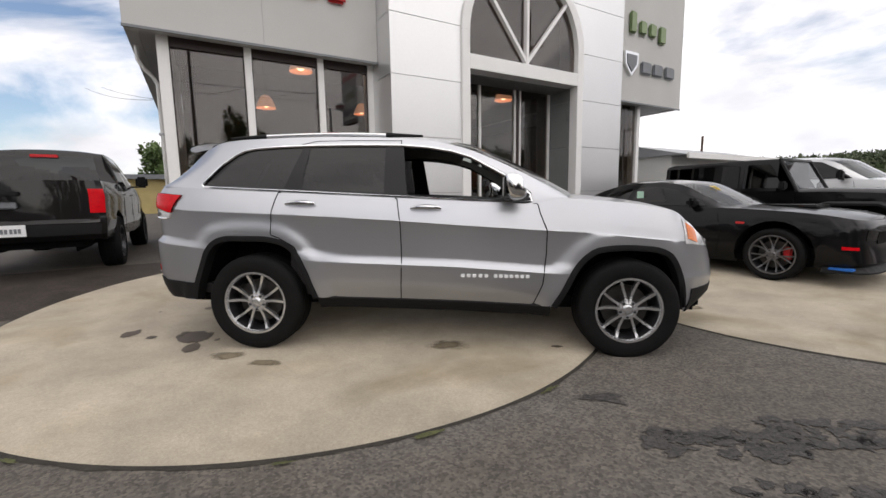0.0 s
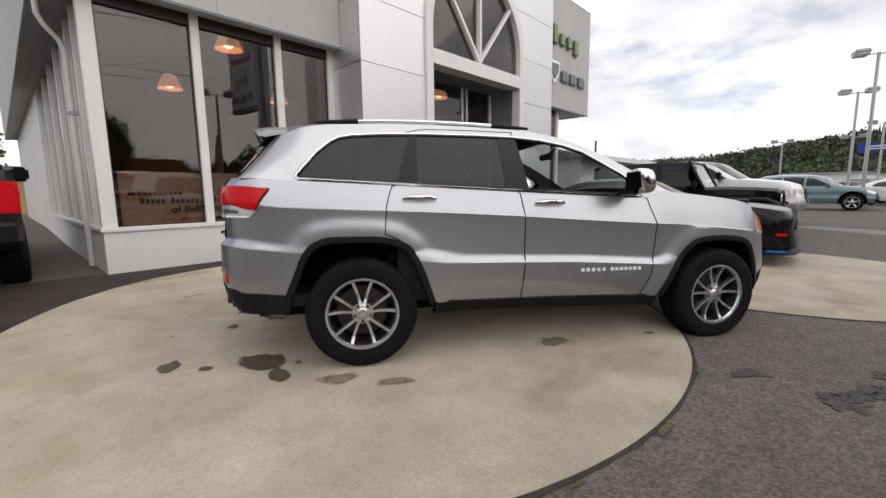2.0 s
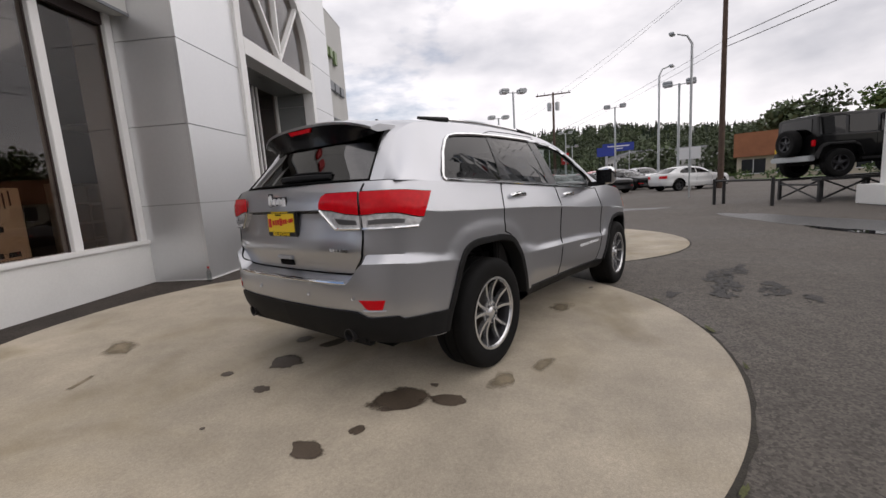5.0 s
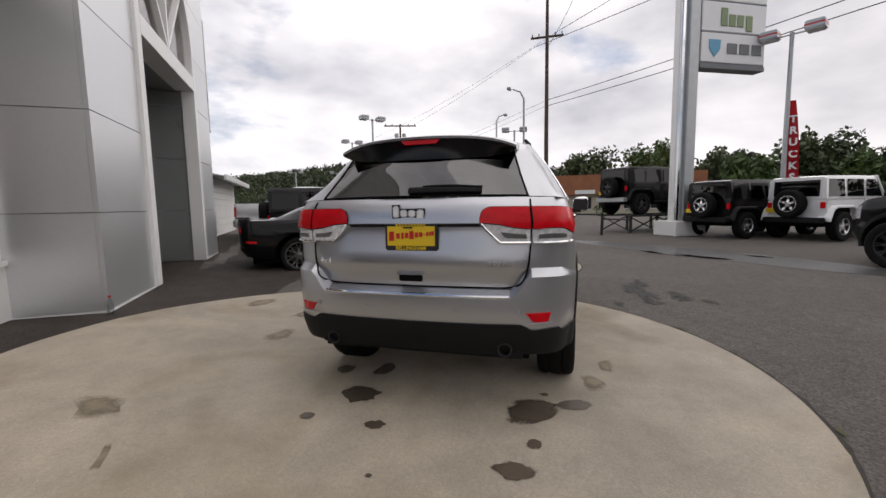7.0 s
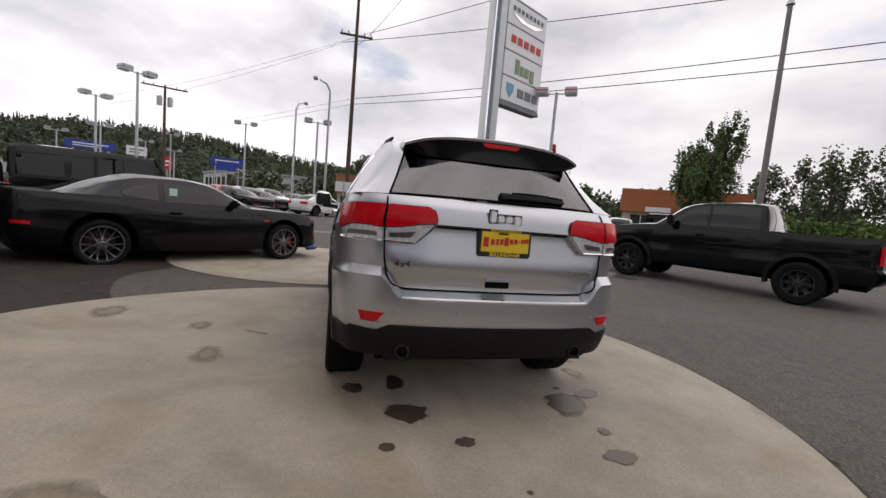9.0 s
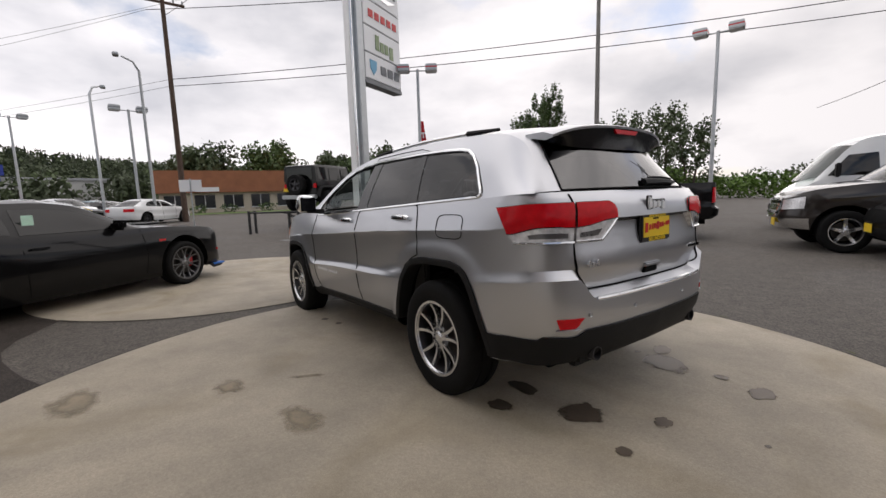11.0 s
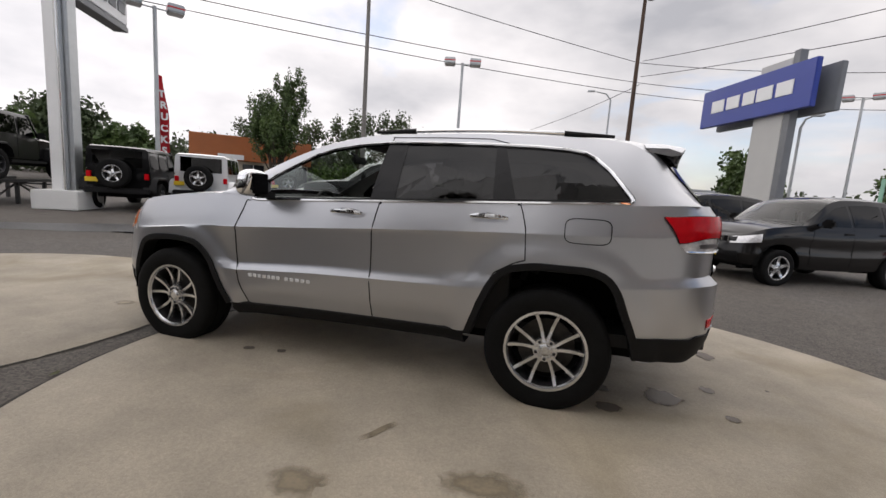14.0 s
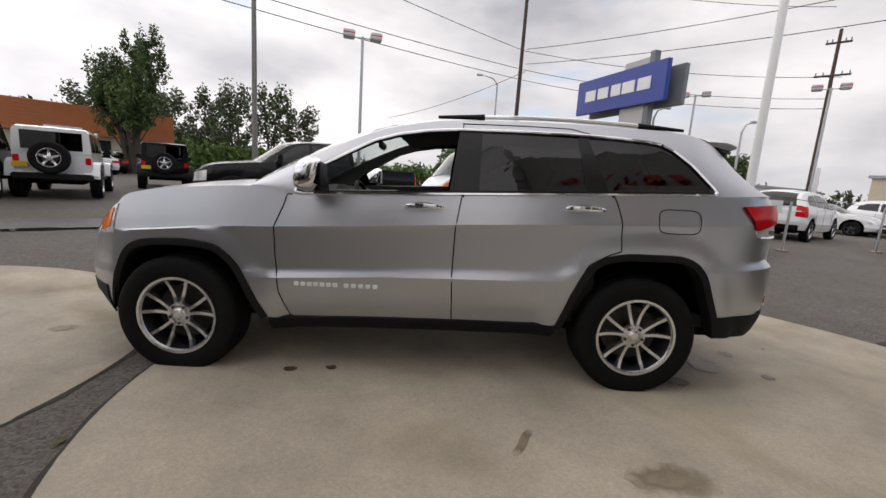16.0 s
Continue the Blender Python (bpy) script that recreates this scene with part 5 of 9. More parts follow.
        part("sail_panel", cab.pane([(0.71, 1.192), (0.70, 1.240), (0.60, 1.332), (0.55, 1.190)], sd, 0.004), GLOSS_BLACK, car)
        bm = bmesh.new()
        closed = H_DLO + H_DLO[:1]
        pts = []
        for a, b in zip(closed, closed[1:]):
            for q in range(5):
                x, z = a[0] + (b[0] - a[0]) * q / 5, a[1] + (b[1] - a[1]) * q / 5
                pts.append((x, sd * (cab.side_y(x, z) + 0.002), z))
        tube(bm, pts + pts[:1], 0.0105, 6, caps=False)
        part("window_trim", bm, CHROME, car, "bright window surround", smooth=True)
        # black door frame inside the bright trim
        bm = bmesh.new()
        tube(bm, [(x, y - sd * 0.012, 1.215 + (z - 1.215) * 0.965 + 0.008) for x, y, z in pts + pts[:1]], 0.014, 6, caps=False)
        part("window_seal", bm, GLOSS_BLACK, car, smooth=True)
        # seam over the rear door and roof rail
        bm = bmesh.new()
        tube(bm, [(x, sd * (cab.side_y(x, z) + 0.001), z) for x, z in ((-0.30, 1.622), (-0.31, 1.672))], 0.003, 5)
        tube(bm, [(x, sd * (cab.side_y(x, z) + 0.001), z) for x, z in ((-0.30, 1.668), (-0.7, 1.672), (-1.0, 1.668), (-1.12, 1.640))], 0.003, 5)
        part("roof_gap", bm, WELL, car)
        rail = [(-0.14 - 1.62 * q / 16, sd * 0.60, 1.712 + 0.026 * math.sin(math.pi * q / 16) - 0.012 * q / 16) for q in range(17)]
        rr = part("roof_rail", tubes(rail[3:14], r=0.014, seg=8), CHROME, car, "bright roof rail with black feet", smooth=True)
        part("rail_foot", tubes(rail[0:4], r=0.010, r1=0.019, seg=8), PLASTIC, rr, smooth=True)
        part("rail_foot", tubes(rail[13:17], r=0.019, r1=0.010, seg=8), PLASTIC, rr, smooth=True)
        # arches, wells, rocker
        for cx, line in zip((-AX, AX), mouths):
            part("wheel_arch", arch_moulding(hull, line, sd), PLASTIC, car, "black plastic arch moulding", smooth=True, auto=50)
            bm = bmesh.new()
            inner = inset_line(line, 0.03)
            pr = None
            for x, z in inner:
                ring = [bm.verts.new((x, y * sd, z)) for y in (0.45, 0.91)]
                if pr:
                    bm.faces.new((pr[0], pr[1], ring[1], ring[0]))
                pr = ring
            box(bm, inner[0][0], inner[-1][0], sd * 0.45 - 0.01, sd * 0.45 + 0.01, 0.36, 0.90)
            part("wheel_well", bm, WELL, car)
            wheel(car, cx, sd * 0.815, RT, 0.25, 0.246, "pairs", sd)
        bm = bmesh.new()
        pr = None
        for q in range(13):
            x = -0.94 + 1.81 * q / 12
            z = smooth_table(H_ZB, x)
            y = hull.skin(x, z + 0.004, 1).y
            ring = [bm.verts.new((x, yy * sd, zz)) for yy, zz in ((y - 0.004, z + 0.012), (y + 0.006, z - 0.004), (y - 0.008, z - 0.05), (y - 0.06, z - 0.095), (y - 0.2, z - 0.10))]
            if pr:
                for g in range(4):
                    bm.faces.new((pr[g], pr[g + 1], ring[g + 1], ring[g]))
            pr = ring
        part("rocker_panel", bm, PLASTIC, car, smooth=True)
        mirror_unit(car, 0.55, 0.955, 1.20, sd)
        head_lamp(hull, car, sd)
        tail_lamp(lamp_hull, car, sd)
        # rear reflector
        bm = bmesh.new()
        pa, pb = hull.p_of_y(0.655, False), hull.p_of_y(0.795, False)
        hull.patch(bm, pa, pb, 0.0, 1.0, sd, 0.005, 8, 3, lambda p, s, a, b: (p + (0.006 * (1 - b) * (1 - a) - 0.003 * (1 - b) * a), hull.s_p(p, 0.602 + 0.052 * s)))
        part("reflector", bm, RED_LENS, car, "red bumper reflector")
        ring = [hull.at(p, hull.s_p(p, z), sd, 0.006) for p, z in [(pa + (pb - pa) * k / 6 + 0.005 * (k == 0), 0.597) for k in range(7)]]
        part("reflector_rim", tubes(ring, r=0.005, seg=5), SILVER, car, smooth=True)
        ex = bmesh.new()
        lathe(ex, [(0.034, 0.0), (0.040, 0.0), (0.042, 0.14), (0.034, 0.14), (0.033, 0.0)], 20, Matrix.Translation((-2.405, sd * 0.54, 0.437)) @ Matrix.Rotation(radians(-90), 4, "Z"))
        part("exhaust_tip", ex, DARK_ALLOY, car, smooth=True)
    # fuel door on the left
    bm = bmesh.new()
    ring = []
    for q in range(28):
        a = 2 * math.pi * q / 28
        c, s = math.cos(a), math.sin(a)
        x, z = -1.64 + 0.128 * math.copysign(abs(c) ** 0.45, c), 1.12 + 0.072 * math.copysign(abs(s) ** 0.45, s)
        ring.append(hull.skin(x, z, 1, 0.001))
    tube(bm, ring + ring[:1], 0.003, 5, caps=False)
    part("fuel_door", bm, WELL, car, "outline of the fuel door")
    # bumpers: black lower parts, bright strip
    VAL = [(0.0, 0.588), (0.56, 0.590), (0.64, 0.586), (0.70, 0.552), (0.80, 0.560), (0.95, 0.560)]
    bm = bmesh.new()
    for sd in (1, -1):
        def under(p, s, a, b):
            y0 = hull.plan_at(p)[1]
            top = lerp_table(VAL, y0) if hull.plan_at(p)[0] < -2.25 else 0.575 - 0.045 * a
            return p, hull.s_p(p, 0.395 + (top - 0.395) * b)
        hull.patch(bm, 0.0, hull.p_of_x(-1.955), 0.0, 1.0, sd, 0.010, 40, 5, under)
    part("rear_valance", bm, PLASTIC, car, "black lower rear bumper", smooth=True)
    part("tow_cover", boxes((-2.36, -2.26, -0.66, 0.66, 0.365, 0.47), bevel=0.03), PLASTIC, car)
    part("underbody", boxes((-2.22, 2.1, -0.70, 0.70, 0.32, 0.46), bevel=0.04), WELL, car)
    part("floor_tub", boxes((-2.2, 0.95, -0.80, 0.80, 0.42, 0.50)), SEAT, car)
    bm = bmesh.new()
    for sd in (1, -1):
        tube(bm, [hull.at(hull.p_of_y(max(1e-3, 0.565 * k / 14), False), 0.335, sd, 0.002) for k in range(15)], 0.0125, 8)
    part("bumper_strip", bm, CHROME, car, "bright strip on the rear bumper", smooth=True)
    bm = bmesh.new()
    for sd in (1, -1):
        hull.patch(bm, hull.p_of_x(1.93), 1.0, 0.0, 0.22, sd, 0.008, 16, 3)
    part("front_valance", bm, PLASTIC, car, smooth=True)
    bm = bmesh.new()
    for sd in (1, -1):
        hull.patch(bm, hull.p_of_y(0.55, True), 1.0, 0.62, 0.84, sd, 0.006, 12, 3)
    part("grille", bm, GLOSS_BLACK, car, smooth=True)
    for i in range(7):
        y = -0.39 + 0.13 * i
        a = hull.at(hull.p_of_y(abs(y) + 1e-4, True), 0.73, 1 if y >= 0 else -1, 0.012)
        part("grille_slot", boxes((a.x - 0.01, a.x + 0.008, a.y - 0.042, a.y + 0.042, a.z - 0.06, a.z + 0.06), bevel=0.008), CHROME, car)
    build_tail(car, hull, cab)
    build_cabin(car)
    return car


def hull_top(hull, x):
    return smooth_table(hull.zt, x)


def handle(hull, door, x, z, sd):
    base = hull.skin(x, z, sd, 0.0)
    dish = bmesh.new()
    lathe(dish, [(0.0, 0.002), (0.030, 0.0015), (0.042, 0.0005)], 18, Matrix.Translation(base) @ Matrix.Rotation(0 if sd > 0 else math.pi, 4, "Z") @ Matrix.Diagonal((1.15, 1, 0.75, 1)))
    part("handle_recess", dish, SILVER, door, smooth=True)
    bm = bmesh.new()
    prev = None
    for q in range(11):
        f = q / 10
        xx = x - 0.118 + 0.236 * f
        a = hull.skin(xx, z + 0.006, sd, 0.012 + 0.026 * math.sin(math.pi * f) ** 0.6)
        h = 0.021 * (0.55 + 0.45 * math.sin(math.pi * f) ** 0.5)
        ring = [bm.verts.new(a + Vector(o)) for o in ((0, 0.009 * sd, h * 0.7), (0, 0.012 * sd, 0), (0, 0.009 * sd, -h * 0.7), (0, -0.009 * sd, -h), (0, -0.009 * sd, h))]
        if prev:
            for g in range(5):
                bm.faces.new((prev[g], prev[(g + 1) % 5], ring[(g + 1) % 5], ring[g]))
        else:
            bm.faces.new(ring)
        prev = ring
    bm.faces.new(prev[::-1])
    part("handle", bm, CHROME, door, "chrome door handle", smooth=True)


def mirror_unit(car, x, y, z, sd):
    bm = bmesh.new()
    bmesh.ops.create_uvsphere(bm, u_segments=24, v_segments=16, radius=1.0)
    for v in bm.verts:
        c = v.co
        q = [math.copysign(abs(k) ** 0.62, k) for k in c]
        sx = 0.090 if q[0] > 0 else 0.056
        v.co = Vector((x + q[0] * sx - 0.02 * q[2], sd * (y + 0.115) + q[1] * 0.092, z + 0.098 + q[2] * 0.090 + 0.01 * q[1] * sd))
    ob = part("mirror", bm, CHROME, car, "chrome door mirror with black foot", smooth=True)
    part("mirror_glass", boxes((x - 0.066, x - 0.052, sd * (y + 0.115) - 0.075, sd * (y + 0.115) + 0.075, z + 0.03, z + 0.165), bevel=0.005), GLOSS_BLACK, ob)
    bm = bmesh.new()
    prev = None
    for q in range(6):
        f = q / 5
        yy = sd * (y - 0.05 + 0.17 * f)
        ring = [bm.verts.new((x + a * 0.05, yy, z + 0.02 + b * 0.022 + 0.012 * f)) for a, b in ((-1, -1), (1, -1), (1, 1), (-1, 1))]
        if prev:
            for g in range(4):
                bm.faces.new((prev[g], prev[(g + 1) % 4], ring[(g + 1) % 4], ring[g]))
        prev = ring
    part("mirror_foot", bm, PLASTIC, ob)


def head_lamp(hull, car, sd):
    bm = bmesh.new()
    pa, pb = hull.p_of_x(1.86), hull.p_of_y(0.56, True)
    hull.patch(bm, pa, pb, 0.77, 0.95, sd, 0.006, 12, 4, lambda p, s, a, b: (p, s - 0.06 * (1 - a) * (b < 0.5)))
    lamp = part("headlight", bm, CLEAR_LENS, car, smooth=True)
    bm = bmesh.new()
    hull.patch(bm, pa + (pb - pa) * 0.05, pa + (pb - pa) * 0.26, 0.78, 0.92, sd, 0.011, 6, 4, lambda p, s, a, b: (p, s - 0.02 * a))
    part("side_marker", bm, AMBER_LENS, lamp, "amber corner lens", smooth=True)


def tail_lamp(hull, car, sd):
    """Two halves, parted by the tailgate gap: red above, clear below, in a bright rim."""
    split = hull.p_of_y(0.683, False)
    p_y = lambda y: hull.p_of_y(y, False)
    low = [(0.40, 1.158), (0.50, 1.150), (0.60, 1.130), (0.683, 1.122), (0.95, 1.128)]
    for half in ("gate", "wing"):
        if half == "gate":
            red_p = lambda a, b: p_y(0.405 + 0.030 * b ** 2 + 0.025 * max(0, b - 0.8) * 5) * (1 - a) + (split - 0.0012) * a
            clear_p = lambda a, b: p_y(0.515 - 0.105 * b) * (1 - a) + (split - 0.0012) * a
        else:
            end = hull.p_of_x(-2.035)
            tip = hull.p_of_x(-2.120)
            red_p = lambda a, b: (split + 0.0012) * (1 - a) + (tip + (end - tip) * b ** 1.3) * a
            clear_p = lambda a, b: (split + 0.0012) * (1 - a) + (hull.p_of_x(-2.16) + (tip - hull.p_of_x(-2.16)) * b) * a
        def mid_z(p):
            y = hull.plan_at(p)[1]
            return lerp_table(low, y) if y < 0.75 else 1.128 - 0.035 * ss(-2.30, -2.12, hull.plan_at(p)[0])
        def red(p, s, a, b):
            q = red_p(a, b)
            top = 1.238 - 0.012 * ss(-2.25, -2.05, hull.plan_at(q)[0])
            return q, hull.s_p(q, mid_z(q) + (top - mid_z(q)) * b)
        def clear(p, s, a, b):
            q = clear_p(a, b)
            return q, hull.s_p(q, 1.046 + (mid_z(q) - 0.006 - 1.046) * b)
        bm = bmesh.new()
        hull.patch(bm, 0, 1, 0, 1, sd, 0.016, 18, 6, red, deep=0.06)
        lamp = part("tail_light", bm, RED_LENS, car, "glossy red tail light with clear lower lens", smooth=True)
        ring = [hull.at(*red(0, 0, a, b), sd, 0.010) for a, b in [(k / 10, 1) for k in range(11)] + [(1, 1 - k / 5) for k in range(1, 6)] + [(1 - k / 10, 0) for k in range(1, 11)] + [(0, k / 5) for k in range(1, 5)]]
        part("lamp_seal", tubes(ring + ring[:1], r=0.005, seg=5), GLOSS_BLACK, lamp, smooth=True)
        bm = bmesh.new()
        hull.patch(bm, 0, 1, 0, 1, sd, 0.010, 16, 4, clear, deep=0.06)
        lens = part("reverse_lens", bm, CLEAR_LENS, lamp, "clear lower lens", smooth=True)
        bulb = bmesh.new()
        hull.patch(bulb, 0, 1, 0, 1, sd, 0.0125, 10, 2, lambda p, s, a, b: clear(p, s, (0.30 if half == "gate" else 0.10) + 0.60 * a, 0.30 + 0.34 * b), deep=0.0)
        part("reflector_bowl", bulb, GREY_ALLOY, lamp, smooth=True)
        trim = [hull.at(*clear(0, 0, a, b), sd, 0.013) for a, b in ([(0, 1 - k / 4) for k in range(4)] if half == "gate" else []) + [(k / 10, 0) for k in range(11)]]
        part("lens_trim", tubes(trim, r=0.007, seg=6), CHROME, lamp, smooth=True)


def build_tail(car, hull, cab):
    skin = lambda y, z, out=0.0: hull.at(hull.p_of_y(max(1e-3, abs(y)), False), hull.s_p(hull.p_of_y(max(1e-3, abs(y)), False), z), 1 if y >= 0 else -1, out)
    # gap round the tailgate: down beside the lamps, round the corner and along the shelf
    line = [(0.690, 1.285), (0.683, 1.15), (0.680, 1.00), (0.672, 0.915), (0.650, 0.845), (0.610, 0.800), (0.550, 0.785), (0.30, 0.783), (0.0, 0.783)]
    fine = smooth_line(line, 60)
    for sd in (1, -1):
        part("tailgate_gap", tubes([skin(sd * max(y, 2e-3), z, 0.001) for y, z in fine], r=0.0055, seg=5), WELL, car, "dark gap round the tailgate", smooth=True)
    bm = bmesh.new()
    for sd in (1, -1):
        hull.patch(bm, 0.0, hull.p_of_y(0.405, False), 0.722, 0.752, sd, 0.004, 12, 2)
    part("gate_strip", bm, GLOSS_BLACK, car, smooth=True)
    # spoiler: a deep visor, silver on top and black beneath
    sp = bmesh.new()
    rows = []
    HALF = 0.575
    for i in range(41):
        q = -1 + 2 * i / 40
        y = HALF * q
        end = abs(q) ** 5
        top = 1.700 - 0.030 * q * q - 0.035 * end
        back = -2.240 + 0.050 * q * q + 0.04 * end
        low = 1.542 + 0.004 * q * q + 0.045 * end
        gx = -2.232 + 0.135 * q * q
        sect = [(-1.95, top + 0.006), (-2.08, top + 0.004), (back + 0.03, top - 0.010), (back, top - 0.020), (back + 0.003, top - 0.034), (back + 0.02, (top - 0.034) * 0.55 + low * 0.45), (gx, low), (-2.00, low + 0.02), (-1.95, top - 0.05)]
        rows.append([sp.verts.new((x, y, z)) for x, z in sect])
    for a, b in zip(rows, rows[1:]):
        for k in range(9):
            fc = sp.faces.new((a[k], a[(k + 1) % 9], b[(k + 1) % 9], b[k]))
            fc.material_index = 0 if k < 4 else 1
    sp.faces.new(rows[0]), sp.faces.new(rows[-1][::-1])
    spo = part("spoiler", sp, [SILVER, GLOSS_BLACK], car, "silver roof spoiler, gloss black beneath", smooth=True, auto=40)
    bl = bmesh.new()
    prism(bl, [(-0.125, 0.012), (0.125, 0.012), (0.10, -0.012), (-0.10, -0.012)], 0.02, Matrix.Translation((-2.240, 0.0, 1.646)) @ Matrix.Rotation(radians(-90), 4, "Z"))
    part("brake_light", bl, RED_LENS, spo, "red high brake light")
    ant = bmesh.new()
    lathe(ant, [(0.0, 0.05), (0.012, 0.045), (0.03, 0.0)], 12, Matrix.Translation((-1.55, 0.0, 1.752)) @ Matrix.Rotation(radians(90), 4, "X"))
    part("roof_aerial", ant, PLASTIC, car, smooth=True)
    # wiper: pivot under the glass, arm lying to one side
    wz = lambda y, z: cab_glass(cab, y, z)
    body = bmesh.new()
    rows = []
    for k in range(13):
        f = k / 12
        y = 0.03 - 0.43 * f
        x, z = wz(y, 1.340 + 0.004 * math.sin(math.pi * f)), 1.340 + 0.004 * math.sin(math.pi * f)
        h, d = 0.026 * (1 - 0.35 * f), 0.030 * (1 - 0.3 * f)
        rows.append([body.verts.new(q) for q in ((x + 0.005, y, z + h), (x - d * 0.8, y, z + h * 0.6), (x - d, y, z - h * 0.3), (x + 0.005, y, z - h))])
    for a, b in zip(rows, rows[1:]):
        for g in range(4):
            body.faces.new((a[g], a[(g + 1) % 4], b[(g + 1) % 4], b[g]))
    body.faces.new(rows[0]), body.faces.new(rows[-1][::-1])
    wpr = part("rear_wiper", body, PLASTIC, car, smooth=True)
    part("wiper_blade", tubes([(wz(y, 1.362) - 0.012, y, 1.362 + 0.010 * math.sin((y + 0.4) * 7)) for y in np.linspace(-0.05, -0.40, 8)], r=0.007, seg=6), PLASTIC, wpr)
    # plate
    pm = Matrix.Translation((-2.422, 0, 1.080))
    frame_ob = part("number_plate", boxes((-0.010, 0.012, -0.163, 0.163, -0.084, 0.084), bevel=0.008, m=pm), INK, car, "yellow dealer plate in a black frame")
    part("plate_face", boxes((-0.0135, -0.009, -0.145, 0.145, -0.055, 0.058), m=pm), YELLOW, frame_ob)
    face = pm @ Matrix.Translation((-0.0155, 0, 0)) @ Matrix.Rotation(radians(-90), 4, "Z") @ Matrix.Rotation(radians(90), 4, "X")
    words("plate_town", "BELLINGHAM", 0.031, face @ Matrix.Translation((0, -0.069, 0)), YELLOW, frame_ob, 0.001, bold=0.0006)
    for k, (y, w, h) in enumerate(((-0.118, 0.030, 0.055), (-0.078, 0.022, 0.030), (-0.050, 0.014, 0.036), (-0.024, 0.022, 0.030), (0.006, 0.026, 0.046), (0.036, 0.020, 0.028), (0.062, 0.020, 0.028), (0.083, 0.007, 0.008), (0.102, 0.014, 0.024), (0.119, 0.012, 0.024), (0.134, 0.014, 0.024))):
        part("plate_mark", boxes((y - w / 2, y + w / 2, -h / 2 + 0.0018 * k, h / 2 + 0.0018 * k, -0.0015, 0.0015), bevel=0.001, m=face), RED_INK, frame_ob, "red script mark as a plain bar")
    part("plate_web", boxes(*[(y - 0.006, y + 0.006, 0.061, 0.077, -0.001, 0.001) for y in np.linspace(-0.085, 0.085, 10)], m=face), YELLOW, frame_ob)
    # marks on the gate: plain chrome blocks, 4x4
    mark = Matrix.Translation((skin(0, 1.217).x - 0.003, 0.016, 1.217)) @ Matrix.Rotation(radians(-90), 4, "Z") @ Matrix.Rotation(radians(90), 4, "X")
    for y, w, h, dz in ((-0.072, 0.042, 0.072, 0.004), (-0.024, 0.046, 0.046, -0.006), (0.026, 0.046, 0.046, -0.006), (0.076, 0.046, 0.060, -0.012)):
        part("mark_edge", boxes((y - w / 2 - 0.006, y + w / 2 + 0.006, dz - h / 2 - 0.006, dz + h / 2 + 0.006, -0.004, 0.004), bevel=0.003, m=mark), INK, car)
        part("maker_mark", boxes((y - w / 2, y + w / 2, dz - h / 2, dz + h / 2, -0.004, 0.012), bevel=0.010, m=mark), BADGE, car)
    words("drive_badge", "4x4", 0.052, Matrix.Translation((skin(0.57, 0.925).x - 0.006, 0.575, 0.925)) @ Matrix.Rotation(radians(-99), 4, "Z") @ Matrix.Rotation(radians(90), 4, "X"), CHROME, car, 0.004, space=1.15)
    tx = skin(-0.52, 0.925).x
    part("trim_badge", boxes(*[(tx - 0.010, tx + 0.004, y - 0.010, y + 0.010, 0.916, 0.934) for y in (-0.455, -0.483, -0.511, -0.539, -0.567, -0.590)]), CHROME, car)
    # gate handle: lip over a dark pocket
    gx = skin(0.02, 0.83).x
    gh = part("gate_handle", boxes((gx - 0.030, gx, -0.070, 0.100, 0.852, 0.874), bevel=0.008), SILVER, car)
    part("handle_slot", boxes((gx - 0.012, gx + 0.02, -0.058, 0.088, 0.812, 0.852), bevel=0.006), WELL, gh)
    part("camera_pod", boxes((skin(0, 1.14).x - 0.03, skin(0, 1.14).x + 0.02, -0.02, 0.055, 1.118, 1.142), bevel=0.008), PLASTIC, car)
    for y in (-0.27, 0.27, -0.62, 0.62):
        sdd = 1 if y > 0 else -1
        a = hull.at(hull.p_of_y(abs(y), False), hull.s_p(hull.p_of_y(abs(y), False), 0.665), sdd, 0.001)
        bm = bmesh.new()
        lathe(bm, [(0.0, 0.0), (0.011, 0.0), (0.013, 0.004)], 14, Matrix.Translation(a) @ Matrix.Rotation(radians(90), 4, "Z"))
        part("park_sensor", bm, SILVER, car)


def cab_glass(cab, y, z):
    """How far back the rear glass lies at a height, near the middle."""
    best = min(range(cab.n + 1), key=lambda i: abs(cab.across(i, y / max(0.3, cab.line[i].y)).z - z) + (0 if i > cab.n * 0.8 else 9))
    return cab.across(best, y / cab.line[best].y).x


def seat(car, x, y, wide, back=0.62):
    bm = bmesh.new()
    box(bm, x - 0.10, x + 0.42, y - wide / 2, y + wide / 2, 0.62, 0.80, 0.06)
    ob = part("seat", bm, SEAT, car, smooth=True)
    bm = bmesh.new()
    m = Matrix.Translation((x - 0.10, y, 0.74)) @ Matrix.Rotation(radians(-14), 4, "Y")
    box(bm, -0.10, 0.08, -wide / 2, wide / 2, 0.0, back, 0.07, m=m)
    part("seat_back", bm, SEAT, ob, smooth=True)
    n = max(1, round(wide / 0.55))
    for k in range(n):
        yy = (k - (n - 1) / 2) * wide / n
        part("headrest", boxes((-0.08, 0.04, yy - 0.13, yy + 0.13, back + 0.04, back + 0.22), bevel=0.05, m=m), SEAT, ob, smooth=True)


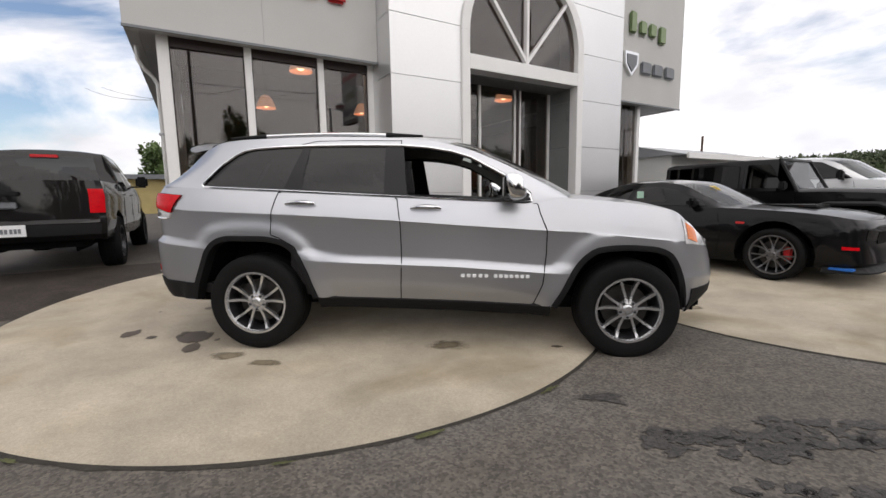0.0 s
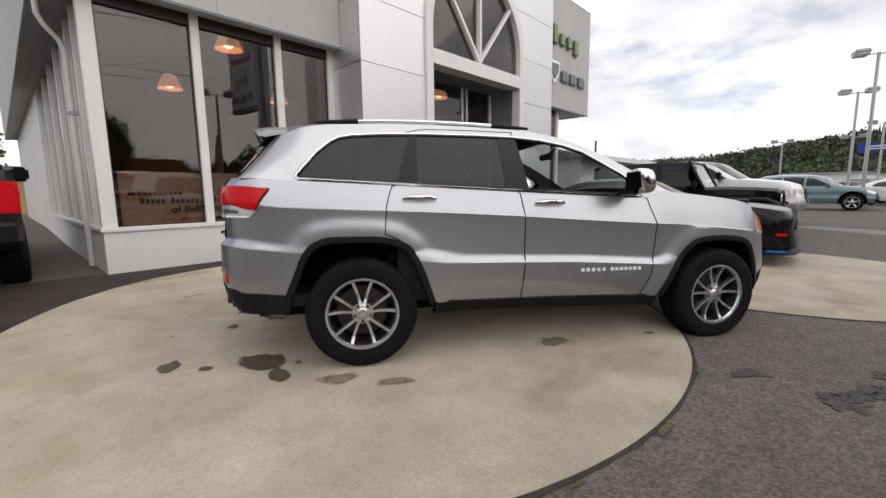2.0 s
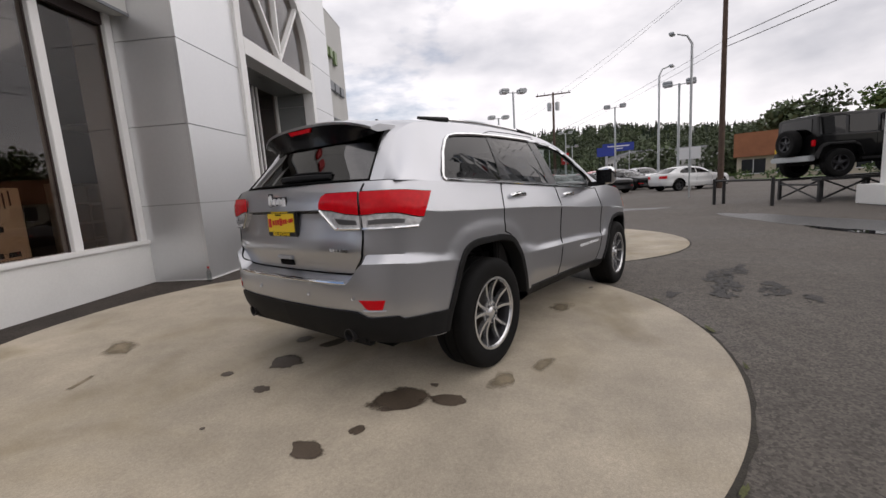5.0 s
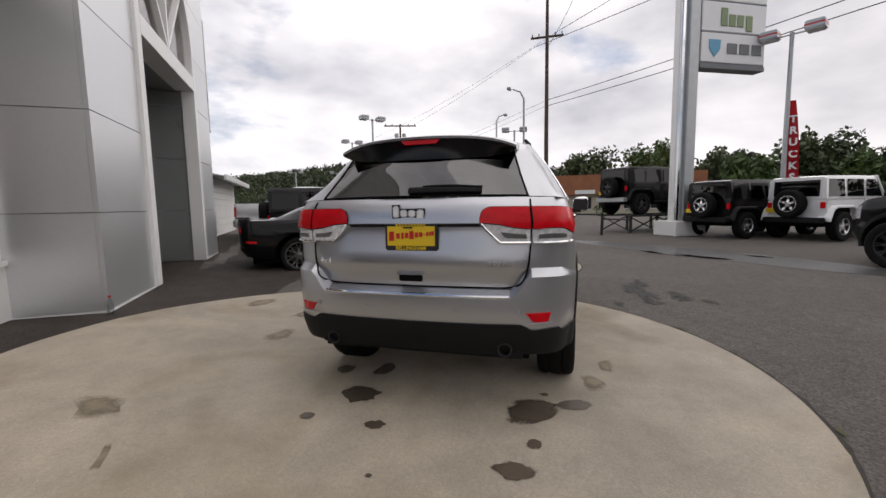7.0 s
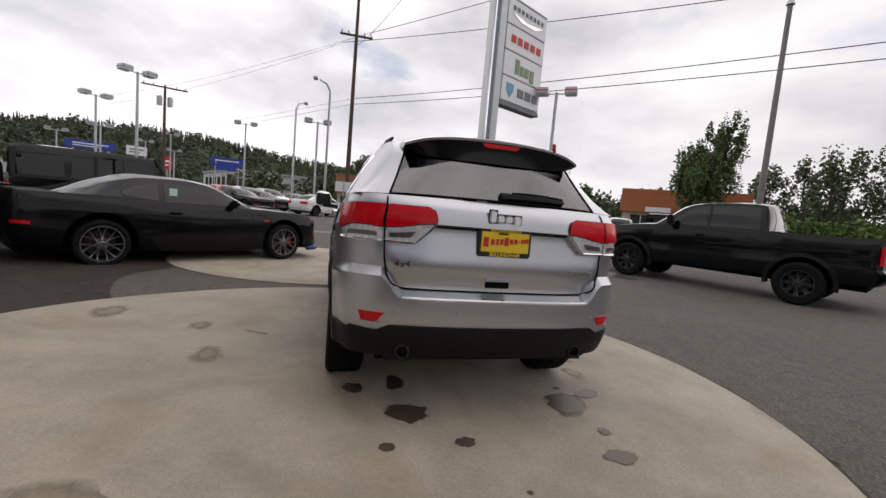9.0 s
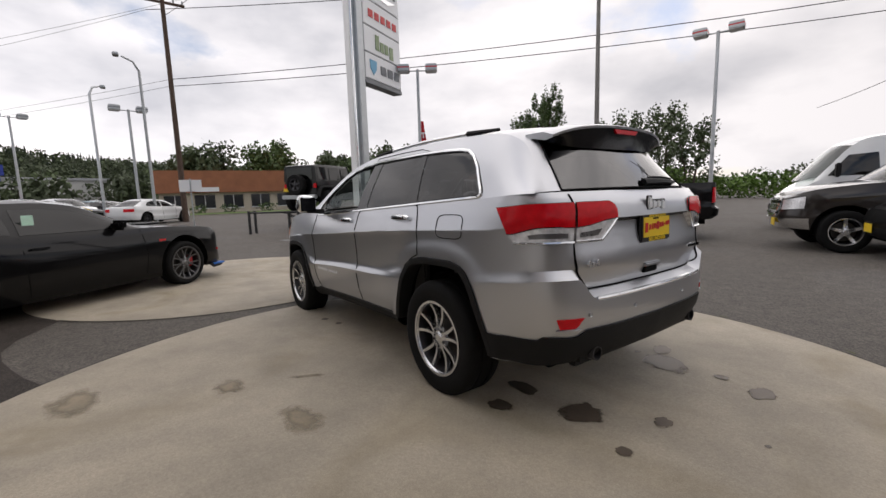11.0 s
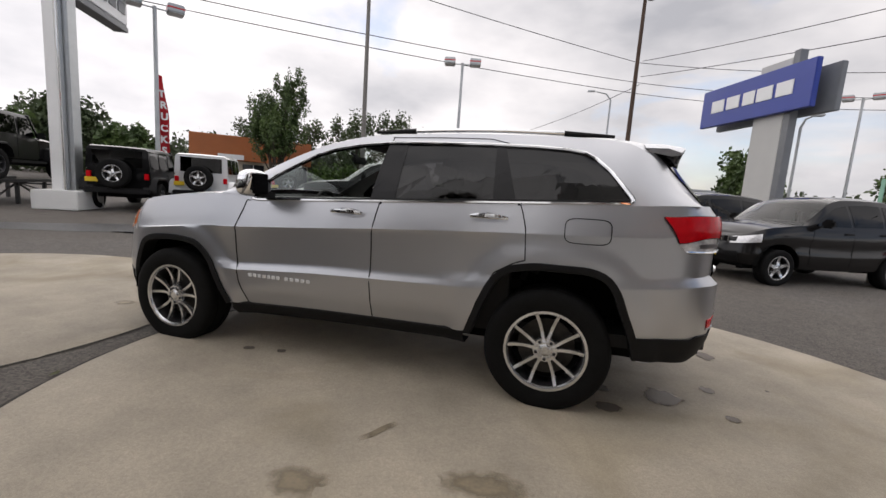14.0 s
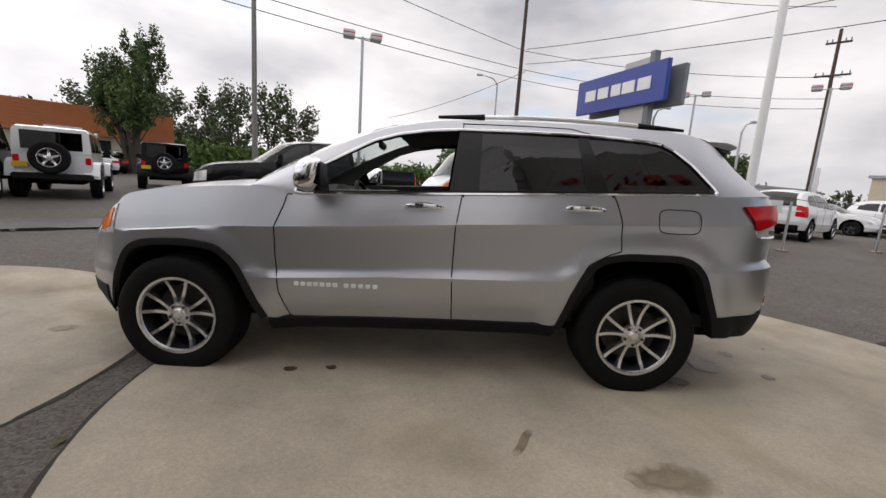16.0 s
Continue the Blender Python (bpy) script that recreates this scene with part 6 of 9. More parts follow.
def build_cabin(car):
    for y in (0.37, -0.37):
        seat(car, -0.30, y, 0.52)
    seat(car, -1.15, 0.0, 1.35, 0.56)
    bm = bmesh.new()
    prev = None
    for k in range(13):
        y = -0.74 + 1.48 * k / 12
        hump = 0.05 if 0.15 < y < 0.6 else 0.0
        ring = [bm.verts.new((x, y, z)) for x, z in ((0.98, 1.20), (0.75, 1.205 + hump * 0.4), (0.55, 1.185 + hump), (0.45, 1.10), (0.50, 0.85), (0.60, 0.6), (1.0, 0.6))]
        if prev:
            for g in range(6):
                bm.faces.new((prev[g], prev[g + 1], ring[g + 1], ring[g]))
        prev = ring
    part("dashboard", bm, SEAT, car, smooth=True)
    m = Matrix.Translation((0.36, 0.37, 1.09)) @ Matrix.Rotation(radians(-66), 4, "Y")
    bm = bmesh.new()
    tube(bm, [(0.185 * math.cos(2 * math.pi * k / 32), 0.185 * math.sin(2 * math.pi * k / 32), 0) for k in range(33)], 0.016, 8, caps=False)
    box(bm, -0.05, 0.05, -0.06, 0.06, -0.03, 0.02, 0.015)
    for a in (0, 120, 240):
        box(bm, 0.04, 0.18, -0.016, 0.016, -0.012, 0.008, m=Matrix.Rotation(radians(a + 180), 4, "Z"))
    bmesh.ops.transform(bm, matrix=m, verts=bm.verts[:])
    part("steering_wheel", bm, SEAT, car, smooth=True)
    part("inside_mirror", boxes((0.30, 0.33, -0.12, 0.12, 1.52, 1.58), bevel=0.012), PLASTIC, car)
    part("mirror_stalk", tubes([(0.33, 0, 1.57), (0.40, 0, 1.62)], r=0.012), PLASTIC, car)
    for sd in (1, -1):
        bm = bmesh.new()
        box(bm, -1.2, 0.80, sd * 0.80 - 0.025, sd * 0.80 + 0.025, 0.5, 1.215, 0.012)
        part("door_lining", bm, SEAT, car)


build_hero()

# ---- the other vehicles ----
def plan_of(xr, xf, w, cr, cf, taper_r=0.0, taper_f=0.0):
    """Plan outline from rear to front middle, with corner sizes and a taper at each end."""
    return [(xr, 0.0), (xr + 0.01, (w - taper_r) * 0.55), (xr + 0.25 * cr, (w - taper_r) * 0.86), (xr + 0.75 * cr, w - taper_r * 0.6), (xr + 1.6 * cr, w - taper_r * 0.25), ((xr * 2 + xf) / 3, w), ((xr + xf * 2) / 3, w), (xf - 1.7 * cf, w - taper_f * 0.2), (xf - 0.8 * cf, w - taper_f * 0.6), (xf - 0.28 * cf, (w - taper_f) * 0.86), (xf - 0.03, (w - taper_f) * 0.5), (xf, 0.0)]


PROF = [(0.0, -0.05), (0.10, -0.02), (0.30, 0.0), (0.36, 0.0), (0.40, -0.012), (0.60, -0.008), (0.74, 0.0), (0.80, -0.008), (0.92, -0.03), (1.0, -0.055)]
FLAT = [(0.0, -0.02), (0.15, 0.0), (0.5, 0.0), (0.85, 0.0), (1.0, -0.02)]


def rough_car(name, label, category, m, body, spec, group=""):
    """A vehicle from a table of its lines: lower body, cab, panes, wheels, lamps."""
    car = thing(name, label, category, m, group)
    hull = Hull(spec["plan"], spec["zb"], spec["zt"], spec.get("prof", PROF), spec["rear"], spec["front"], spec["ends"], n=64)
    shell = hull.shell()
    r, hub_r = spec["tyre"], spec["tyre"]
    for cx in spec["axles"]:
        bmesh.ops.delete(shell, geom=cut(shell, arc(cx, hub_r, r + 0.10, -30, 210, 16), 0.45), context="FACES")
    pieces("body", shell, body, car)
    part("hood", hull.lid(spec["cowl"], 9, spec.get("crown", 0.04)), body, car, smooth=True, auto=30)
    if "deck" in spec:
        part("deck", hull.lid(-9, spec["deck"], 0.02, drop=spec.get("deck_drop", 0.0)), spec.get("deck_mat", body), car, smooth=True, auto=30)
    x0, x1 = spec["axles"]
    part("underbody", boxes((spec["plan"][0][0] + 0.25, spec["plan"][-1][0] - 0.25, -hull.wide * 0.72, hull.wide * 0.72, spec["floor"], spec["floor"] + 0.25)), WELL, car)
    cab = Cab(hull, spec["edge"], spec["mid"], n=48, bulge=spec.get("bulge", 0.02), belt=spec.get("belt"))
    t1, t2 = spec["split"]
    part("cab_side", cab.sides(m=5), body, car, smooth=True, auto=40)
    part("roof", cab.top(t1, t2), spec.get("roof_mat", body), car, smooth=True, auto=40)
    part("windshield", cab.top(0.0, t1), CLEAR, car, smooth=True)
    part("rear_window", cab.top(t2, 1.0, q1=0.84), spec.get("back_mat", PRIVACY), car, smooth=True)
    for sd in (1, -1):
        part("rear_pillar", cab.top(t2, 1.0, m=2, q0=0.84, sides=(sd,)), body, car, smooth=True)
    e = spec["edge"]
    zb_in = min(q[2] for q in e)
    part("cabin", boxes((e[-1][0] + 0.25, e[0][0] - 0.45, -e[3][1] * 0.8, e[3][1] * 0.8, zb_in - 0.4, zb_in + 0.05), bevel=0.03), SEAT, car)
    for x in spec.get("seats", ()):
        for y in (-0.36, 0.36):
            part("seat_back", boxes((x - 0.08, x + 0.08, y - 0.24, y + 0.24, zb_in - 0.3, zb_in + 0.32), bevel=0.06), SEAT, car)
    for sd in (1, -1):
        for k, poly in enumerate(spec["panes"]):
            part("side_window", cab.pane(poly, sd, -0.006), spec.get("pane_mat", PRIVACY), car)
        for hx, hz in spec.get("handles", ()):
            a = hull.skin(hx, hz, sd, 0.02)
            part("door_handle", boxes((a.x - 0.10, a.x + 0.10, a.y - 0.012, a.y + 0.012, a.z - 0.014, a.z + 0.014), bevel=0.008), spec.get("handle_mat", body), car)
        for poly in spec.get("doors", ()):
            bm = bmesh.new()
            tube(bm, [hull.skin(a[0] + (b[0] - a[0]) * k / 4, a[1] + (b[1] - a[1]) * k / 4, sd, 0.0005) for a, b in zip(poly, poly[1:]) for k in range(5 if b is poly[-1] else 4)], 0.005, 4)
            part("door_gap", bm, WELL, car)
        for cx in (x0, x1):
            part("wheel_well", well(cx, hub_r, r + 0.11, hull.wide * 0.5, hull.wide * 0.96, sd), WELL, car)
            if spec.get("flare"):
                part("wheel_arch", flare(hull, cx, hub_r, r + 0.09, r + 0.09 + spec["flare"][0], sd, -8, 188, out=spec["flare"][1], n=24), spec["flare"][2], car, smooth=True)
            wheel(car, cx, sd * (hull.wide - spec.get("inset", 0.13)), r, spec.get("tyre_w", 0.24), spec["rim"], spec.get("style", "five"), sd, spec.get("rim_mat", ALLOY), detail=spec.get("near", False))
        if "mirror" in spec:
            mx, my, mz = spec["mirror"]
            bm = bmesh.new()
            box(bm, mx - 0.06, mx + 0.06, sd * my - 0.11, sd * my + 0.11, mz, mz + spec.get("mirror_h", 0.16), 0.04)
            mo = part("mirror", bm, spec.get("mirror_mat", body), car, smooth=True)
            part("mirror_foot", boxes((mx - 0.03, mx + 0.03, sd * (my - 0.16) - 0.08, sd * (my - 0.16) + 0.08, mz, mz + 0.03)), PLASTIC, mo)
        for nm, where, a0, a1, s0, s1, mt in spec["lamps"]:
            bm = bmesh.new()
            if where == "front":
                pa, pb = hull.p_of_x(a0), hull.p_of_y(a1, True)
            elif where == "rear":
                pa, pb = hull.p_of_y(a1, False), hull.p_of_x(a0)
            else:
                pa, pb = hull.p_of_x(a0), hull.p_of_x(a1)
            hull.patch(bm, pa, pb, s0, s1, sd, 0.008, 8, 3)
            part(nm, bm, mt, car, smooth=True)
    for nm, where, yy, s0, s1, mt in spec.get("bands", ()):
        bm = bmesh.new()
        for sd in (1, -1):
            if where == "front":
                hull.patch(bm, hull.p_of_y(yy, True), 1.0, s0, s1, sd, 0.012, 10, 3)
            else:
                hull.patch(bm, 0.0, hull.p_of_y(yy, False), s0, s1, sd, 0.012, 10, 3)
        part(nm, bm, mt, car, smooth=True)
    if spec.get("plate_front") is not None:
        y, z = spec["plate_front"]
        a = hull.at(hull.p_of_y(abs(y) + 1e-3, True), (z - spec["zb"][-1][1]) / (spec["zt"][-1][1] - spec["zb"][-1][1]), 1 if y >= 0 else -1, 0.03)
        part("dealer_plate", boxes((a.x - 0.006, a.x + 0.006, a.y - 0.155, a.y + 0.155, a.z - 0.078, a.z + 0.078), bevel=0.004), YELLOW, car, "yellow dealer plate")
    return car, hull, cab


def pickup_spec(**kw):
    s = dict(plan=plan_of(-3.02, 2.78, 1.0, 0.16, 0.55, 0.03, 0.12), zb=[(-3.02, 0.52), (0, 0.46), (2.2, 0.42), (2.78, 0.45)],
             zt=[(-3.02, 1.36), (-1.18, 1.36), (-1.0, 1.33), (0.9, 1.30), (1.2, 1.33), (2.0, 1.26), (2.5, 1.18), (2.78, 1.10)],
             rear=[(0.0, 0.10), (0.12, -0.04), (0.30, -0.04), (0.34, 0.02), (1.0, 0.03)], front=[(0.0, -0.12), (0.2, 0.0), (0.45, 0.02), (0.6, -0.04), (0.9, -0.06), (1.0, -0.16)], ends=(-2.7, 2.1),
             axles=(-1.785, 1.785), tyre=0.41, tyre_w=0.28, rim=0.26, cowl=1.15, deck=-1.17, deck_drop=0.12, deck_mat=PLASTIC, floor=0.42, crown=0.06,
             edge=[(1.22, 0.86, 1.34), (0.85, 0.80, 1.58), (0.50, 0.755, 1.80), (0.05, 0.735, 1.885), (-0.6, 0.73, 1.905), (-1.02, 0.735, 1.88), (-1.12, 0.78, 1.62), (-1.17, 0.86, 1.37)],
             mid=[(1.42, 1.36), (1.03, 1.62), (0.64, 1.86), (0.05, 1.945), (-0.6, 1.965), (-1.04, 1.93), (-1.16, 1.64), (-1.19, 1.38)], split=(2.6 / 7, 5.0 / 7),
             panes=[[(0.95, 1.375), (0.62, 1.62), (0.32, 1.79), (0.05, 1.83), (0.02, 1.37)], [(-0.04, 1.37), (-0.02, 1.83), (-0.6, 1.845), (-0.95, 1.82), (-1.0, 1.38)]],
             handles=[(0.13, 1.17), (-0.88, 1.18)], doors=[[(1.0, 0.55), (1.05, 1.0), (0.98, 1.3)], [(0.0, 0.52), (0.0, 1.3)], [(-1.05, 0.55), (-1.06, 1.3)]],
             mirror=(0.78, 1.12, 1.34), mirror_h=0.24, mirror_mat=PLASTIC, seats=(-0.1, -0.95),
             lamps=[("headlight", "front", 2.42, 0.55, 0.56, 0.86, CLEAR_LENS), ("tail_light", "rear", -2.90, 0.82, 0.46, 0.86, RED_LENS)],
             bands=[("front_bumper", "front", 0.93, 0.02, 0.30, CHROME), ("grille", "front", 0.52, 0.36, 0.92, GLOSS_BLACK), ("rear_bumper", "rear", 0.93, 0.03, 0.28, CHROME)])
    s.update(kw)
    return s


def suv_spec(**kw):
    s = dict(plan=plan_of(-2.45, 2.38, 0.96, 0.30, 0.55, 0.06, 0.14), zb=[(-2.45, 0.42), (0, 0.32), (2.38, 0.36)],
             zt=[(-2.45, 1.20), (-1.6, 1.17), (0.6, 1.12), (0.95, 1.14), (1.6, 1.08), (2.1, 0.99), (2.38, 0.90)],
             rear=[(0.0, 0.06), (0.2, -0.02), (0.4, -0.02), (0.45, 0.03), (0.8, 0.03), (1.0, 0.10)], front=[(0.0, -0.12), (0.3, 0.0), (0.6, -0.02), (0.85, -0.07), (1.0, -0.20)], ends=(-2.0, 1.75),
             axles=(-1.50, 1.50), tyre=0.38, rim=0.25, cowl=0.92, floor=0.3,
             edge=[(0.98, 0.83, 1.15), (0.62, 0.78, 1.37), (0.25, 0.71, 1.58), (-0.2, 0.67, 1.665), (-1.0, 0.66, 1.68), (-1.75, 0.64, 1.63), (-2.1, 0.66, 1.50), (-2.32, 0.76, 1.22)],
             mid=[(1.15, 1.17), (0.77, 1.42), (0.36, 1.64), (-0.2, 1.725), (-1.0, 1.75), (-1.8, 1.70), (-2.2, 1.53), (-2.42, 1.23)], split=(2.6 / 7, 5.4 / 7),
             panes=[[(0.72, 1.155), (0.5, 1.32), (0.15, 1.50), (-0.15, 1.565), (-0.20, 1.165)], [(-0.27, 1.17), (-0.24, 1.57), (-0.7, 1.60), (-1.05, 1.595), (-1.02, 1.19)], [(-1.10, 1.20), (-1.13, 1.59), (-1.6, 1.55), (-1.85, 1.42), (-1.9, 1.25)]],
             handles=[(-0.10, 1.03), (-1.02, 1.05)], doors=[[(0.8, 0.42), (0.84, 0.8), (0.76, 1.1)], [(-0.24, 0.40), (-0.24, 1.12)], [(-0.98, 0.5), (-1.18, 0.85), (-1.14, 1.14)]],
             mirror=(0.62, 1.05, 1.13), seats=(-0.2, -1.1),
             lamps=[("headlight", "front", 1.95, 0.50, 0.66, 0.88, CLEAR_LENS), ("tail_light", "rear", -2.15, 0.45, 0.72, 0.92, RED_LENS)],
             bands=[("grille", "front", 0.46, 0.55, 0.86, GLOSS_BLACK), ("lower_grille", "front", 0.60, 0.12, 0.34, PLASTIC), ("rear_valance", "rear", 0.8, 0.0, 0.2, PLASTIC)])
    s.update(kw)
    return s


def scaled(spec, fx, fz=1.0, **kw):
    """The same kind of vehicle, longer or shorter, lower or taller."""
    out = dict(spec)
    tx = lambda q: q * fx
    out["plan"] = [(x * fx, y) for x, y in spec["plan"]]
    for k in ("zb", "zt"):
        out[k] = [(x * fx, z * fz) for x, z in spec[k]]
    out["edge"] = [(x * fx, y, z * fz) for x, y, z in spec["edge"]]
    out["mid"] = [(x * fx, z * fz) for x, z in spec["mid"]]
    out["panes"] = [[(x * fx, z * fz) for x, z in p] for p in spec["panes"]]
    out["doors"] = [[(x * fx, z * fz) for x, z in p] for p in spec["doors"]]
    out["handles"] = [(x * fx, z * fz) for x, z in spec["handles"]]
    out["axles"] = tuple(tx(q) for q in spec["axles"])
    out["ends"] = tuple(tx(q) for q in spec["ends"])
    out["cowl"] = spec["cowl"] * fx
    out["seats"] = [q * fx for q in spec["seats"]]
    mx, my, mz = spec["mirror"]
    out["mirror"] = (mx * fx, my, mz * fz)
    out["lamps"] = [(n, w, a0 * fx, a1, s0, s1, mt) for n, w, a0, a1, s0, s1, mt in spec["lamps"]]
    if "deck" in spec:
        out["deck"] = spec["deck"] * fx
    out.update(kw)
    return out


def sedan_spec(**kw):
    s = dict(plan=plan_of(-2.42, 2.38, 0.93, 0.40, 0.55, 0.08, 0.14), zb=[(-2.42, 0.34), (0, 0.24), (2.38, 0.28)],
             zt=[(-2.42, 1.02), (-1.9, 1.05), (-1.2, 1.02), (0.5, 0.97), (0.9, 0.97), (1.6, 0.91), (2.1, 0.82), (2.38, 0.72)],
             rear=[(0.0, 0.08), (0.3, -0.01), (0.6, 0.0), (0.95, 0.02), (1.0, 0.05)], front=[(0.0, -0.12), (0.3, 0.0), (0.6, -0.02), (0.85, -0.07), (1.0, -0.18)], ends=(-1.9, 1.7),
             axles=(-1.42, 1.42), tyre=0.335, rim=0.235, cowl=0.88, deck=-1.55, floor=0.2,
             edge=[(0.92, 0.80, 0.99), (0.55, 0.74, 1.18), (0.15, 0.66, 1.36), (-0.3, 0.62, 1.41), (-0.9, 0.61, 1.405), (-1.35, 0.62, 1.30), (-1.65, 0.68, 1.16), (-1.92, 0.74, 1.06)],
             mid=[(1.10, 1.0), (0.70, 1.22), (0.25, 1.40), (-0.3, 1.455), (-0.9, 1.45), (-1.42, 1.33), (-1.75, 1.18), (-2.02, 1.065)], split=(2.6 / 7, 4.6 / 7),
             panes=[[(0.62, 1.0), (0.4, 1.14), (0.1, 1.27), (-0.2, 1.33), (-0.22, 1.01)], [(-0.28, 1.01), (-0.26, 1.335), (-0.8, 1.335), (-1.15, 1.25), (-1.35, 1.10), (-1.3, 1.05)]],
             handles=[(-0.15, 0.88), (-1.1, 0.90)], doors=[[(0.75, 0.34), (0.80, 0.7), (0.70, 0.95)], [(-0.25, 0.3), (-0.25, 0.97)], [(-0.95, 0.4), (-1.12, 0.75), (-1.2, 0.99)]],
             mirror=(0.55, 0.98, 0.98), mirror_h=0.13, seats=(-0.2, -1.0),
             lamps=[("headlight", "front", 1.95, 0.48, 0.62, 0.86, CLEAR_LENS), ("tail_light", "rear", -2.2, 0.40, 0.62, 0.86, RED_LENS)],
             bands=[("grille", "front", 0.45, 0.50, 0.74, GLOSS_BLACK), ("lower_grille", "front", 0.60, 0.10, 0.34, PLASTIC)])
    s.update(kw)
    return s


def coupe_spec():
    return sedan_spec(plan=plan_of(-2.58, 2.44, 0.955, 0.28, 0.40, 0.05, 0.08), zb=[(-2.58, 0.36), (-1, 0.22), (1, 0.20), (2.44, 0.24)],
                      zt=[(-2.58, 1.06), (-1.8, 1.06), (-1.2, 1.05), (-0.6, 0.99), (0.3, 0.965), (0.85, 0.975), (1.5, 0.945), (2.1, 0.885), (2.44, 0.82)],
                      prof=[(0.0, -0.06), (0.10, -0.02), (0.35, 0.0), (0.55, 0.004), (0.70, 0.006), (0.76, -0.006), (0.90, -0.022), (1.0, -0.06)],
                      rear=[(0.0, 0.12), (0.2, 0.02), (0.5, -0.02), (0.8, 0.0), (0.95, -0.03), (1.0, 0.0)], front=[(0.0, -0.02), (0.1, 0.03), (0.3, 0.0), (0.6, -0.03), (0.85, -0.01), (1.0, -0.08)], ends=(-2.1, 1.9),
                      axles=(-1.475, 1.475), tyre=0.355, tyre_w=0.27, rim=0.265, style="mesh", rim_mat=GREY_ALLOY, cowl=0.80, deck=-1.62, inset=0.14, near=True,
                      edge=[(0.84, 0.78, 0.985), (0.45, 0.70, 1.17), (0.08, 0.62, 1.335), (-0.35, 0.59, 1.385), (-0.85, 0.59, 1.375), (-1.30, 0.62, 1.275), (-1.65, 0.68, 1.15), (-1.95, 0.74, 1.07)],
                      mid=[(1.05, 0.99), (0.62, 1.21), (0.18, 1.39), (-0.35, 1.435), (-0.85, 1.43), (-1.36, 1.31), (-1.75, 1.16), (-2.05, 1.07)],
                      panes=[[(0.60, 1.0), (0.36, 1.13), (0.02, 1.27), (-0.35, 1.315), (-0.62, 1.31), (-0.66, 1.01)], [(-0.74, 1.02), (-0.72, 1.30), (-1.02, 1.24), (-1.24, 1.13), (-1.20, 1.08)]],
                      handles=[(-0.52, 0.84)], doors=[[(0.78, 0.30), (0.82, 0.6), (0.76, 0.96)], [(-0.66, 0.30), (-0.68, 0.98)]], mirror=(0.42, 0.97, 0.98), mirror_h=0.14, handle_mat=BLACK_PAINT,
                      lamps=[("headlight", "front", 2.36, 0.40, 0.58, 0.80, GLOSS_BLACK), ("tail_light", "rear", -2.50, 0.10, 0.66, 0.84, RED_LENS), ("side_marker", "side", 2.17, 2.31, 0.38, 0.44, RED_LENS), ("side_marker", "side", -2.42, -2.24, 0.40, 0.46, RED_LENS)],
                      bands=[("grille", "front", 0.42, 0.50, 0.76, WELL), ("rear_valance", "rear", 0.8, 0.0, 0.25, PLASTIC)])


def build_coupe(m):
    car, hull, cab = rough_car("coupe", "glossy black two-door muscle coupe with dark mesh wheels", "car", m, BLACK_PAINT, coupe_spec())
    sp = bmesh.new()
    box(sp, -2.60, -2.34, -0.72, 0.72, 1.10, 1.125, 0.01)
    part("rear_spoiler", sp, BLACK_PAINT, car)
    for sd in (1, -1):
        part("brake_caliper", boxes((1.475 + 0.10, 1.475 + 0.20, sd * 0.84 - 0.03, sd * 0.84 + 0.03, 0.27, 0.46), bevel=0.02), RED_PAINT, car)
        part("fender_mark", boxes((1.02, 1.13, sd * 0.953 - 0.004, sd * 0.953 + 0.004, 0.755, 0.785)), RED_INK, car)
    bm = bmesh.new()
    for sd in (1, -1):
        prev = None
        for k in range(9):
            p = hull.p_of_x(2.0) + (1 - hull.p_of_x(2.0)) * k / 8
            a, b = hull.at(p, 0.02, sd, 0.0), hull.at(p, 0.02, sd, 0.09)
            ring = [bm.verts.new(a + Vector((0, 0, 0.01))), bm.verts.new(b + Vector((0, 0, 0.0))), bm.verts.new(b - Vector((0, 0, 0.02))), bm.verts.new(a - Vector((0, 0, 0.02)))]
            if prev:
                for g in range(4):
                    bm.faces.new((prev[g], prev[(g + 1) % 4], ring[(g + 1) % 4], ring[g]))
            prev = ring
    spl = part("front_splitter", bm, PLASTIC, car)
    part("splitter_guard", boxes((2.06, 2.30, -0.93, -0.80, 0.215, 0.245), bevel=0.01), mat("blue_film", (0.02, 0.16, 0.55), 0.4), spl)
    part("hood_scoop", boxes((1.05, 1.75, -0.32, 0.32, 0.985, 1.012), bevel=0.012), BLACK_PAINT, car)
    a = cab.side_y(-0.52, 1.13) + 0.010
    for sd in (-1,):
        part("window_sticker", boxes((-0.58, -0.46, sd * a - 0.002, sd * a + 0.002, 1.04, 1.24), m=Matrix.Identity(4)), mat("pale_green_paper", (0.45, 0.68, 0.55), 0.6), car)
    words("price_year", "17", 0.20, Matrix.Translation((0.47, -0.32, 1.275)) @ Matrix.Rotation(radians(90), 4, "Z") @ Matrix.Rotation(radians(27), 4, "X"), YELLOW, car, 0.003)
    return car


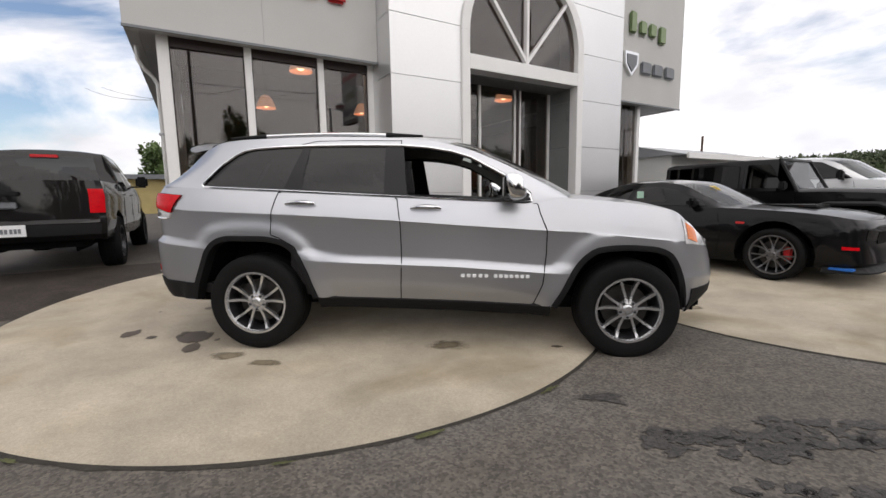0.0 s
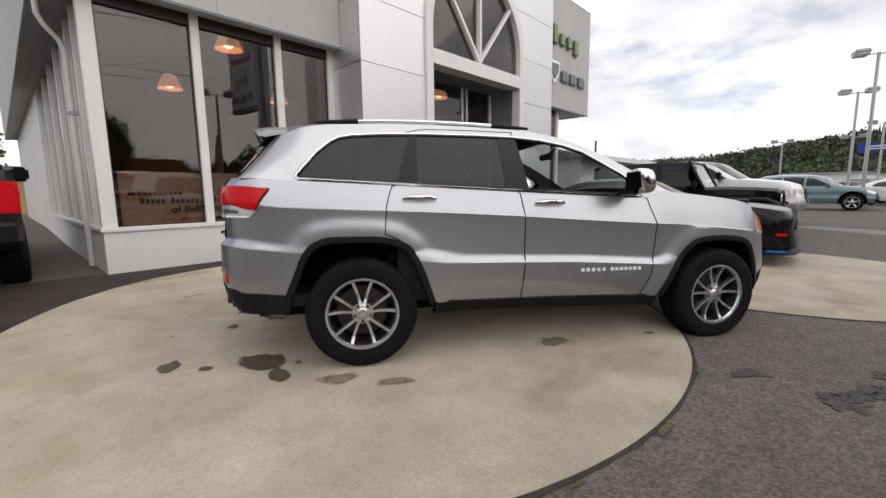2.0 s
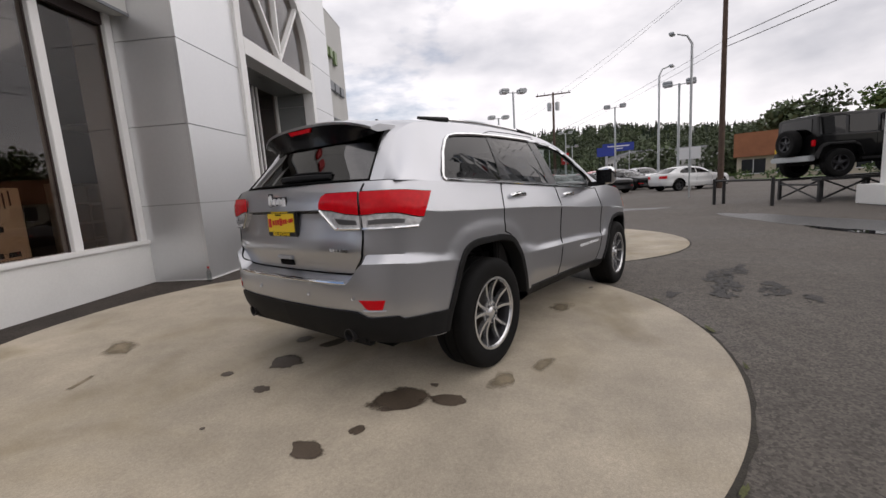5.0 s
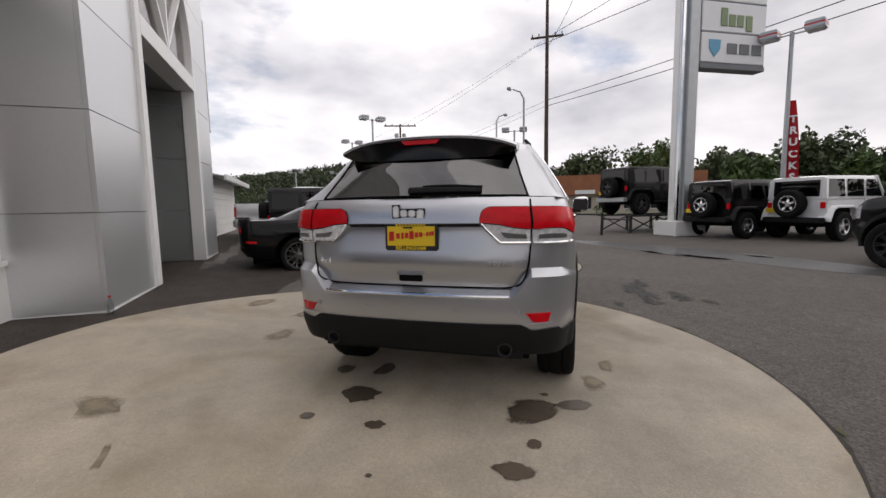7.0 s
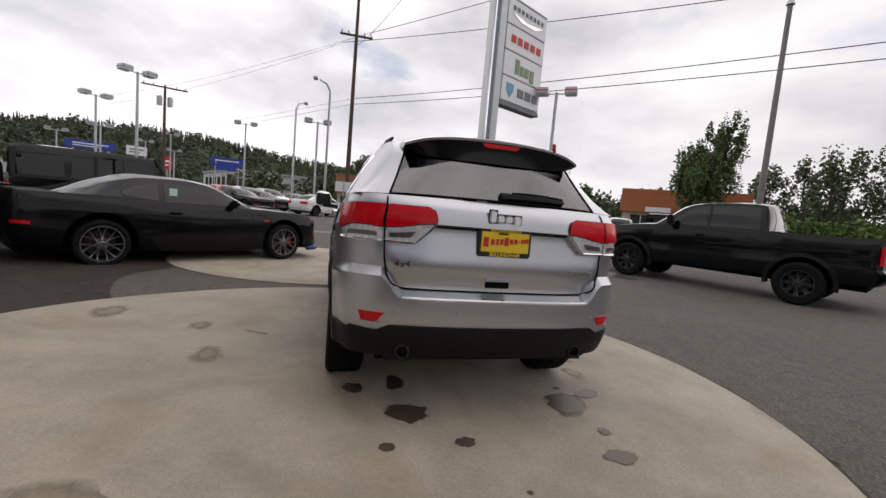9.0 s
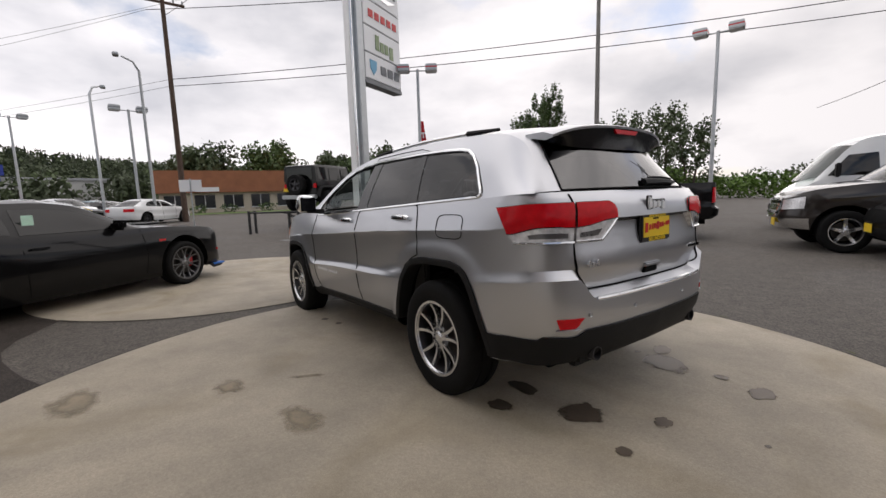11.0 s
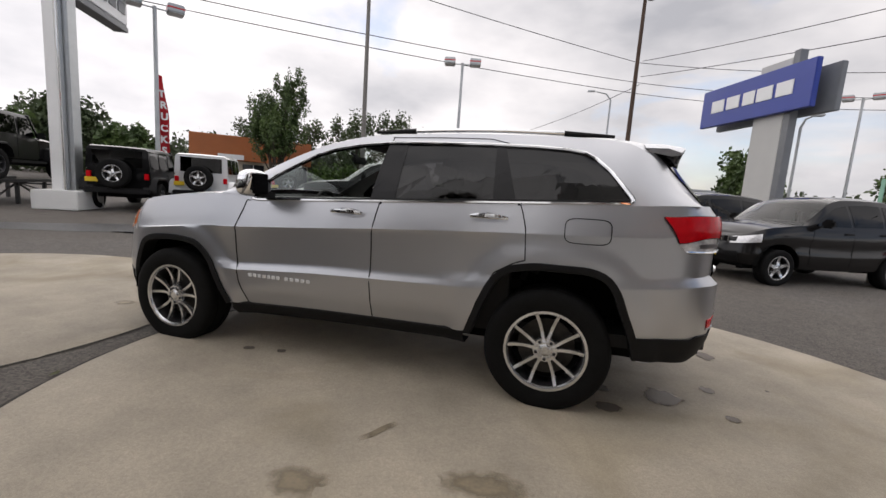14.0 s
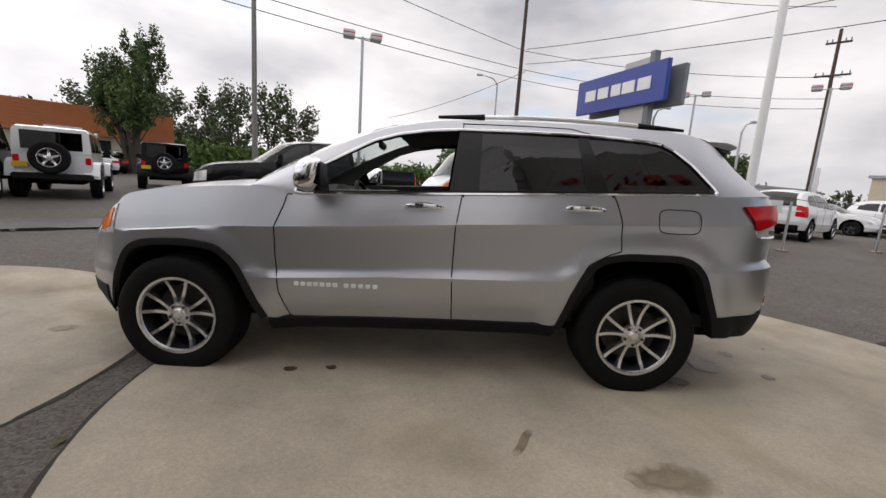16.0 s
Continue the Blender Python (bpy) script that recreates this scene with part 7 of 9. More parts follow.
def wrangler(m, body, label, rack=False, rim=ALLOY, top=None, plate=True):
    """A boxy off-roader: narrow tub, separate fenders, upright hard top, spare wheel on the tailgate."""
    top = top or body
    car = thing("off_roader", label, "car", m)
    r = 0.41
    tub = bmesh.new()
    box(tub, -2.06, 0.62, -0.78, 0.78, 0.58, 1.19, 0.03)
    part("tub", tub, body, car, smooth=True)
    nose = bmesh.new()
    prev = None
    for x, w, z in ((0.60, 0.76, 1.22), (1.0, 0.72, 1.225), (1.6, 0.64, 1.20), (1.98, 0.60, 1.17), (2.04, 0.58, 1.12)):
        ring = [nose.verts.new(q) for q in ((x, -w, 0.62), (x, -w, z - 0.06), (x, -w + 0.08, z), (x, 0, z + 0.015), (x, w - 0.08, z), (x, w, z - 0.06), (x, w, 0.62))]
        if prev:
            for g in range(6):
                nose.faces.new((prev[g], prev[g + 1], ring[g + 1], ring[g]))
        prev = ring
    nose.faces.new(prev)
    part("hood", nose, body, car, smooth=True, auto=40)
    part("grille", boxes((2.03, 2.06, -0.55, 0.55, 0.70, 1.08), bevel=0.01), body, car)
    for k in range(7):
        part("grille_slot", boxes((2.055, 2.07, -0.30 + 0.1 * k - 0.025, -0.30 + 0.1 * k + 0.025, 0.78, 1.05), bevel=0.01), WELL, car)
    for sd in (1, -1):
        bm = bmesh.new()
        lathe(bm, [(0.0, 0.02), (0.09, 0.015), (0.10, 0.0)], 18, Matrix.Translation((2.06, sd * 0.46, 0.96)) @ Matrix.Rotation(radians(-90), 4, "Z"))
        part("headlight", bm, CLEAR_LENS, car, smooth=True)
    hard = bmesh.new()
    rows = []
    for x, zlo, zhi, w in ((-2.06, 1.19, 1.80, 0.74), (-1.9, 1.19, 1.835, 0.735), (-0.5, 1.19, 1.85, 0.72), (0.28, 1.19, 1.835, 0.70)):
        rows.append([hard.verts.new(q) for q in ((x, -0.78, zlo), (x, -w, zhi - 0.06), (x, -w + 0.06, zhi), (x, 0, zhi + 0.012), (x, w - 0.06, zhi), (x, w, zhi - 0.06), (x, 0.78, zlo))])
    for a, b in zip(rows, rows[1:]):
        for g in range(6):
            hard.faces.new((a[g], a[g + 1], b[g + 1], b[g]))
    hard.faces.new(rows[0])
    part("hard_top", hard, top, car, smooth=True, auto=40)
    ws = bmesh.new()
    vs = [ws.verts.new(q) for q in ((0.62, -0.74, 1.21), (0.30, -0.69, 1.80), (0.30, 0.69, 1.80), (0.62, 0.74, 1.21))]
    ws.faces.new(vs)
    part("windshield", ws, CLEAR, car)
    part("windshield_frame", tubes([q for q in ((0.63, -0.76, 1.19), (0.29, -0.70, 1.82), (0.29, 0.70, 1.82), (0.63, 0.76, 1.19))], r=0.035, seg=6), body, car)
    bm = boxes((-2.075, -2.068, -0.60, 0.60, 1.26, 1.72))
    part("rear_window", bm, PRIVACY, car)
    for sd in (1, -1):
        for x0, x1, sl in ((-1.98, -1.28, 0.0), (-1.18, -0.42, 0.0), (-0.32, 0.40, 0.26)):
            bm = bmesh.new()
            vs = [bm.verts.new((x, sd * (0.795 - (z - 1.19) * 0.095), z)) for x, z in ((x0, 1.25), (x1, 1.25), (x1 - sl, 1.74), (x0 + 0.02, 1.74))]
            bm.faces.new(vs)
            part("side_window", bm, PRIVACY if x1 < -0.4 else CLEAR if top is not body else PRIVACY, car)
        for cx in (-1.475, 1.475):
            fn = bmesh.new()
            prev = None
            top_z = 0.98 if cx > 0 else 1.0
            for x, z in ((cx - 0.62, 0.62), (cx - 0.50, 0.92), (cx - 0.36, top_z), (cx + 0.36, top_z), (cx + 0.52, 0.90), (cx + 0.62, 0.66 if cx < 0 else 0.84)):
                ring = [fn.verts.new((x, sd * y, z - dz)) for y, dz in ((0.60, 0.0), (0.90, 0.0), (0.935, 0.03), (0.935, 0.07), (0.60, 0.05))]
                if prev:
                    for g in range(4):
                        fn.faces.new((prev[g], prev[g + 1], ring[g + 1], ring[g]))
                prev = ring
            part("fender", fn, PLASTIC if body is not WHITE_PAINT else body, car, smooth=True, auto=40)
            part("wheel_well", boxes((cx - 0.46, cx + 0.46, sd * 0.66 - 0.13, sd * 0.66 + 0.13, 0.55, 0.95)), WELL, car)
            wheel(car, cx, sd * 0.80, r, 0.26, 0.235, "five", sd, rim, detail=False)
        part("tail_light", boxes((-2.10, -2.04, sd * 0.70 - 0.06, sd * 0.70 + 0.06, 0.92, 1.10), bevel=0.015), RED_LENS, car)
        for x in (-0.40, 0.60):
            part("door_gap", boxes((x - 0.004, x + 0.004, sd * 0.781 - 0.003, sd * 0.781 + 0.003, 0.62, 1.19)), WELL, car)
        part("mirror", boxes((0.40, 0.50, sd * 0.92 - 0.10, sd * 0.92 + 0.10, 1.20, 1.38), bevel=0.03), PLASTIC, car)
        part("rock_rail", boxes((-0.85, 0.85, sd * 0.80 - 0.05, sd * 0.80 + 0.05, 0.46, 0.54), bevel=0.02), PLASTIC, car)
    part("rear_bumper", boxes((-2.25, -2.06, -0.80, 0.80, 0.50, 0.66), bevel=0.03), PLASTIC if not rack else STEEL, car)
    part("front_bumper", boxes((2.06, 2.28, -0.82, 0.82, 0.52, 0.70), bevel=0.04), PLASTIC, car)
    part("underbody", boxes((-1.95, 1.95, -0.55, 0.55, 0.38, 0.6)), WELL, car)
    spare = wheel(car, 0, 0, r, 0.25, 0.235, "five", 1, rim, detail=False)
    spare.matrix_basis = Matrix.Translation((-2.24, 0.04, 1.06)) @ Matrix.Rotation(radians(90), 4, "Z")
    spare.name = "spare_wheel"
    if plate:
        part("dealer_plate", boxes((-2.13, -2.10, 0.48, 0.78, 0.80, 0.93), bevel=0.006), YELLOW, car, "yellow dealer plate")
    return car


def build_van(m):
    van = thing("cargo_van", "tall white panel van with black lower front", "van", m)
    plan = plan_of(-2.95, 2.95, 1.02, 0.14, 0.55, 0.02, 0.12)
    hull = Hull(plan, [(-2.95, 0.42), (2.95, 0.40)], [(-2.95, 1.45), (1.55, 1.45), (1.9, 1.40), (2.4, 1.24), (2.95, 1.0)], FLAT, [(0, 0), (1, 0)], [(0.0, -0.1), (0.3, 0.0), (0.7, -0.06), (1.0, -0.25)], (-2.8, 2.1), n=56)
    sh = hull.shell()
    for cx in (-1.9, 2.0):
        bmesh.ops.delete(sh, geom=cut(sh, arc(cx, 0.36, 0.44, -30, 210, 16), 0.5), context="FACES")
    part("body", sh, WHITE_PAINT, van, smooth=True, auto=30)
    part("hood", hull.lid(1.75, 9, 0.05), WHITE_PAINT, van, smooth=True)
    cab = Cab(hull, [(2.20, 0.86, 1.34), (1.85, 0.86, 1.78), (1.50, 0.87, 2.20), (1.1, 0.88, 2.40), (0, 0.89, 2.46), (-2.6, 0.89, 2.46), (-2.88, 0.90, 2.40), (-2.93, 0.98, 1.46)], [(2.45, 1.36), (2.05, 1.82), (1.65, 2.26), (1.1, 2.46), (0, 2.54), (-2.6, 2.54), (-2.92, 2.45), (-2.95, 1.46)], n=48, bulge=0.02)
    part("cargo_side", cab.sides(m=5), WHITE_PAINT, van, smooth=True, auto=40)
    part("roof", cab.top(0.3, 6 / 7), WHITE_PAINT, van, smooth=True, auto=40)
    part("windshield", cab.top(0.0, 0.3), CLEAR, van, smooth=True)
    part("rear_panel", cab.top(6 / 7, 1.0), WHITE_PAINT, van)
    part("cabin", boxes((-2.7, 1.6, -0.8, 0.8, 1.0, 1.45)), SEAT, van)
    for sd in (1, -1):
        part("side_window", cab.pane([(1.95, 1.46), (1.55, 1.98), (1.0, 2.02), (0.95, 1.46)], sd, -0.006), PRIVACY, van)
        part("mirror", boxes((1.75, 1.85, sd * 1.16 - 0.10, sd * 1.16 + 0.10, 1.42, 1.78), bevel=0.03), PLASTIC, van)
        for cx in (-1.9, 2.0):
            part("wheel_well", well(cx, 0.36, 0.45, 0.6, 0.98, sd), WELL, van)
            wheel(van, cx, sd * 0.90, 0.355, 0.22, 0.22, "five", sd, STEEL, detail=False)
        bm = bmesh.new()
        hull.patch(bm, hull.p_of_x(2.38), hull.p_of_y(0.55, True), 0.62, 0.90, sd, 0.01, 8, 3)
        part("headlight", bm, CLEAR_LENS, van, smooth=True)
        bm = bmesh.new()
        hull.patch(bm, hull.p_of_x(2.34), hull.p_of_x(2.62), 0.72, 0.90, sd, 0.016, 5, 3)
        part("turn_light", bm, AMBER_LENS, van, smooth=True)
    bm = bmesh.new()
    for sd in (1, -1):
        hull.patch(bm, hull.p_of_x(2.42), 1.0, 0.0, 0.52, sd, 0.012, 14, 3)
    part("front_bumper", bm, PLASTIC, van, smooth=True)
    return van


def parked(x, y, turn, dz=0.0):
    return pose(x, y, gz(x, y) + dz, 0, 0, turn)


def hub_pose(xh, yh, turn, hub_x, hub_y):
    """Stands a vehicle so that its hub at (hub_x, hub_y) comes to (xh, yh)."""
    c, s = math.cos(radians(turn)), math.sin(radians(turn))
    return parked(xh - c * hub_x + s * hub_y, yh - s * hub_x - c * hub_y, turn)


OUT = -55.7   # cars in front of the showroom face away from it

build_coupe(hub_pose(4.38, 1.865, -51.5, 1.475, -0.95))
wrangler(hub_pose(6.40, 4.68, OUT, 0.45, -0.98), BLACK_PAINT, "black four-door off-roader with hard top beside the coupe", rim=DARK_ALLOY, plate=False)
rough_car("pickup", "pale silver crew-cab pickup with chrome bumpers", "truck", hub_pose(8.7, 7.3, OUT, 0.0, -1.0), PALE_SILVER, pickup_spec())
# pickup beside the showroom, tail towards the pad
c_, _h, _c = rough_car("pickup", "dark grey crew-cab pickup parked beside the showroom", "truck", hub_pose(-5.00, 1.50, 124.3, -3.0, -0.90), GRAPHITE, pickup_spec(near=False, rim_mat=DARK_ALLOY, bands=[("front_bumper", "front", 0.93, 0.02, 0.30, PLASTIC), ("grille", "front", 0.52, 0.36, 0.92, GLOSS_BLACK), ("rear_bumper", "rear", 0.93, 0.03, 0.28, PLASTIC)]))
part("plate_mark", boxes((-3.10, -3.085, -0.16, 0.16, 0.62, 0.77)), SIGN_WHITE, c_, "white number plate with unreadable marks")
part("plate_marks", boxes(*[(-3.106, -3.10, y - 0.014, y + 0.014, 0.66, 0.72) for y in (-0.10, -0.06, -0.02, 0.03, 0.07, 0.11)]), SIGN_GREY, c_)
part("brake_light", boxes((-1.16, -1.13, -0.18, 0.18, 1.80, 1.85), bevel=0.01), RED_LENS, c_, "red high brake light")
part("tail_badge", boxes((-3.06, -3.03, -0.10, 0.10, 0.98, 1.07), bevel=0.02), SIGN_GREY, c_)
part("gate_handle", boxes((-3.06, -3.03, -0.12, 0.12, 1.15, 1.21), bevel=0.01), PLASTIC, c_)
rough_car("pickup", "black lifted crew-cab pickup with black and silver wheels", "truck", hub_pose(4.92, -6.77, 25.8, 1.785, 1.0), BLACK_PAINT, scaled(pickup_spec(), 1.0, 1.065, tyre=0.44, tyre_w=0.30, style="eight", rim=0.27, rim_mat=DARK_ALLOY, inset=0.10, flare=(0.09, 0.05, PLASTIC), near=True, bands=[("front_bumper", "front", 0.93, 0.02, 0.30, BLACK_PAINT), ("grille", "front", 0.52, 0.36, 0.92, GLOSS_BLACK), ("rear_bumper", "rear", 0.93, 0.03, 0.28, BLACK_PAINT)]))
# row along the road: compact SUV, large SUV, pickup, van
SMALL = scaled(suv_spec(), 0.90, 1.02, tyre=0.35, rim=0.225, style="five", plate_front=None, near=True, bands=[("grille", "front", 0.60, 0.72, 0.86, GLOSS_BLACK), ("lower_grille", "front", 0.66, 0.06, 0.40, PLASTIC)])
c_, h_, _c = rough_car("suv", "dark grey compact SUV with a seven-slot grille", "car", hub_pose(-5.42, -5.75, 25.5, SMALL["axles"][1], 0.96), GRAPHITE, SMALL)
for k in range(7):
    y = -0.42 + 0.14 * k
    a = h_.at(h_.p_of_y(abs(y) + 1e-3, True), 0.79, 1 if y >= 0 else -1, 0.022)
    slot = part("grille_slot", boxes((a.x - 0.008, a.x + 0.010, a.y - 0.060, a.y + 0.060, a.z - 0.058, a.z + 0.058), bevel=0.010), CHROME, c_)
    part("slot_mesh", boxes((a.x + 0.008, a.x + 0.014, a.y - 0.042, a.y + 0.042, a.z - 0.040, a.z + 0.040), bevel=0.004), WELL, slot)
part("dealer_plate", boxes((2.10, 2.115, -0.05, 0.27, 0.47, 0.60)), YELLOW, c_)
BIG = scaled(suv_spec(lamps=[("headlight", "front", 1.98, 0.56, 0.68, 0.86, CLEAR_LENS), ("side_marker", "front", 1.90, 0.86, 0.70, 0.82, AMBER_LENS), ("fog_light", "front", 2.16, 0.62, 0.24, 0.29, CHROME), ("tail_light", "rear", -2.15, 0.45, 0.72, 0.92, RED_LENS)]), 1.03, 1.02, style="ten", rim_mat=DARK_ALLOY, near=True, plate_front=(0.0, 0.55), bands=[("grille", "front", 0.56, 0.52, 0.90, WELL), ("lower_grille", "front", 0.66, 0.06, 0.36, PLASTIC)])
rough_car("suv", "dark grey three-row SUV with black wheels and yellow plate", "car", hub_pose(-3.37, -7.50, 25.5, BIG["axles"][1], 0.96), GRAPHITE, BIG)
c_, h_, _c = rough_car("pickup", "dark brown-black pickup with chrome grille and mirrors", "truck", hub_pose(-1.75, -8.45, 25.5, 1.785, 1.0), paint("brown_black_paint", (0.020, 0.016, 0.014)), pickup_spec(mirror_mat=CHROME, plate_front=(0.3, 0.58), style="five", bands=[("front_bumper", "front", 0.93, 0.02, 0.30, CHROME), ("grille", "front", 0.52, 0.36, 0.92, CHROME)]))
for sd in (1, -1):
    for k, s in enumerate((0.44, 0.60, 0.76)):
        bm = bmesh.new()
        h_.patch(bm, h_.p_of_y(0.44, True), h_.p_of_y(0.06, True), s, s + 0.085, sd, 0.020, 6, 2)
        part("grille_mesh", bm, GLOSS_BLACK, c_)
build_van(hub_pose(-0.6, -12.2, 25.5, 2.0, 1.0))
# across the drive: off-roaders with their tails to the pad
wrangler(parked(12.1, -7.25, OUT), BLACK_PAINT, "black off-roader with spare wheel and yellow plate", rim=ALLOY)
wrangler(parked(11.2, -9.25, OUT), WHITE_PAINT, "white off-roader with black spare wheel and yellow plate", rim=ALLOY, top=WHITE_PAINT)
wrangler(parked(12.1, -15.0, OUT), BLACK_PAINT, "black off-roader parked beyond the white one", rim=ALLOY)
wrangler(parked(14.45, -4.6, OUT, 0.70), BLACK_PAINT, "black off-roader raised on a steel display ramp", rack=True, rim=DARK_ALLOY)

# ---- marks on the ground ----
for args in ((-2.17, -0.66, 0.22, 0.13, -40, 1.3), (-2.02, -0.93, 0.16, 0.06, -62, 2.1), (-2.23, 0.45, 0.17, 0.12, 30, 3.7), (-1.79, 0.47, 0.08, 0.11, 80, 4.2), (-1.87, 0.75, 0.09, 0.07, 10, 5.9), (-2.79, -0.64, 0.075, 0.10, 0, 6.1), (-2.54, -0.72, 0.05, 0.045, 0, 7.7), (-2.585, 0.19, 0.045, 0.06, 20, 8.3), (-2.61, 0.61, 0.05, 0.05, 0, 9.9), (-1.92, -0.75, 0.025, 0.03, 0, 10.1), (0.97, -0.77, 0.05, 0.03, 0, 11.4), (0.75, 0.89, 0.05, 0.035, 20, 12.2), (0.50, 0.84, 0.045, 0.035, 0, 13.8), (-3.02, 0.02, 0.02, 0.02, 0, 3.1)):
    patch("oil_stain", "dark damp stain on the concrete pad", "stain", WET, 0.019, *args)
for args in ((0.10, -0.77, 0.20, 0.12, 0, 21.0), (-1.65, -1.08, 0.19, 0.08, 20, 22.0), (-1.27, -1.20, 0.17, 0.07, 10, 23.0), (-1.27, 1.79, 0.24, 0.13, 12, 24.0), (-0.50, 2.03, 0.17, 0.11, 0, 25.0), (-0.66, 1.55, 0.20, 0.025, 60, 26.0), (2.64, 0.43, 0.14, 0.08, 30, 27.0), (-3.3, 1.3, 0.20, 0.02, 40, 28.0), (-0.15, 2.9, 0.3, 0.15, 10, 29.0), (-2.9, 1.9, 0.25, 0.12, 60, 30.0)):
    patch("faint_stain", "faint brown stain on the concrete pad", "stain", DAMP, 0.0175, *args)
rng_pits = random.Random(8)
bm = bmesh.new()
for cx, cy, rx, ry, count in ((1.55, -2.05, 0.42, 0.13, 46), (2.10, -1.93, 0.45, 0.13, 46), (2.65, -2.10, 0.30, 0.10, 24), (1.72, -2.45, 0.34, 0.12, 34), (1.45, -2.75, 0.20, 0.08, 16), (1.05, -1.62, 0.10, 0.06, 6)):
    for k in range(count):
        a, q = rng_pits.uniform(0, 6.283), rng_pits.uniform(0, 1) ** 0.6
        w = rng_pits.uniform(0.025, 0.075)
        draped(bm, blob(cx + rx * q * math.cos(a), cy + ry * q * math.sin(a), w, w * rng_pits.uniform(0.4, 0.8), rng_pits.uniform(-30, 30), rng_pits.uniform(0, 90), 0.5, 12), 0.005 + 0.0004 * (k % 6))
tagged(part("asphalt_pits", bm, TAR, smooth=True), "dark ravelled pits worn into the asphalt", "worn asphalt", kind="stuff")
patch("damp_strip", "pale damp strip of asphalt across the drive", "wet asphalt", DAMP_ROAD, 0.006, 7.2, -4.2, 4.2, 0.75, 40, 41.0, rough=0.15, n=60)
patch("puddle", "shallow puddle reflecting the sky", "puddle", WATER, 0.012, 6.75, -3.75, 0.95, 0.16, 44, 42.0, rough=0.25, n=50)
patch("puddle", "shallow puddle in the drive", "puddle", WATER, 0.012, 6.6, -5.3, 0.28, 0.07, 44, 43.0, rough=0.2, n=40)
patch("damp_strip", "damp streak of asphalt behind the pad", "wet asphalt", DAMP_ROAD, 0.006, 11.5, 3.2, 2.6, 0.5, 100, 44.0, rough=0.2, n=50)
# Strip before the showroom: damp asphalt, with the building's shade painted in.
bm = bmesh.new()
ring = [(u, -1.75 - 2.6 * ss(1.5, 4.5, u) + 0.30 * noise.noise((u * 0.9, 3.0, 0.0))) for u in np.linspace(-6.5, 13.0, 60)] + [(u, 1.9) for u in np.linspace(13.0, -6.5, 20)]
for (ua, va), (ub, vb) in zip(ring[:59], ring[1:60]):
    cols = []
    for u, v in ((ua, va), (ub, vb)):
        col = []
        for k in range(7):
            p = SITE @ Vector((u, v + (1.0 - v) * k / 6, 0))
            col.append(bm.verts.new((p.x, p.y, gz(p.x, p.y) + 0.005)))
        cols.append(col)
    for k in range(6):
        bm.faces.new((cols[0][k], cols[1][k], cols[1][k + 1], cols[0][k + 1]))
bmesh.ops.remove_doubles(bm, verts=bm.verts[:], dist=0.001)
tagged(part("damp_strip", bm, DARK_ROAD, smooth=True), "dark brown asphalt along the showroom, damp and darkened for shade", "wet asphalt", kind="structure")
for a, w in ((-100, 0.05), (-62, 0.07), (-45, 0.06), (20, 0.05), (-120, 0.04), (-75, 0.05)):
    x, y = -1.415 + 3.10 * math.cos(radians(a)), 0.68 + 3.10 * math.sin(radians(a))
    patch("moss_tuft", "small tuft of moss in the joint", "moss", MOSS, 0.014, x, y, w * 1.1, w * 0.28, a + 90, a * 0.37, rough=0.5, n=24)


# ---- poles, lamps, wires ----
def lamp_post(x, y, h, arm=0.62, turn=0.0, label="tall steel lot lamp with two box heads"):
    post = thing("street_lamp", label, "lamp", on_ground(x, y, turn), "lot lamps")
    part("pole", tubes([(0, 0, 0), (0, 0, h)], r=0.085, r1=0.065, seg=10), STEEL, post, smooth=True)
    part("footing", boxes((-0.2, 0.2, -0.2, 0.2, 0.0, 0.5), bevel=0.02), CONCRETE, post)
    part("cross_arm", tubes([(0, -arm, h - 0.06), (0, arm, h - 0.06)], r=0.03, seg=6), STEEL, post)
    for s in (-1, 1):
        bm = boxes((-0.30, 0.30, s * arm - 0.26, s * arm + 0.26, h - 0.10, h + 0.18), bevel=0.03)
        hd = part("lamp_head", bm, STEEL, post)
        part("head_band", boxes((-0.305, 0.305, s * arm - 0.265, s * arm + 0.265, h + 0.02, h + 0.07)), RED_INK if x < 20 and y < 0 else SIGN_GREY, hd)
        part("lens", boxes((-0.25, 0.25, s * arm - 0.21, s * arm + 0.21, h - 0.115, h - 0.10)), SIGN_WHITE, hd)
    return post


for x, y, h, turn in ((22.4, 11.6, 7.15, 50), (28.6, 16.4, 6.7, 50), (12.95, -8.45, 6.85, -35), (4.15, -17.35, 7.45, -75), (26.0, 2.3, 6.4, 5), (34.3, 8.4, 6.9, 15), (44.0, 26.7, 5.6, 30), (55.0, 23.5, 6.4, 30), (51.7, 19.7, 7.2, 30), (40.0, 30.0, 5.4, 35), (60.0, 22.0, 6.0, 20), (36.0, 19.5, 5.6, 25), (-16.5, -26.0, 8.0, -120), (-22.0, -22.0, 8.0, -130)):
    lamp_post(x, y, h, turn=turn)


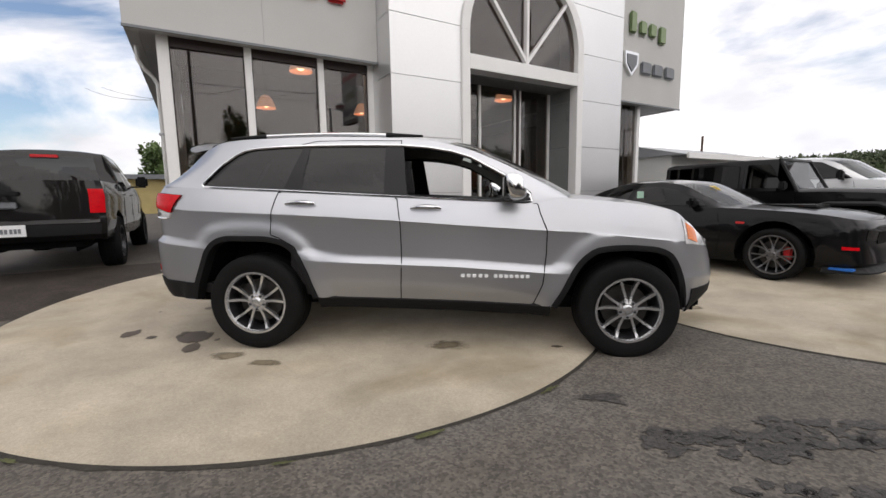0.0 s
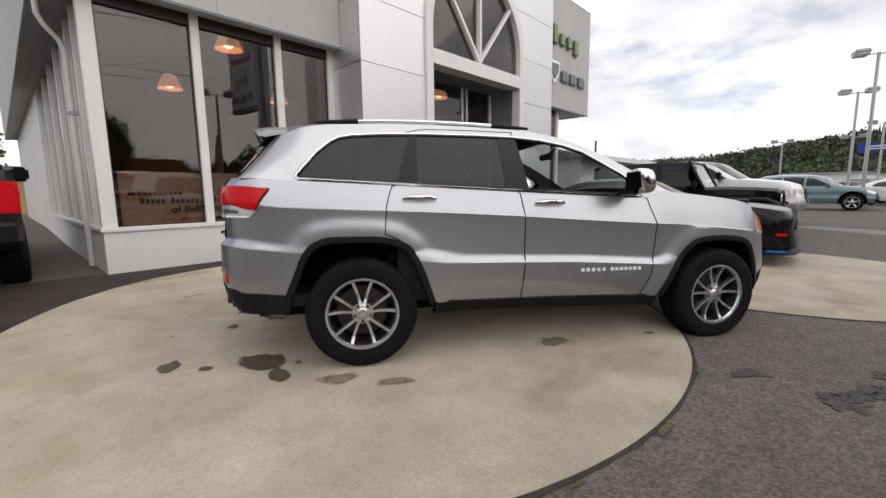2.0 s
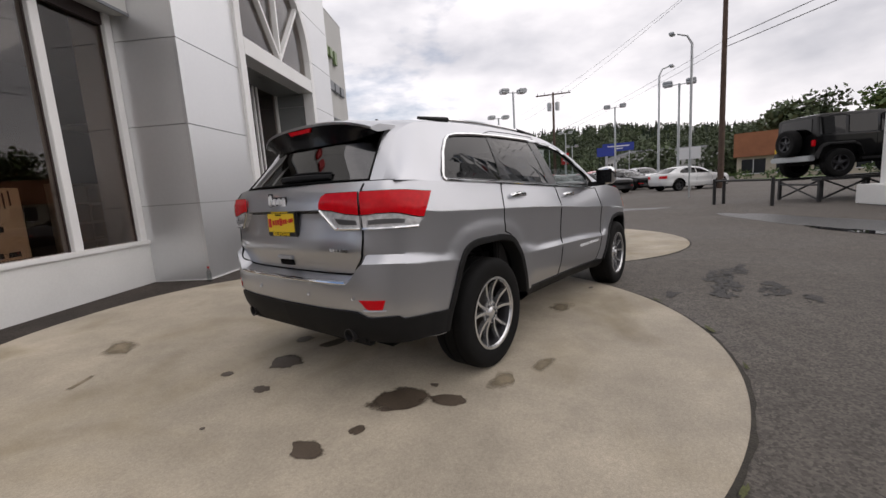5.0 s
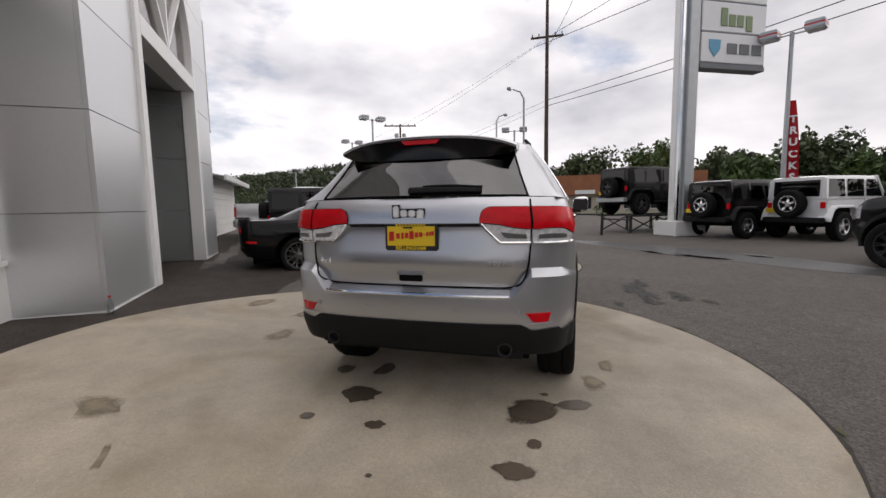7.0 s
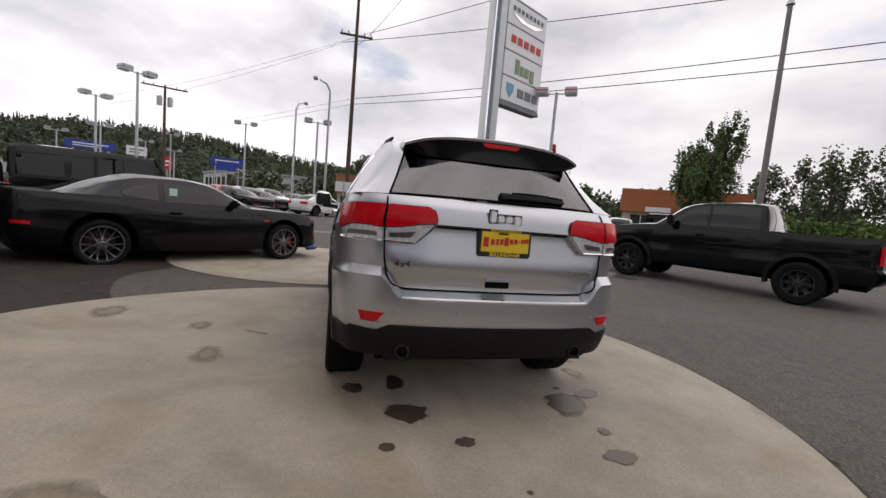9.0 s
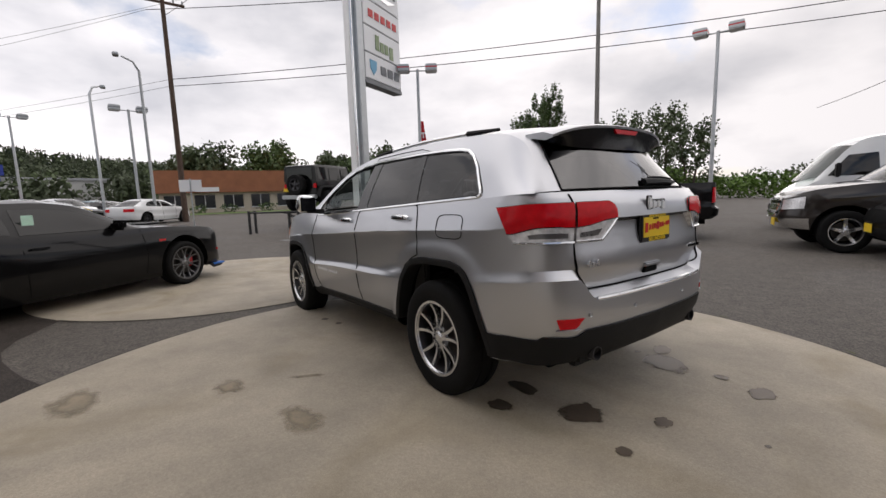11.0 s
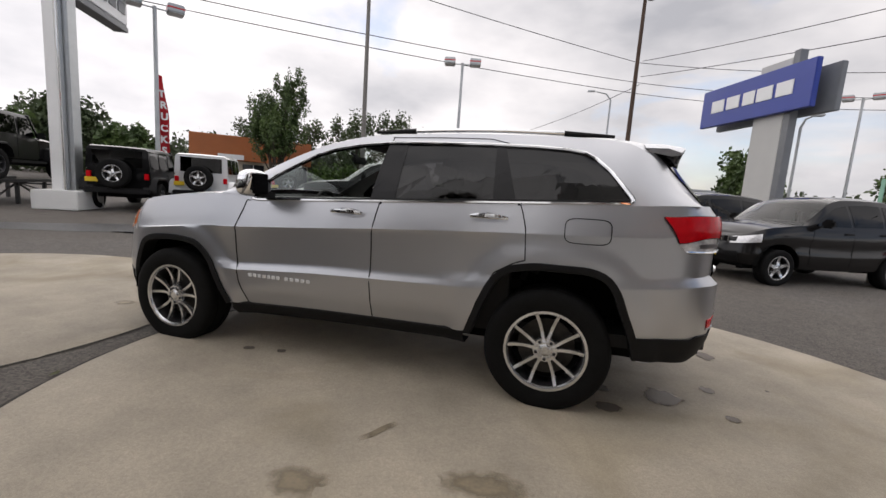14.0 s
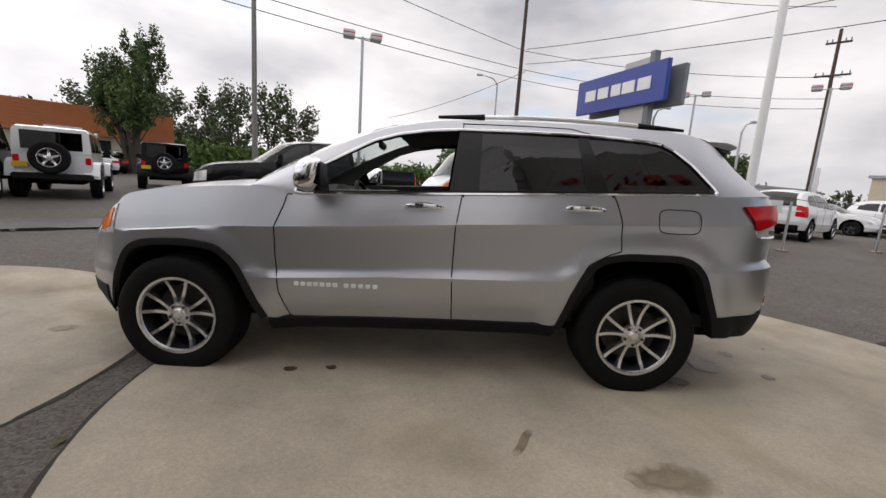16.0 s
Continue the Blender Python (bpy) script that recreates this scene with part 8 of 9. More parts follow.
def utility_pole(x, y, h, arms, lean=(0, 0), turn=0.0, label="brown wooden utility pole with crossarm", tanks=0):
    pole = thing("utility_pole", label, "pole", on_ground(x, y, turn), "utility poles")
    part("post", tubes([(0, 0, -0.1), (lean[0] / 2, lean[1] / 2, h / 2), (lean[0], lean[1], h)], r=0.17, r1=0.10, seg=10), BROWN_WOOD, pole, smooth=True)
    for z, w in arms:
        arm = part("crossarm", boxes((lean[0] * z / h - 0.06, lean[0] * z / h + 0.06, lean[1] * z / h - w, lean[1] * z / h + w, z - 0.06, z + 0.06)), BROWN_WOOD, pole)
        for k in (-0.9, -0.5, 0.5, 0.9):
            part("insulator", tubes([(lean[0] * z / h, lean[1] * z / h + k * w, z + 0.06), (lean[0] * z / h, lean[1] * z / h + k * w, z + 0.26)], r=0.04, seg=6), SIGN_GREY, arm)
    for k in range(tanks):
        bm = bmesh.new()
        lathe(bm, [(0.0, -0.45), (0.22, -0.42), (0.24, 0.35), (0.15, 0.45), (0.0, 0.47)], 14, Matrix.Translation((lean[0] * 0.85, lean[1] * 0.85 + (k * 2 - 1) * 0.42, h * 0.86)) @ Matrix.Rotation(radians(90), 4, "X"))
        part("transformer", bm, STEEL, pole, smooth=True)
    return pole


utility_pole(26.3, 0.1, 15.5, [(12.6, 1.1)], turn=0, label="tall brown utility pole with one crossarm")
utility_pole(-5.0, -28.5, 17.5, [(15.6, 1.0)], lean=(-0.4, 0.2), turn=-70, label="brown utility pole with two transformers", tanks=2)
utility_pole(40.7, 16.6, 10.4, [(10.2, 1.8)], turn=20, label="utility pole with crossarm and transformers", tanks=2)
utility_pole(-27.0, -28.0, 13.5, [(10.4, 1.0), (12.6, 0.7)], turn=45, label="dark utility pole with two crossarms")
utility_pole(-17.5, -11.5, 8.5, [(8.0, 0.4)], turn=45, label="leaning dark wooden pole", lean=(0.3, 0.6))

tall = thing("steel_pole", "plain tapered steel pole with a small cap", "pole", on_ground(8.28, -15.26))
part("pole", tubes([(0, 0, 0), (0, 0, 10.0)], r=0.125, r1=0.085, seg=12), WEATHERED, tall, smooth=True)
part("cap", tubes([(0, 0, 10.0), (0, 0, 10.12), (0, 0, 10.18), (0, 0, 10.45)], r=0.15, r1=0.05, seg=10), STEEL, tall, smooth=True)
white_pole = thing("street_lamp", "thick white steel light pole on a yellow-edged footing", "lamp", on_ground(-8.2, -7.75))
part("pole", tubes([(0, 0, 0.5), (0, 0, 9.2)], r=0.115, r1=0.085, seg=14), WHITE_METAL, white_pole, smooth=True)
part("footing", tubes([(0, 0, 0), (0, 0, 0.62)], r=0.28, seg=16), CONCRETE, white_pole, smooth=True)
part("footing_band", tubes([(0, 0, 0.30), (0, 0, 0.45)], r=0.284, seg=16), YELLOW, white_pole, smooth=True)
for s in (-1, 1):
    part("lamp_head", boxes((-0.35, 0.35, s * 0.8 - 0.3, s * 0.8 + 0.3, 9.0, 9.25), bevel=0.04), BLACK_METAL, white_pole)
for x, y, h, dx, dy in ((29.3, 4.05, 8.3, 0.8, -0.8), (-3.9, -33.1, 9.9, 1.9, 0.3), (25.5, 1.6, 9.0, -0.6, 1.2), (-13.0, -24.0, 6.6, -0.7, 0.3), (-19.0, -24.5, 6.2, -0.8, 0.2)):
    sl = thing("street_lamp", "slim grey street lamp with one curved arm", "lamp", on_ground(x, y), "street lamps")
    part("pole", tubes([(0, 0, 0), (0, 0, h - 0.6), (dx * 0.2, dy * 0.2, h - 0.15), (dx * 0.6, dy * 0.6, h)], r=0.085, r1=0.04, seg=8), STEEL, sl, smooth=True)
    part("lamp_head", boxes((dx * 0.8 - 0.28, dx * 0.8 + 0.28, dy * 0.8 - 0.14, dy * 0.8 + 0.14, h - 0.04, h + 0.09), bevel=0.03), STEEL, sl)


def wire(a, b, sag, r=0.014):
    pts = []
    for k in range(25):
        f = k / 24
        p = Vector(a).lerp(Vector(b), f)
        p.z -= sag * 4 * f * (1 - f)
        pts.append(p)
    tagged(part("power_line", tubes(pts, r=r, seg=5), BLACK_METAL), "black overhead power line", "wire", group="power lines")


P_A, P_B, P_C = (26.3, 0.1), (-5.3, -28.3), (-27.0, -28.0)
for za, zb, o in ((12.3, 10.7, 0.8), (8.5, 9.4, 0.0), (8.1, 8.7, 0.1), (12.9, 15.8, -0.8)):
    wire((P_A[0] + o * 0.5, P_A[1] + o, za), (P_B[0] + o * 0.3, P_B[1], zb), 0.5, 0.02)
    wire((P_B[0] + o * 0.3, P_B[1], zb), (P_C[0], P_C[1] + o, zb - 0.6), 0.6, 0.02)
    wire((P_A[0] + o * 0.5, P_A[1] + o, za), (60.0 + o, 30.0, za - 1.0), 0.6, 0.010)
wire((P_B[0], P_B[1], 10.8), (-34.0, -2.0, 12.5), 1.0, 0.02)
wire((P_B[0], P_B[1], 9.8), (-34.0, 0.0, 10.5), 1.0, 0.02)
wire((P_B[0], P_B[1], 9.3), (6.0, -40.0, 7.0), 0.4, 0.02)
wire((-28.0, 26.0, 9.5), (-5.6, 7.5, 4.3), 0.6, 0.012)
wire((-28.0, 27.5, 9.9), (-5.6, 9.5, 4.5), 0.5, 0.012)
wire((12.6, -2.2, 11.0), (26.3, 0.1, 12.0), 0.3, 0.014)


# ---- the maker's pylon and other signs ----
def build_pylon():
    m = on_ground(12.15, -4.98, -62)
    sign = thing("pylon_sign", "tall grey pylon with four stacked white sign panels", "sign", m)
    part("plinth", boxes((-0.62, 0.62, -0.60, 0.50, 0.0, 0.52), bevel=0.02), WHITE_WALL, sign)
    part("column", boxes((-0.02, 0.36, -0.24, 0.24, 0.5, 11.2), bevel=0.01), STEEL, sign)
    part("bright_column", boxes((-0.25, -0.02, -0.12, 0.20, 0.5, 11.2), bevel=0.04), CHROME, sign, "mirror-bright steel column")
    part("bright_edge", boxes((-0.31, -0.25, -0.10, 0.18, 0.5, 11.2), bevel=0.02), WHITE_METAL, sign)
    w0, w1 = 0.46, 3.15
    z = 6.02
    for k in range(4):
        pn = part("sign_panel", boxes((w0, w1, -0.20, 0.20, z, z + 0.98), bevel=0.015), SIGN_WHITE, sign)
        cz = z + 0.49
        if k == 0:
            sh = bmesh.new()
            prism(sh, [(-0.24, 0.26), (0.24, 0.26), (0.22, -0.06), (0.0, -0.32), (-0.22, -0.06)], 0.02, Matrix.Translation((w0 + 0.55, -0.222, cz)))
            part("shield_mark", sh, mat("blue_grey_mark", (0.10, 0.28, 0.42), 0.35, metal=0.4), pn)
            for i in range(3):
                c = w0 + 1.28 + 0.52 * i
                part("letter_block", boxes((c - 0.21, c + 0.21, -0.225, -0.20, cz - 0.19, cz + 0.17), bevel=0.01), SIGN_GREY, pn)
        elif k == 1:
            for c, h, dz in ((0.90, 0.60, 0.0), (1.24, 0.40, -0.10), (1.58, 0.40, -0.10), (1.95, 0.52, -0.16)):
                part("letter_block", boxes((w0 + c - 0.14, w0 + c + 0.14, -0.225, -0.20, cz + dz - h / 2, cz + dz + h / 2), bevel=0.01), GREEN_SIGN, pn)
        elif k == 2:
            for i in range(5):
                c = w0 + 0.50 + 0.44 * i
                part("letter_block", boxes((c - 0.16, c + 0.16, -0.225, -0.20, cz - 0.15, cz + 0.15), bevel=0.01), RED_INK, pn)
        else:
            for i in range(8):
                c = w0 + 0.38 + 0.28 * i
                part("letter_block", boxes((c - 0.09, c + 0.09, -0.225, -0.20, cz + 0.08, cz + 0.26), bevel=0.01), SIGN_GREY, pn)
            wg = bmesh.new()
            prism(wg, [(-1.1, 0.02), (0.0, -0.10), (1.1, 0.02), (0.5, -0.22), (-0.5, -0.22)], 0.02, Matrix.Translation(((w0 + w1) / 2, -0.222, cz - 0.05)))
            part("wing_mark", wg, CHROME, pn)
        z += 1.03
    part("sign_frame", boxes((w0 - 0.04, w1 + 0.02, -0.17, 0.17, 5.84, 10.2)), SIGN_GREY, sign)
    part("sign_foot", boxes((w0 - 0.04, w1 + 0.02, -0.22, 0.22, 5.80, 5.95), bevel=0.01), SIGN_GREY, sign)


def build_blue_sign():
    a, b = Vector((-9.15, -27.4, 0)), Vector((-11.75, -20.3, 0))
    mid = (a + b) / 2
    turn = math.degrees(math.atan2(b.y - a.y, b.x - a.x))
    sign = thing("billboard_sign", "blue dealer sign with white letter blocks on a grey pylon", "sign", pose(mid.x, mid.y, gz(mid.x, mid.y), 0, 0, turn))
    half = (b - a).length / 2
    part("sign_face", boxes((-half, half, -0.14, 0.14, 6.35, 8.55), bevel=0.03), BLUE_SIGN, sign)
    part("sign_back", boxes((-half + 0.5, half + 0.45, 0.62, 0.92, 6.15, 8.3), bevel=0.03), SIGN_GREY, sign)
    for s in (0.30,):
        for i, c in enumerate((-2.35, -1.15, 0.0, 1.05, 2.25)):
            w = (0.52, 0.50, 0.42, 0.52, 0.50)[i]
            part("letter_block", boxes((c - w, c + w, -0.18, -0.14, 7.12, 7.82), bevel=0.02), SIGN_WHITE, sign)
    part("column", boxes((0.2, 2.1, 0.16, 0.60, 0.0, 9.0), bevel=0.02), STUCCO, sign)
    part("column_edge", boxes((2.1, 2.45, 0.18, 0.58, 0.0, 9.3)), SIGN_GREY, sign)


def build_banner():
    m = on_ground(12.95, -8.45, -115)
    flag = thing("feather_flag", "tall red feather flag with white letters on the lamp pole", "flag", m)
    bm = bmesh.new()
    prev = None
    for k in range(15):
        f = k / 14
        z = 1.7 + 2.9 * f
        w = 0.36 - 0.20 * f * f
        wob = 0.10 * math.sin(f * 9)
        ring = [bm.verts.new((x, 0.10 + wob + 0.03 * math.sin(x * 9 + f * 5), z)) for x in (0.06, 0.06 + w * 0.5, 0.06 + w)]
        if prev:
            for g in range(2):
                bm.faces.new((prev[g], prev[g + 1], ring[g + 1], ring[g]))
        prev = ring
    bmesh.ops.solidify(bm, geom=bm.faces[:], thickness=0.006)
    part("cloth", bm, mat("red_flag_cloth", (0.45, 0.02, 0.03), 0.8, var=0.2), flag, smooth=True)
    for k, ch in enumerate("TRUCKS"):
        z = 3.95 - 0.40 * k
        f = (z - 1.7) / 2.9
        words("letter", ch, 0.34, Matrix.Translation((0.06 + (0.36 - 0.20 * f * f) / 2, 0.06 + 0.10 * math.sin(f * 9), z)) @ Matrix.Rotation(radians(90), 4, "X"), SIGN_WHITE, flag, 0.012, bold=0.012)
    part("staff", tubes([(0.03, 0.1, 0), (0.03, 0.1, 4.7)], r=0.02), STEEL, flag)


def build_ramp():
    m = on_ground(14.45, -4.6, OUT)
    ramp = thing("display_ramp", "black steel display ramp under the raised off-roader", "ramp", m)
    for y in (-0.80, 0.80):
        deck = part("track", boxes((-2.0, 2.1, y - 0.2, y + 0.2, 0.62, 0.70), bevel=0.01), BLACK_METAL, ramp)
        for x in (-1.9, -0.6, 0.7, 2.0):
            part("leg", boxes((x - 0.04, x + 0.04, y - 0.04, y + 0.04, 0, 0.62)), BLACK_METAL, ramp)
        for x0, x1 in ((-1.9, -0.6), (0.7, -0.6), (0.7, 2.0)):
            part("brace", tubes([(x0, y, 0.05), (x1, y, 0.6)], r=0.03, seg=6), BLACK_METAL, ramp)
    for x in (-1.9, 2.0):
        part("cross_bar", tubes([(x, -0.8, 0.5), (x, 0.8, 0.5)], r=0.03, seg=6), BLACK_METAL, ramp)
        part("brace", tubes([(x, -0.8, 0.05), (x, 0.8, 0.6)], r=0.025, seg=6), BLACK_METAL, ramp)


def build_fence(points, h=0.85, label="low black pipe fence along the road"):
    fence = thing("fence", label, "fence", pose(0, 0, 0), "pipe fences")
    tops = []
    for x, y in points:
        z = gz(x, y)
        part("post", tubes([(x, y, z), (x, y, z + h)], r=0.05, seg=8), BLACK_METAL, fence, smooth=True)
        tops.append((x, y, z + h * 0.92))
    part("rail", tubes(tops, r=0.035, seg=8), BLACK_METAL, fence, smooth=True)


build_pylon()
build_blue_sign()
build_banner()
build_ramp()
build_fence([(13.2, -1.1), (13.0, -0.85), (12.2, -2.4)])
small = thing("road_sign", "small white sign on a thin grey post", "sign", on_ground(17.4, 0.5, 80))
part("post", tubes([(0, 0, 0), (0, 0, 2.2)], r=0.03), STEEL, small)
part("plate", boxes((-0.42, 0.42, -0.03, -0.01, 1.65, 2.15), bevel=0.005), SIGN_WHITE, small)
part("writing_bars", boxes((-0.32, 0.30, -0.036, -0.031, 1.95, 2.05), (-0.32, 0.2, -0.036, -0.031, 1.77, 1.86)), SIGN_GREY, small)
post2 = thing("sign_post", "thin bare steel sign post beside the kerb", "post", on_ground(-6.9, -5.1))
part("post", tubes([(0, 0, 0), (0.0, 0, 1.25)], r=0.025), STEEL, post2)
part("plate", boxes((-0.13, 0.13, -0.012, 0.012, 1.1, 1.35)), SIGN_WHITE, post2)


# ---- buildings around ----
BRICK_ORANGE = mat("orange_metal_cladding", (0.42, 0.14, 0.045), 0.6, var=0.12, scale=1.0)
BRICK = mat("orange_brown_brick", (0.30, 0.12, 0.06), 0.85, var=0.2, scale=1.5, fine=30.0, bump=0.2)
ROOF_GREY = mat("grey_metal_roof", (0.36, 0.37, 0.39), 0.5, metal=0.3, var=0.06)
FAR_GLASS = mat("far_window_glass", (0.02, 0.022, 0.025), 0.12, var=0.2)
CREAM = mat("cream_wall", (0.55, 0.49, 0.38), 0.8, var=0.08)


def shop(m, w, d, h, label, ribs, base=CREAM, top=BRICK_ORANGE, band=0.5, name="shop_building"):
    b = thing(name, label, "building", m)
    part("wall", boxes((0, w, 0.3, d, 0, h * (1 - band) + 0.1)), base, b)
    part("fascia", boxes((-0.2, w + 0.2, -0.3, d + 0.2, h * (1 - band), h), bevel=0.02), top, b)
    for k in range(ribs):
        z = h * (1 - band) + (k + 0.5) * h * band / ribs
        part("rib", boxes((-0.22, w + 0.22, -0.34, -0.30, z - 0.03, z + 0.03)), top, b)
    n = max(2, int(w / 2.6))
    for k in range(n):
        x = w * (k + 0.5) / n
        win = part("window", boxes((x - 0.95, x + 0.95, 0.24, 0.30, 0.5, h * (1 - band) - 0.25)), FAR_GLASS, b)
        part("window_frame", boxes((x - 1.0, x + 1.0, 0.20, 0.26, 0.42, 0.5), (x - 0.03, x + 0.03, 0.20, 0.26, 0.5, h * (1 - band) - 0.25)), WHITE_METAL, win)
    part("roof", boxes((0, w, 0, d, h - 0.25, h - 0.2)), ROOF_GREY, b)
    part("name_board", boxes((w * 0.2, w * 0.2 + 2.2, -0.42, -0.36, h * (1 - band) + 0.1, h * (1 - band) + 0.55)), SIGN_WHITE, b)
    return b


def facing(ax, ay, bx, by):
    """A pose at a whose x axis runs to b."""
    return pose(ax, ay, gz(ax, ay), 0, 0, math.degrees(math.atan2(by - ay, bx - ax)))


shop(facing(47.5, 0.6, 45.5, -15.5), 16.3, 9, 4.4, "long low orange brick shop with dark windows", 0, CREAM, BRICK, 0.52)
shop(facing(31.5, -27.0, 24.5, -34.5), 10.3, 9, 4.9, "low shop with orange ribbed metal fascia", 9, CREAM, BRICK_ORANGE, 0.46)

shed = thing("service_building", "white clapboard service building with shallow grey metal roof", "building", SITE.copy())
part("wall", boxes((10.6, 16.9, 0.9, 6.0, 0, 2.45)), WHITE_WALL, shed)
rf = bmesh.new()
prism(rf, [(0, 0), (6.2, 0), (2.2, 0.50)], 6.9, Matrix.Translation((17.3, 0.3, 2.45)) @ Matrix.Rotation(radians(90), 4, "Z"))
part("roof", rf, ROOF_GREY, shed)
part("eave", boxes((10.5, 17.35, 0.22, 0.30, 2.32, 2.50)), WHITE_METAL, shed)
part("vent_pipe", tubes([(14.9, 2.2, 2.8), (14.9, 2.2, 3.5)], r=0.05), BROWN_WOOD, shed)
for k in range(9):
    part("clapboard", boxes((10.6, 16.92, 0.87, 0.90, 0.2 + 0.25 * k, 0.2 + 0.25 * k + 0.22)), WHITE_WALL, shed)
tan = thing("outbuilding", "low tan building with dark eaves behind the pickup", "building", pose(-27.0, 19.0, gz(-20, 19), 0, 0, 34.3))
part("wall", boxes((0, 11, 0, 6, 0, 2.3)), TAN_WALL, tan)
part("roof", boxes((-0.4, 11.4, -0.5, 6.4, 2.3, 2.6)), SIGN_GREY, tan)
for k, (x, y, w, d, h, c) in enumerate(((112, 74, 40, 12, 3.6, "white"), (95, 18, 30, 14, 5.0, "grey"), (-52, -72, 24, 12, 3.4, "white"), (-70, -50, 30, 14, 5.0, "tan"), (-22, -80, 18, 12, 4.0, "white"), (128, 92, 30, 12, 3.2, "white"))):
    fb = thing("far_building", "distant low commercial building with flat roof", "building", pose(x, y, gz(x, y), 0, 0, 25), "far buildings")
    part("wall", boxes((-w / 2, w / 2, -d / 2, d / 2, 0, h)), {"white": WHITE_WALL, "grey": STUCCO, "tan": CREAM}[c], fb)
    part("roof", boxes((-w / 2 - 0.3, w / 2 + 0.3, -d / 2 - 0.3, d / 2 + 0.3, h, h + 0.35)), ROOF_GREY, fb)
    for q in range(int(w / 4)):
        xx = -w / 2 + 2 + 4 * q
        part("window", boxes((xx - 1.2, xx + 1.2, -d / 2 - 0.05, d / 2 + 0.05, 0.9, h - 1.0)), FAR_GLASS, fb)
bb = thing("far_sign", "distant blue dealership sign on a post", "sign", pose(42, 11.5, gz(42, 11.5), 0, 0, 105))
part("board", boxes((-0.9, 0.9, -0.1, 0.1, 3.2, 4.1), bevel=0.02), BLUE_SIGN, bb)
part("post", tubes([(0, 0, 0), (0, 0, 3.2)], r=0.08), STEEL, bb)
for x, y, z, w, h, turn, colour, text in ((43.5, 23.7, 4.4, 1.9, 0.75, -62, "blue", "distant long blue lot sign on two posts"), (41.5, 19.1, 4.2, 0.8, 0.85, -62, "white", "distant square white sign on a post"), (50.2, 25.7, 3.3, 0.8, 1.0, -62, "sky", "distant light blue banner in the lot"), (54.9, 21.1, 4.0, 0.5, 1.6, -62, "red", "distant red and white banner on a pole"), (64.0, 16.4, 5.4, 2.2, 1.2, -75, "blue", "distant large blue dealer sign")):
    fs = thing("far_sign", text, "sign", pose(x, y, gz(x, y), 0, 0, turn), "far lot signs")
    part("board", boxes((-w, w, -0.08, 0.08, z - h / 2, z + h / 2), bevel=0.02), {"blue": BLUE_SIGN, "white": SIGN_WHITE, "sky": SKY_BLUE, "red": RED_INK}[colour], fs)
    part("writing_bars", boxes((-w * 0.7, w * 0.7, -0.10, -0.085, z + 0.06 * h, z + 0.2 * h), (-w * 0.7, w * 0.3, -0.10, -0.085, z - 0.22 * h, z - 0.1 * h)), SIGN_GREY if colour == "white" else SIGN_WHITE, fs)
    for k in (-1, 1) if w > 1.5 else (0,):
        part("post", tubes([(k * w * 0.7, 0, 0), (k * w * 0.7, 0, z - h / 2)], r=0.07), STEEL, fs)
fb2 = thing("far_sign", "distant pale green roadside billboard", "sign", pose(-21, -31, gz(-21, -31), 0, 0, 60))
part("board", boxes((-1.4, 1.4, -0.1, 0.1, 2.3, 4.0), bevel=0.02), mat("pale_green_board", (0.30, 0.55, 0.42), 0.5), fb2)
part("post", tubes([(0, 0, 0), (0, 0, 2.3)], r=0.12), STEEL, fb2)
fb3 = thing("far_sign", "distant white and red roadside sign", "sign", pose(-24, -24, gz(-24, -24), 0, 0, 50))
part("board", boxes((-0.8, 0.8, -0.1, 0.1, 2.0, 3.6), bevel=0.02), SIGN_WHITE, fb3)
part("mark", boxes((-0.5, 0.5, 0.1, 0.12, 2.4, 2.8)), RED_INK, fb3)
part("post", tubes([(0, 0, 0), (0, 0, 2.0)], r=0.1), STEEL, fb3)


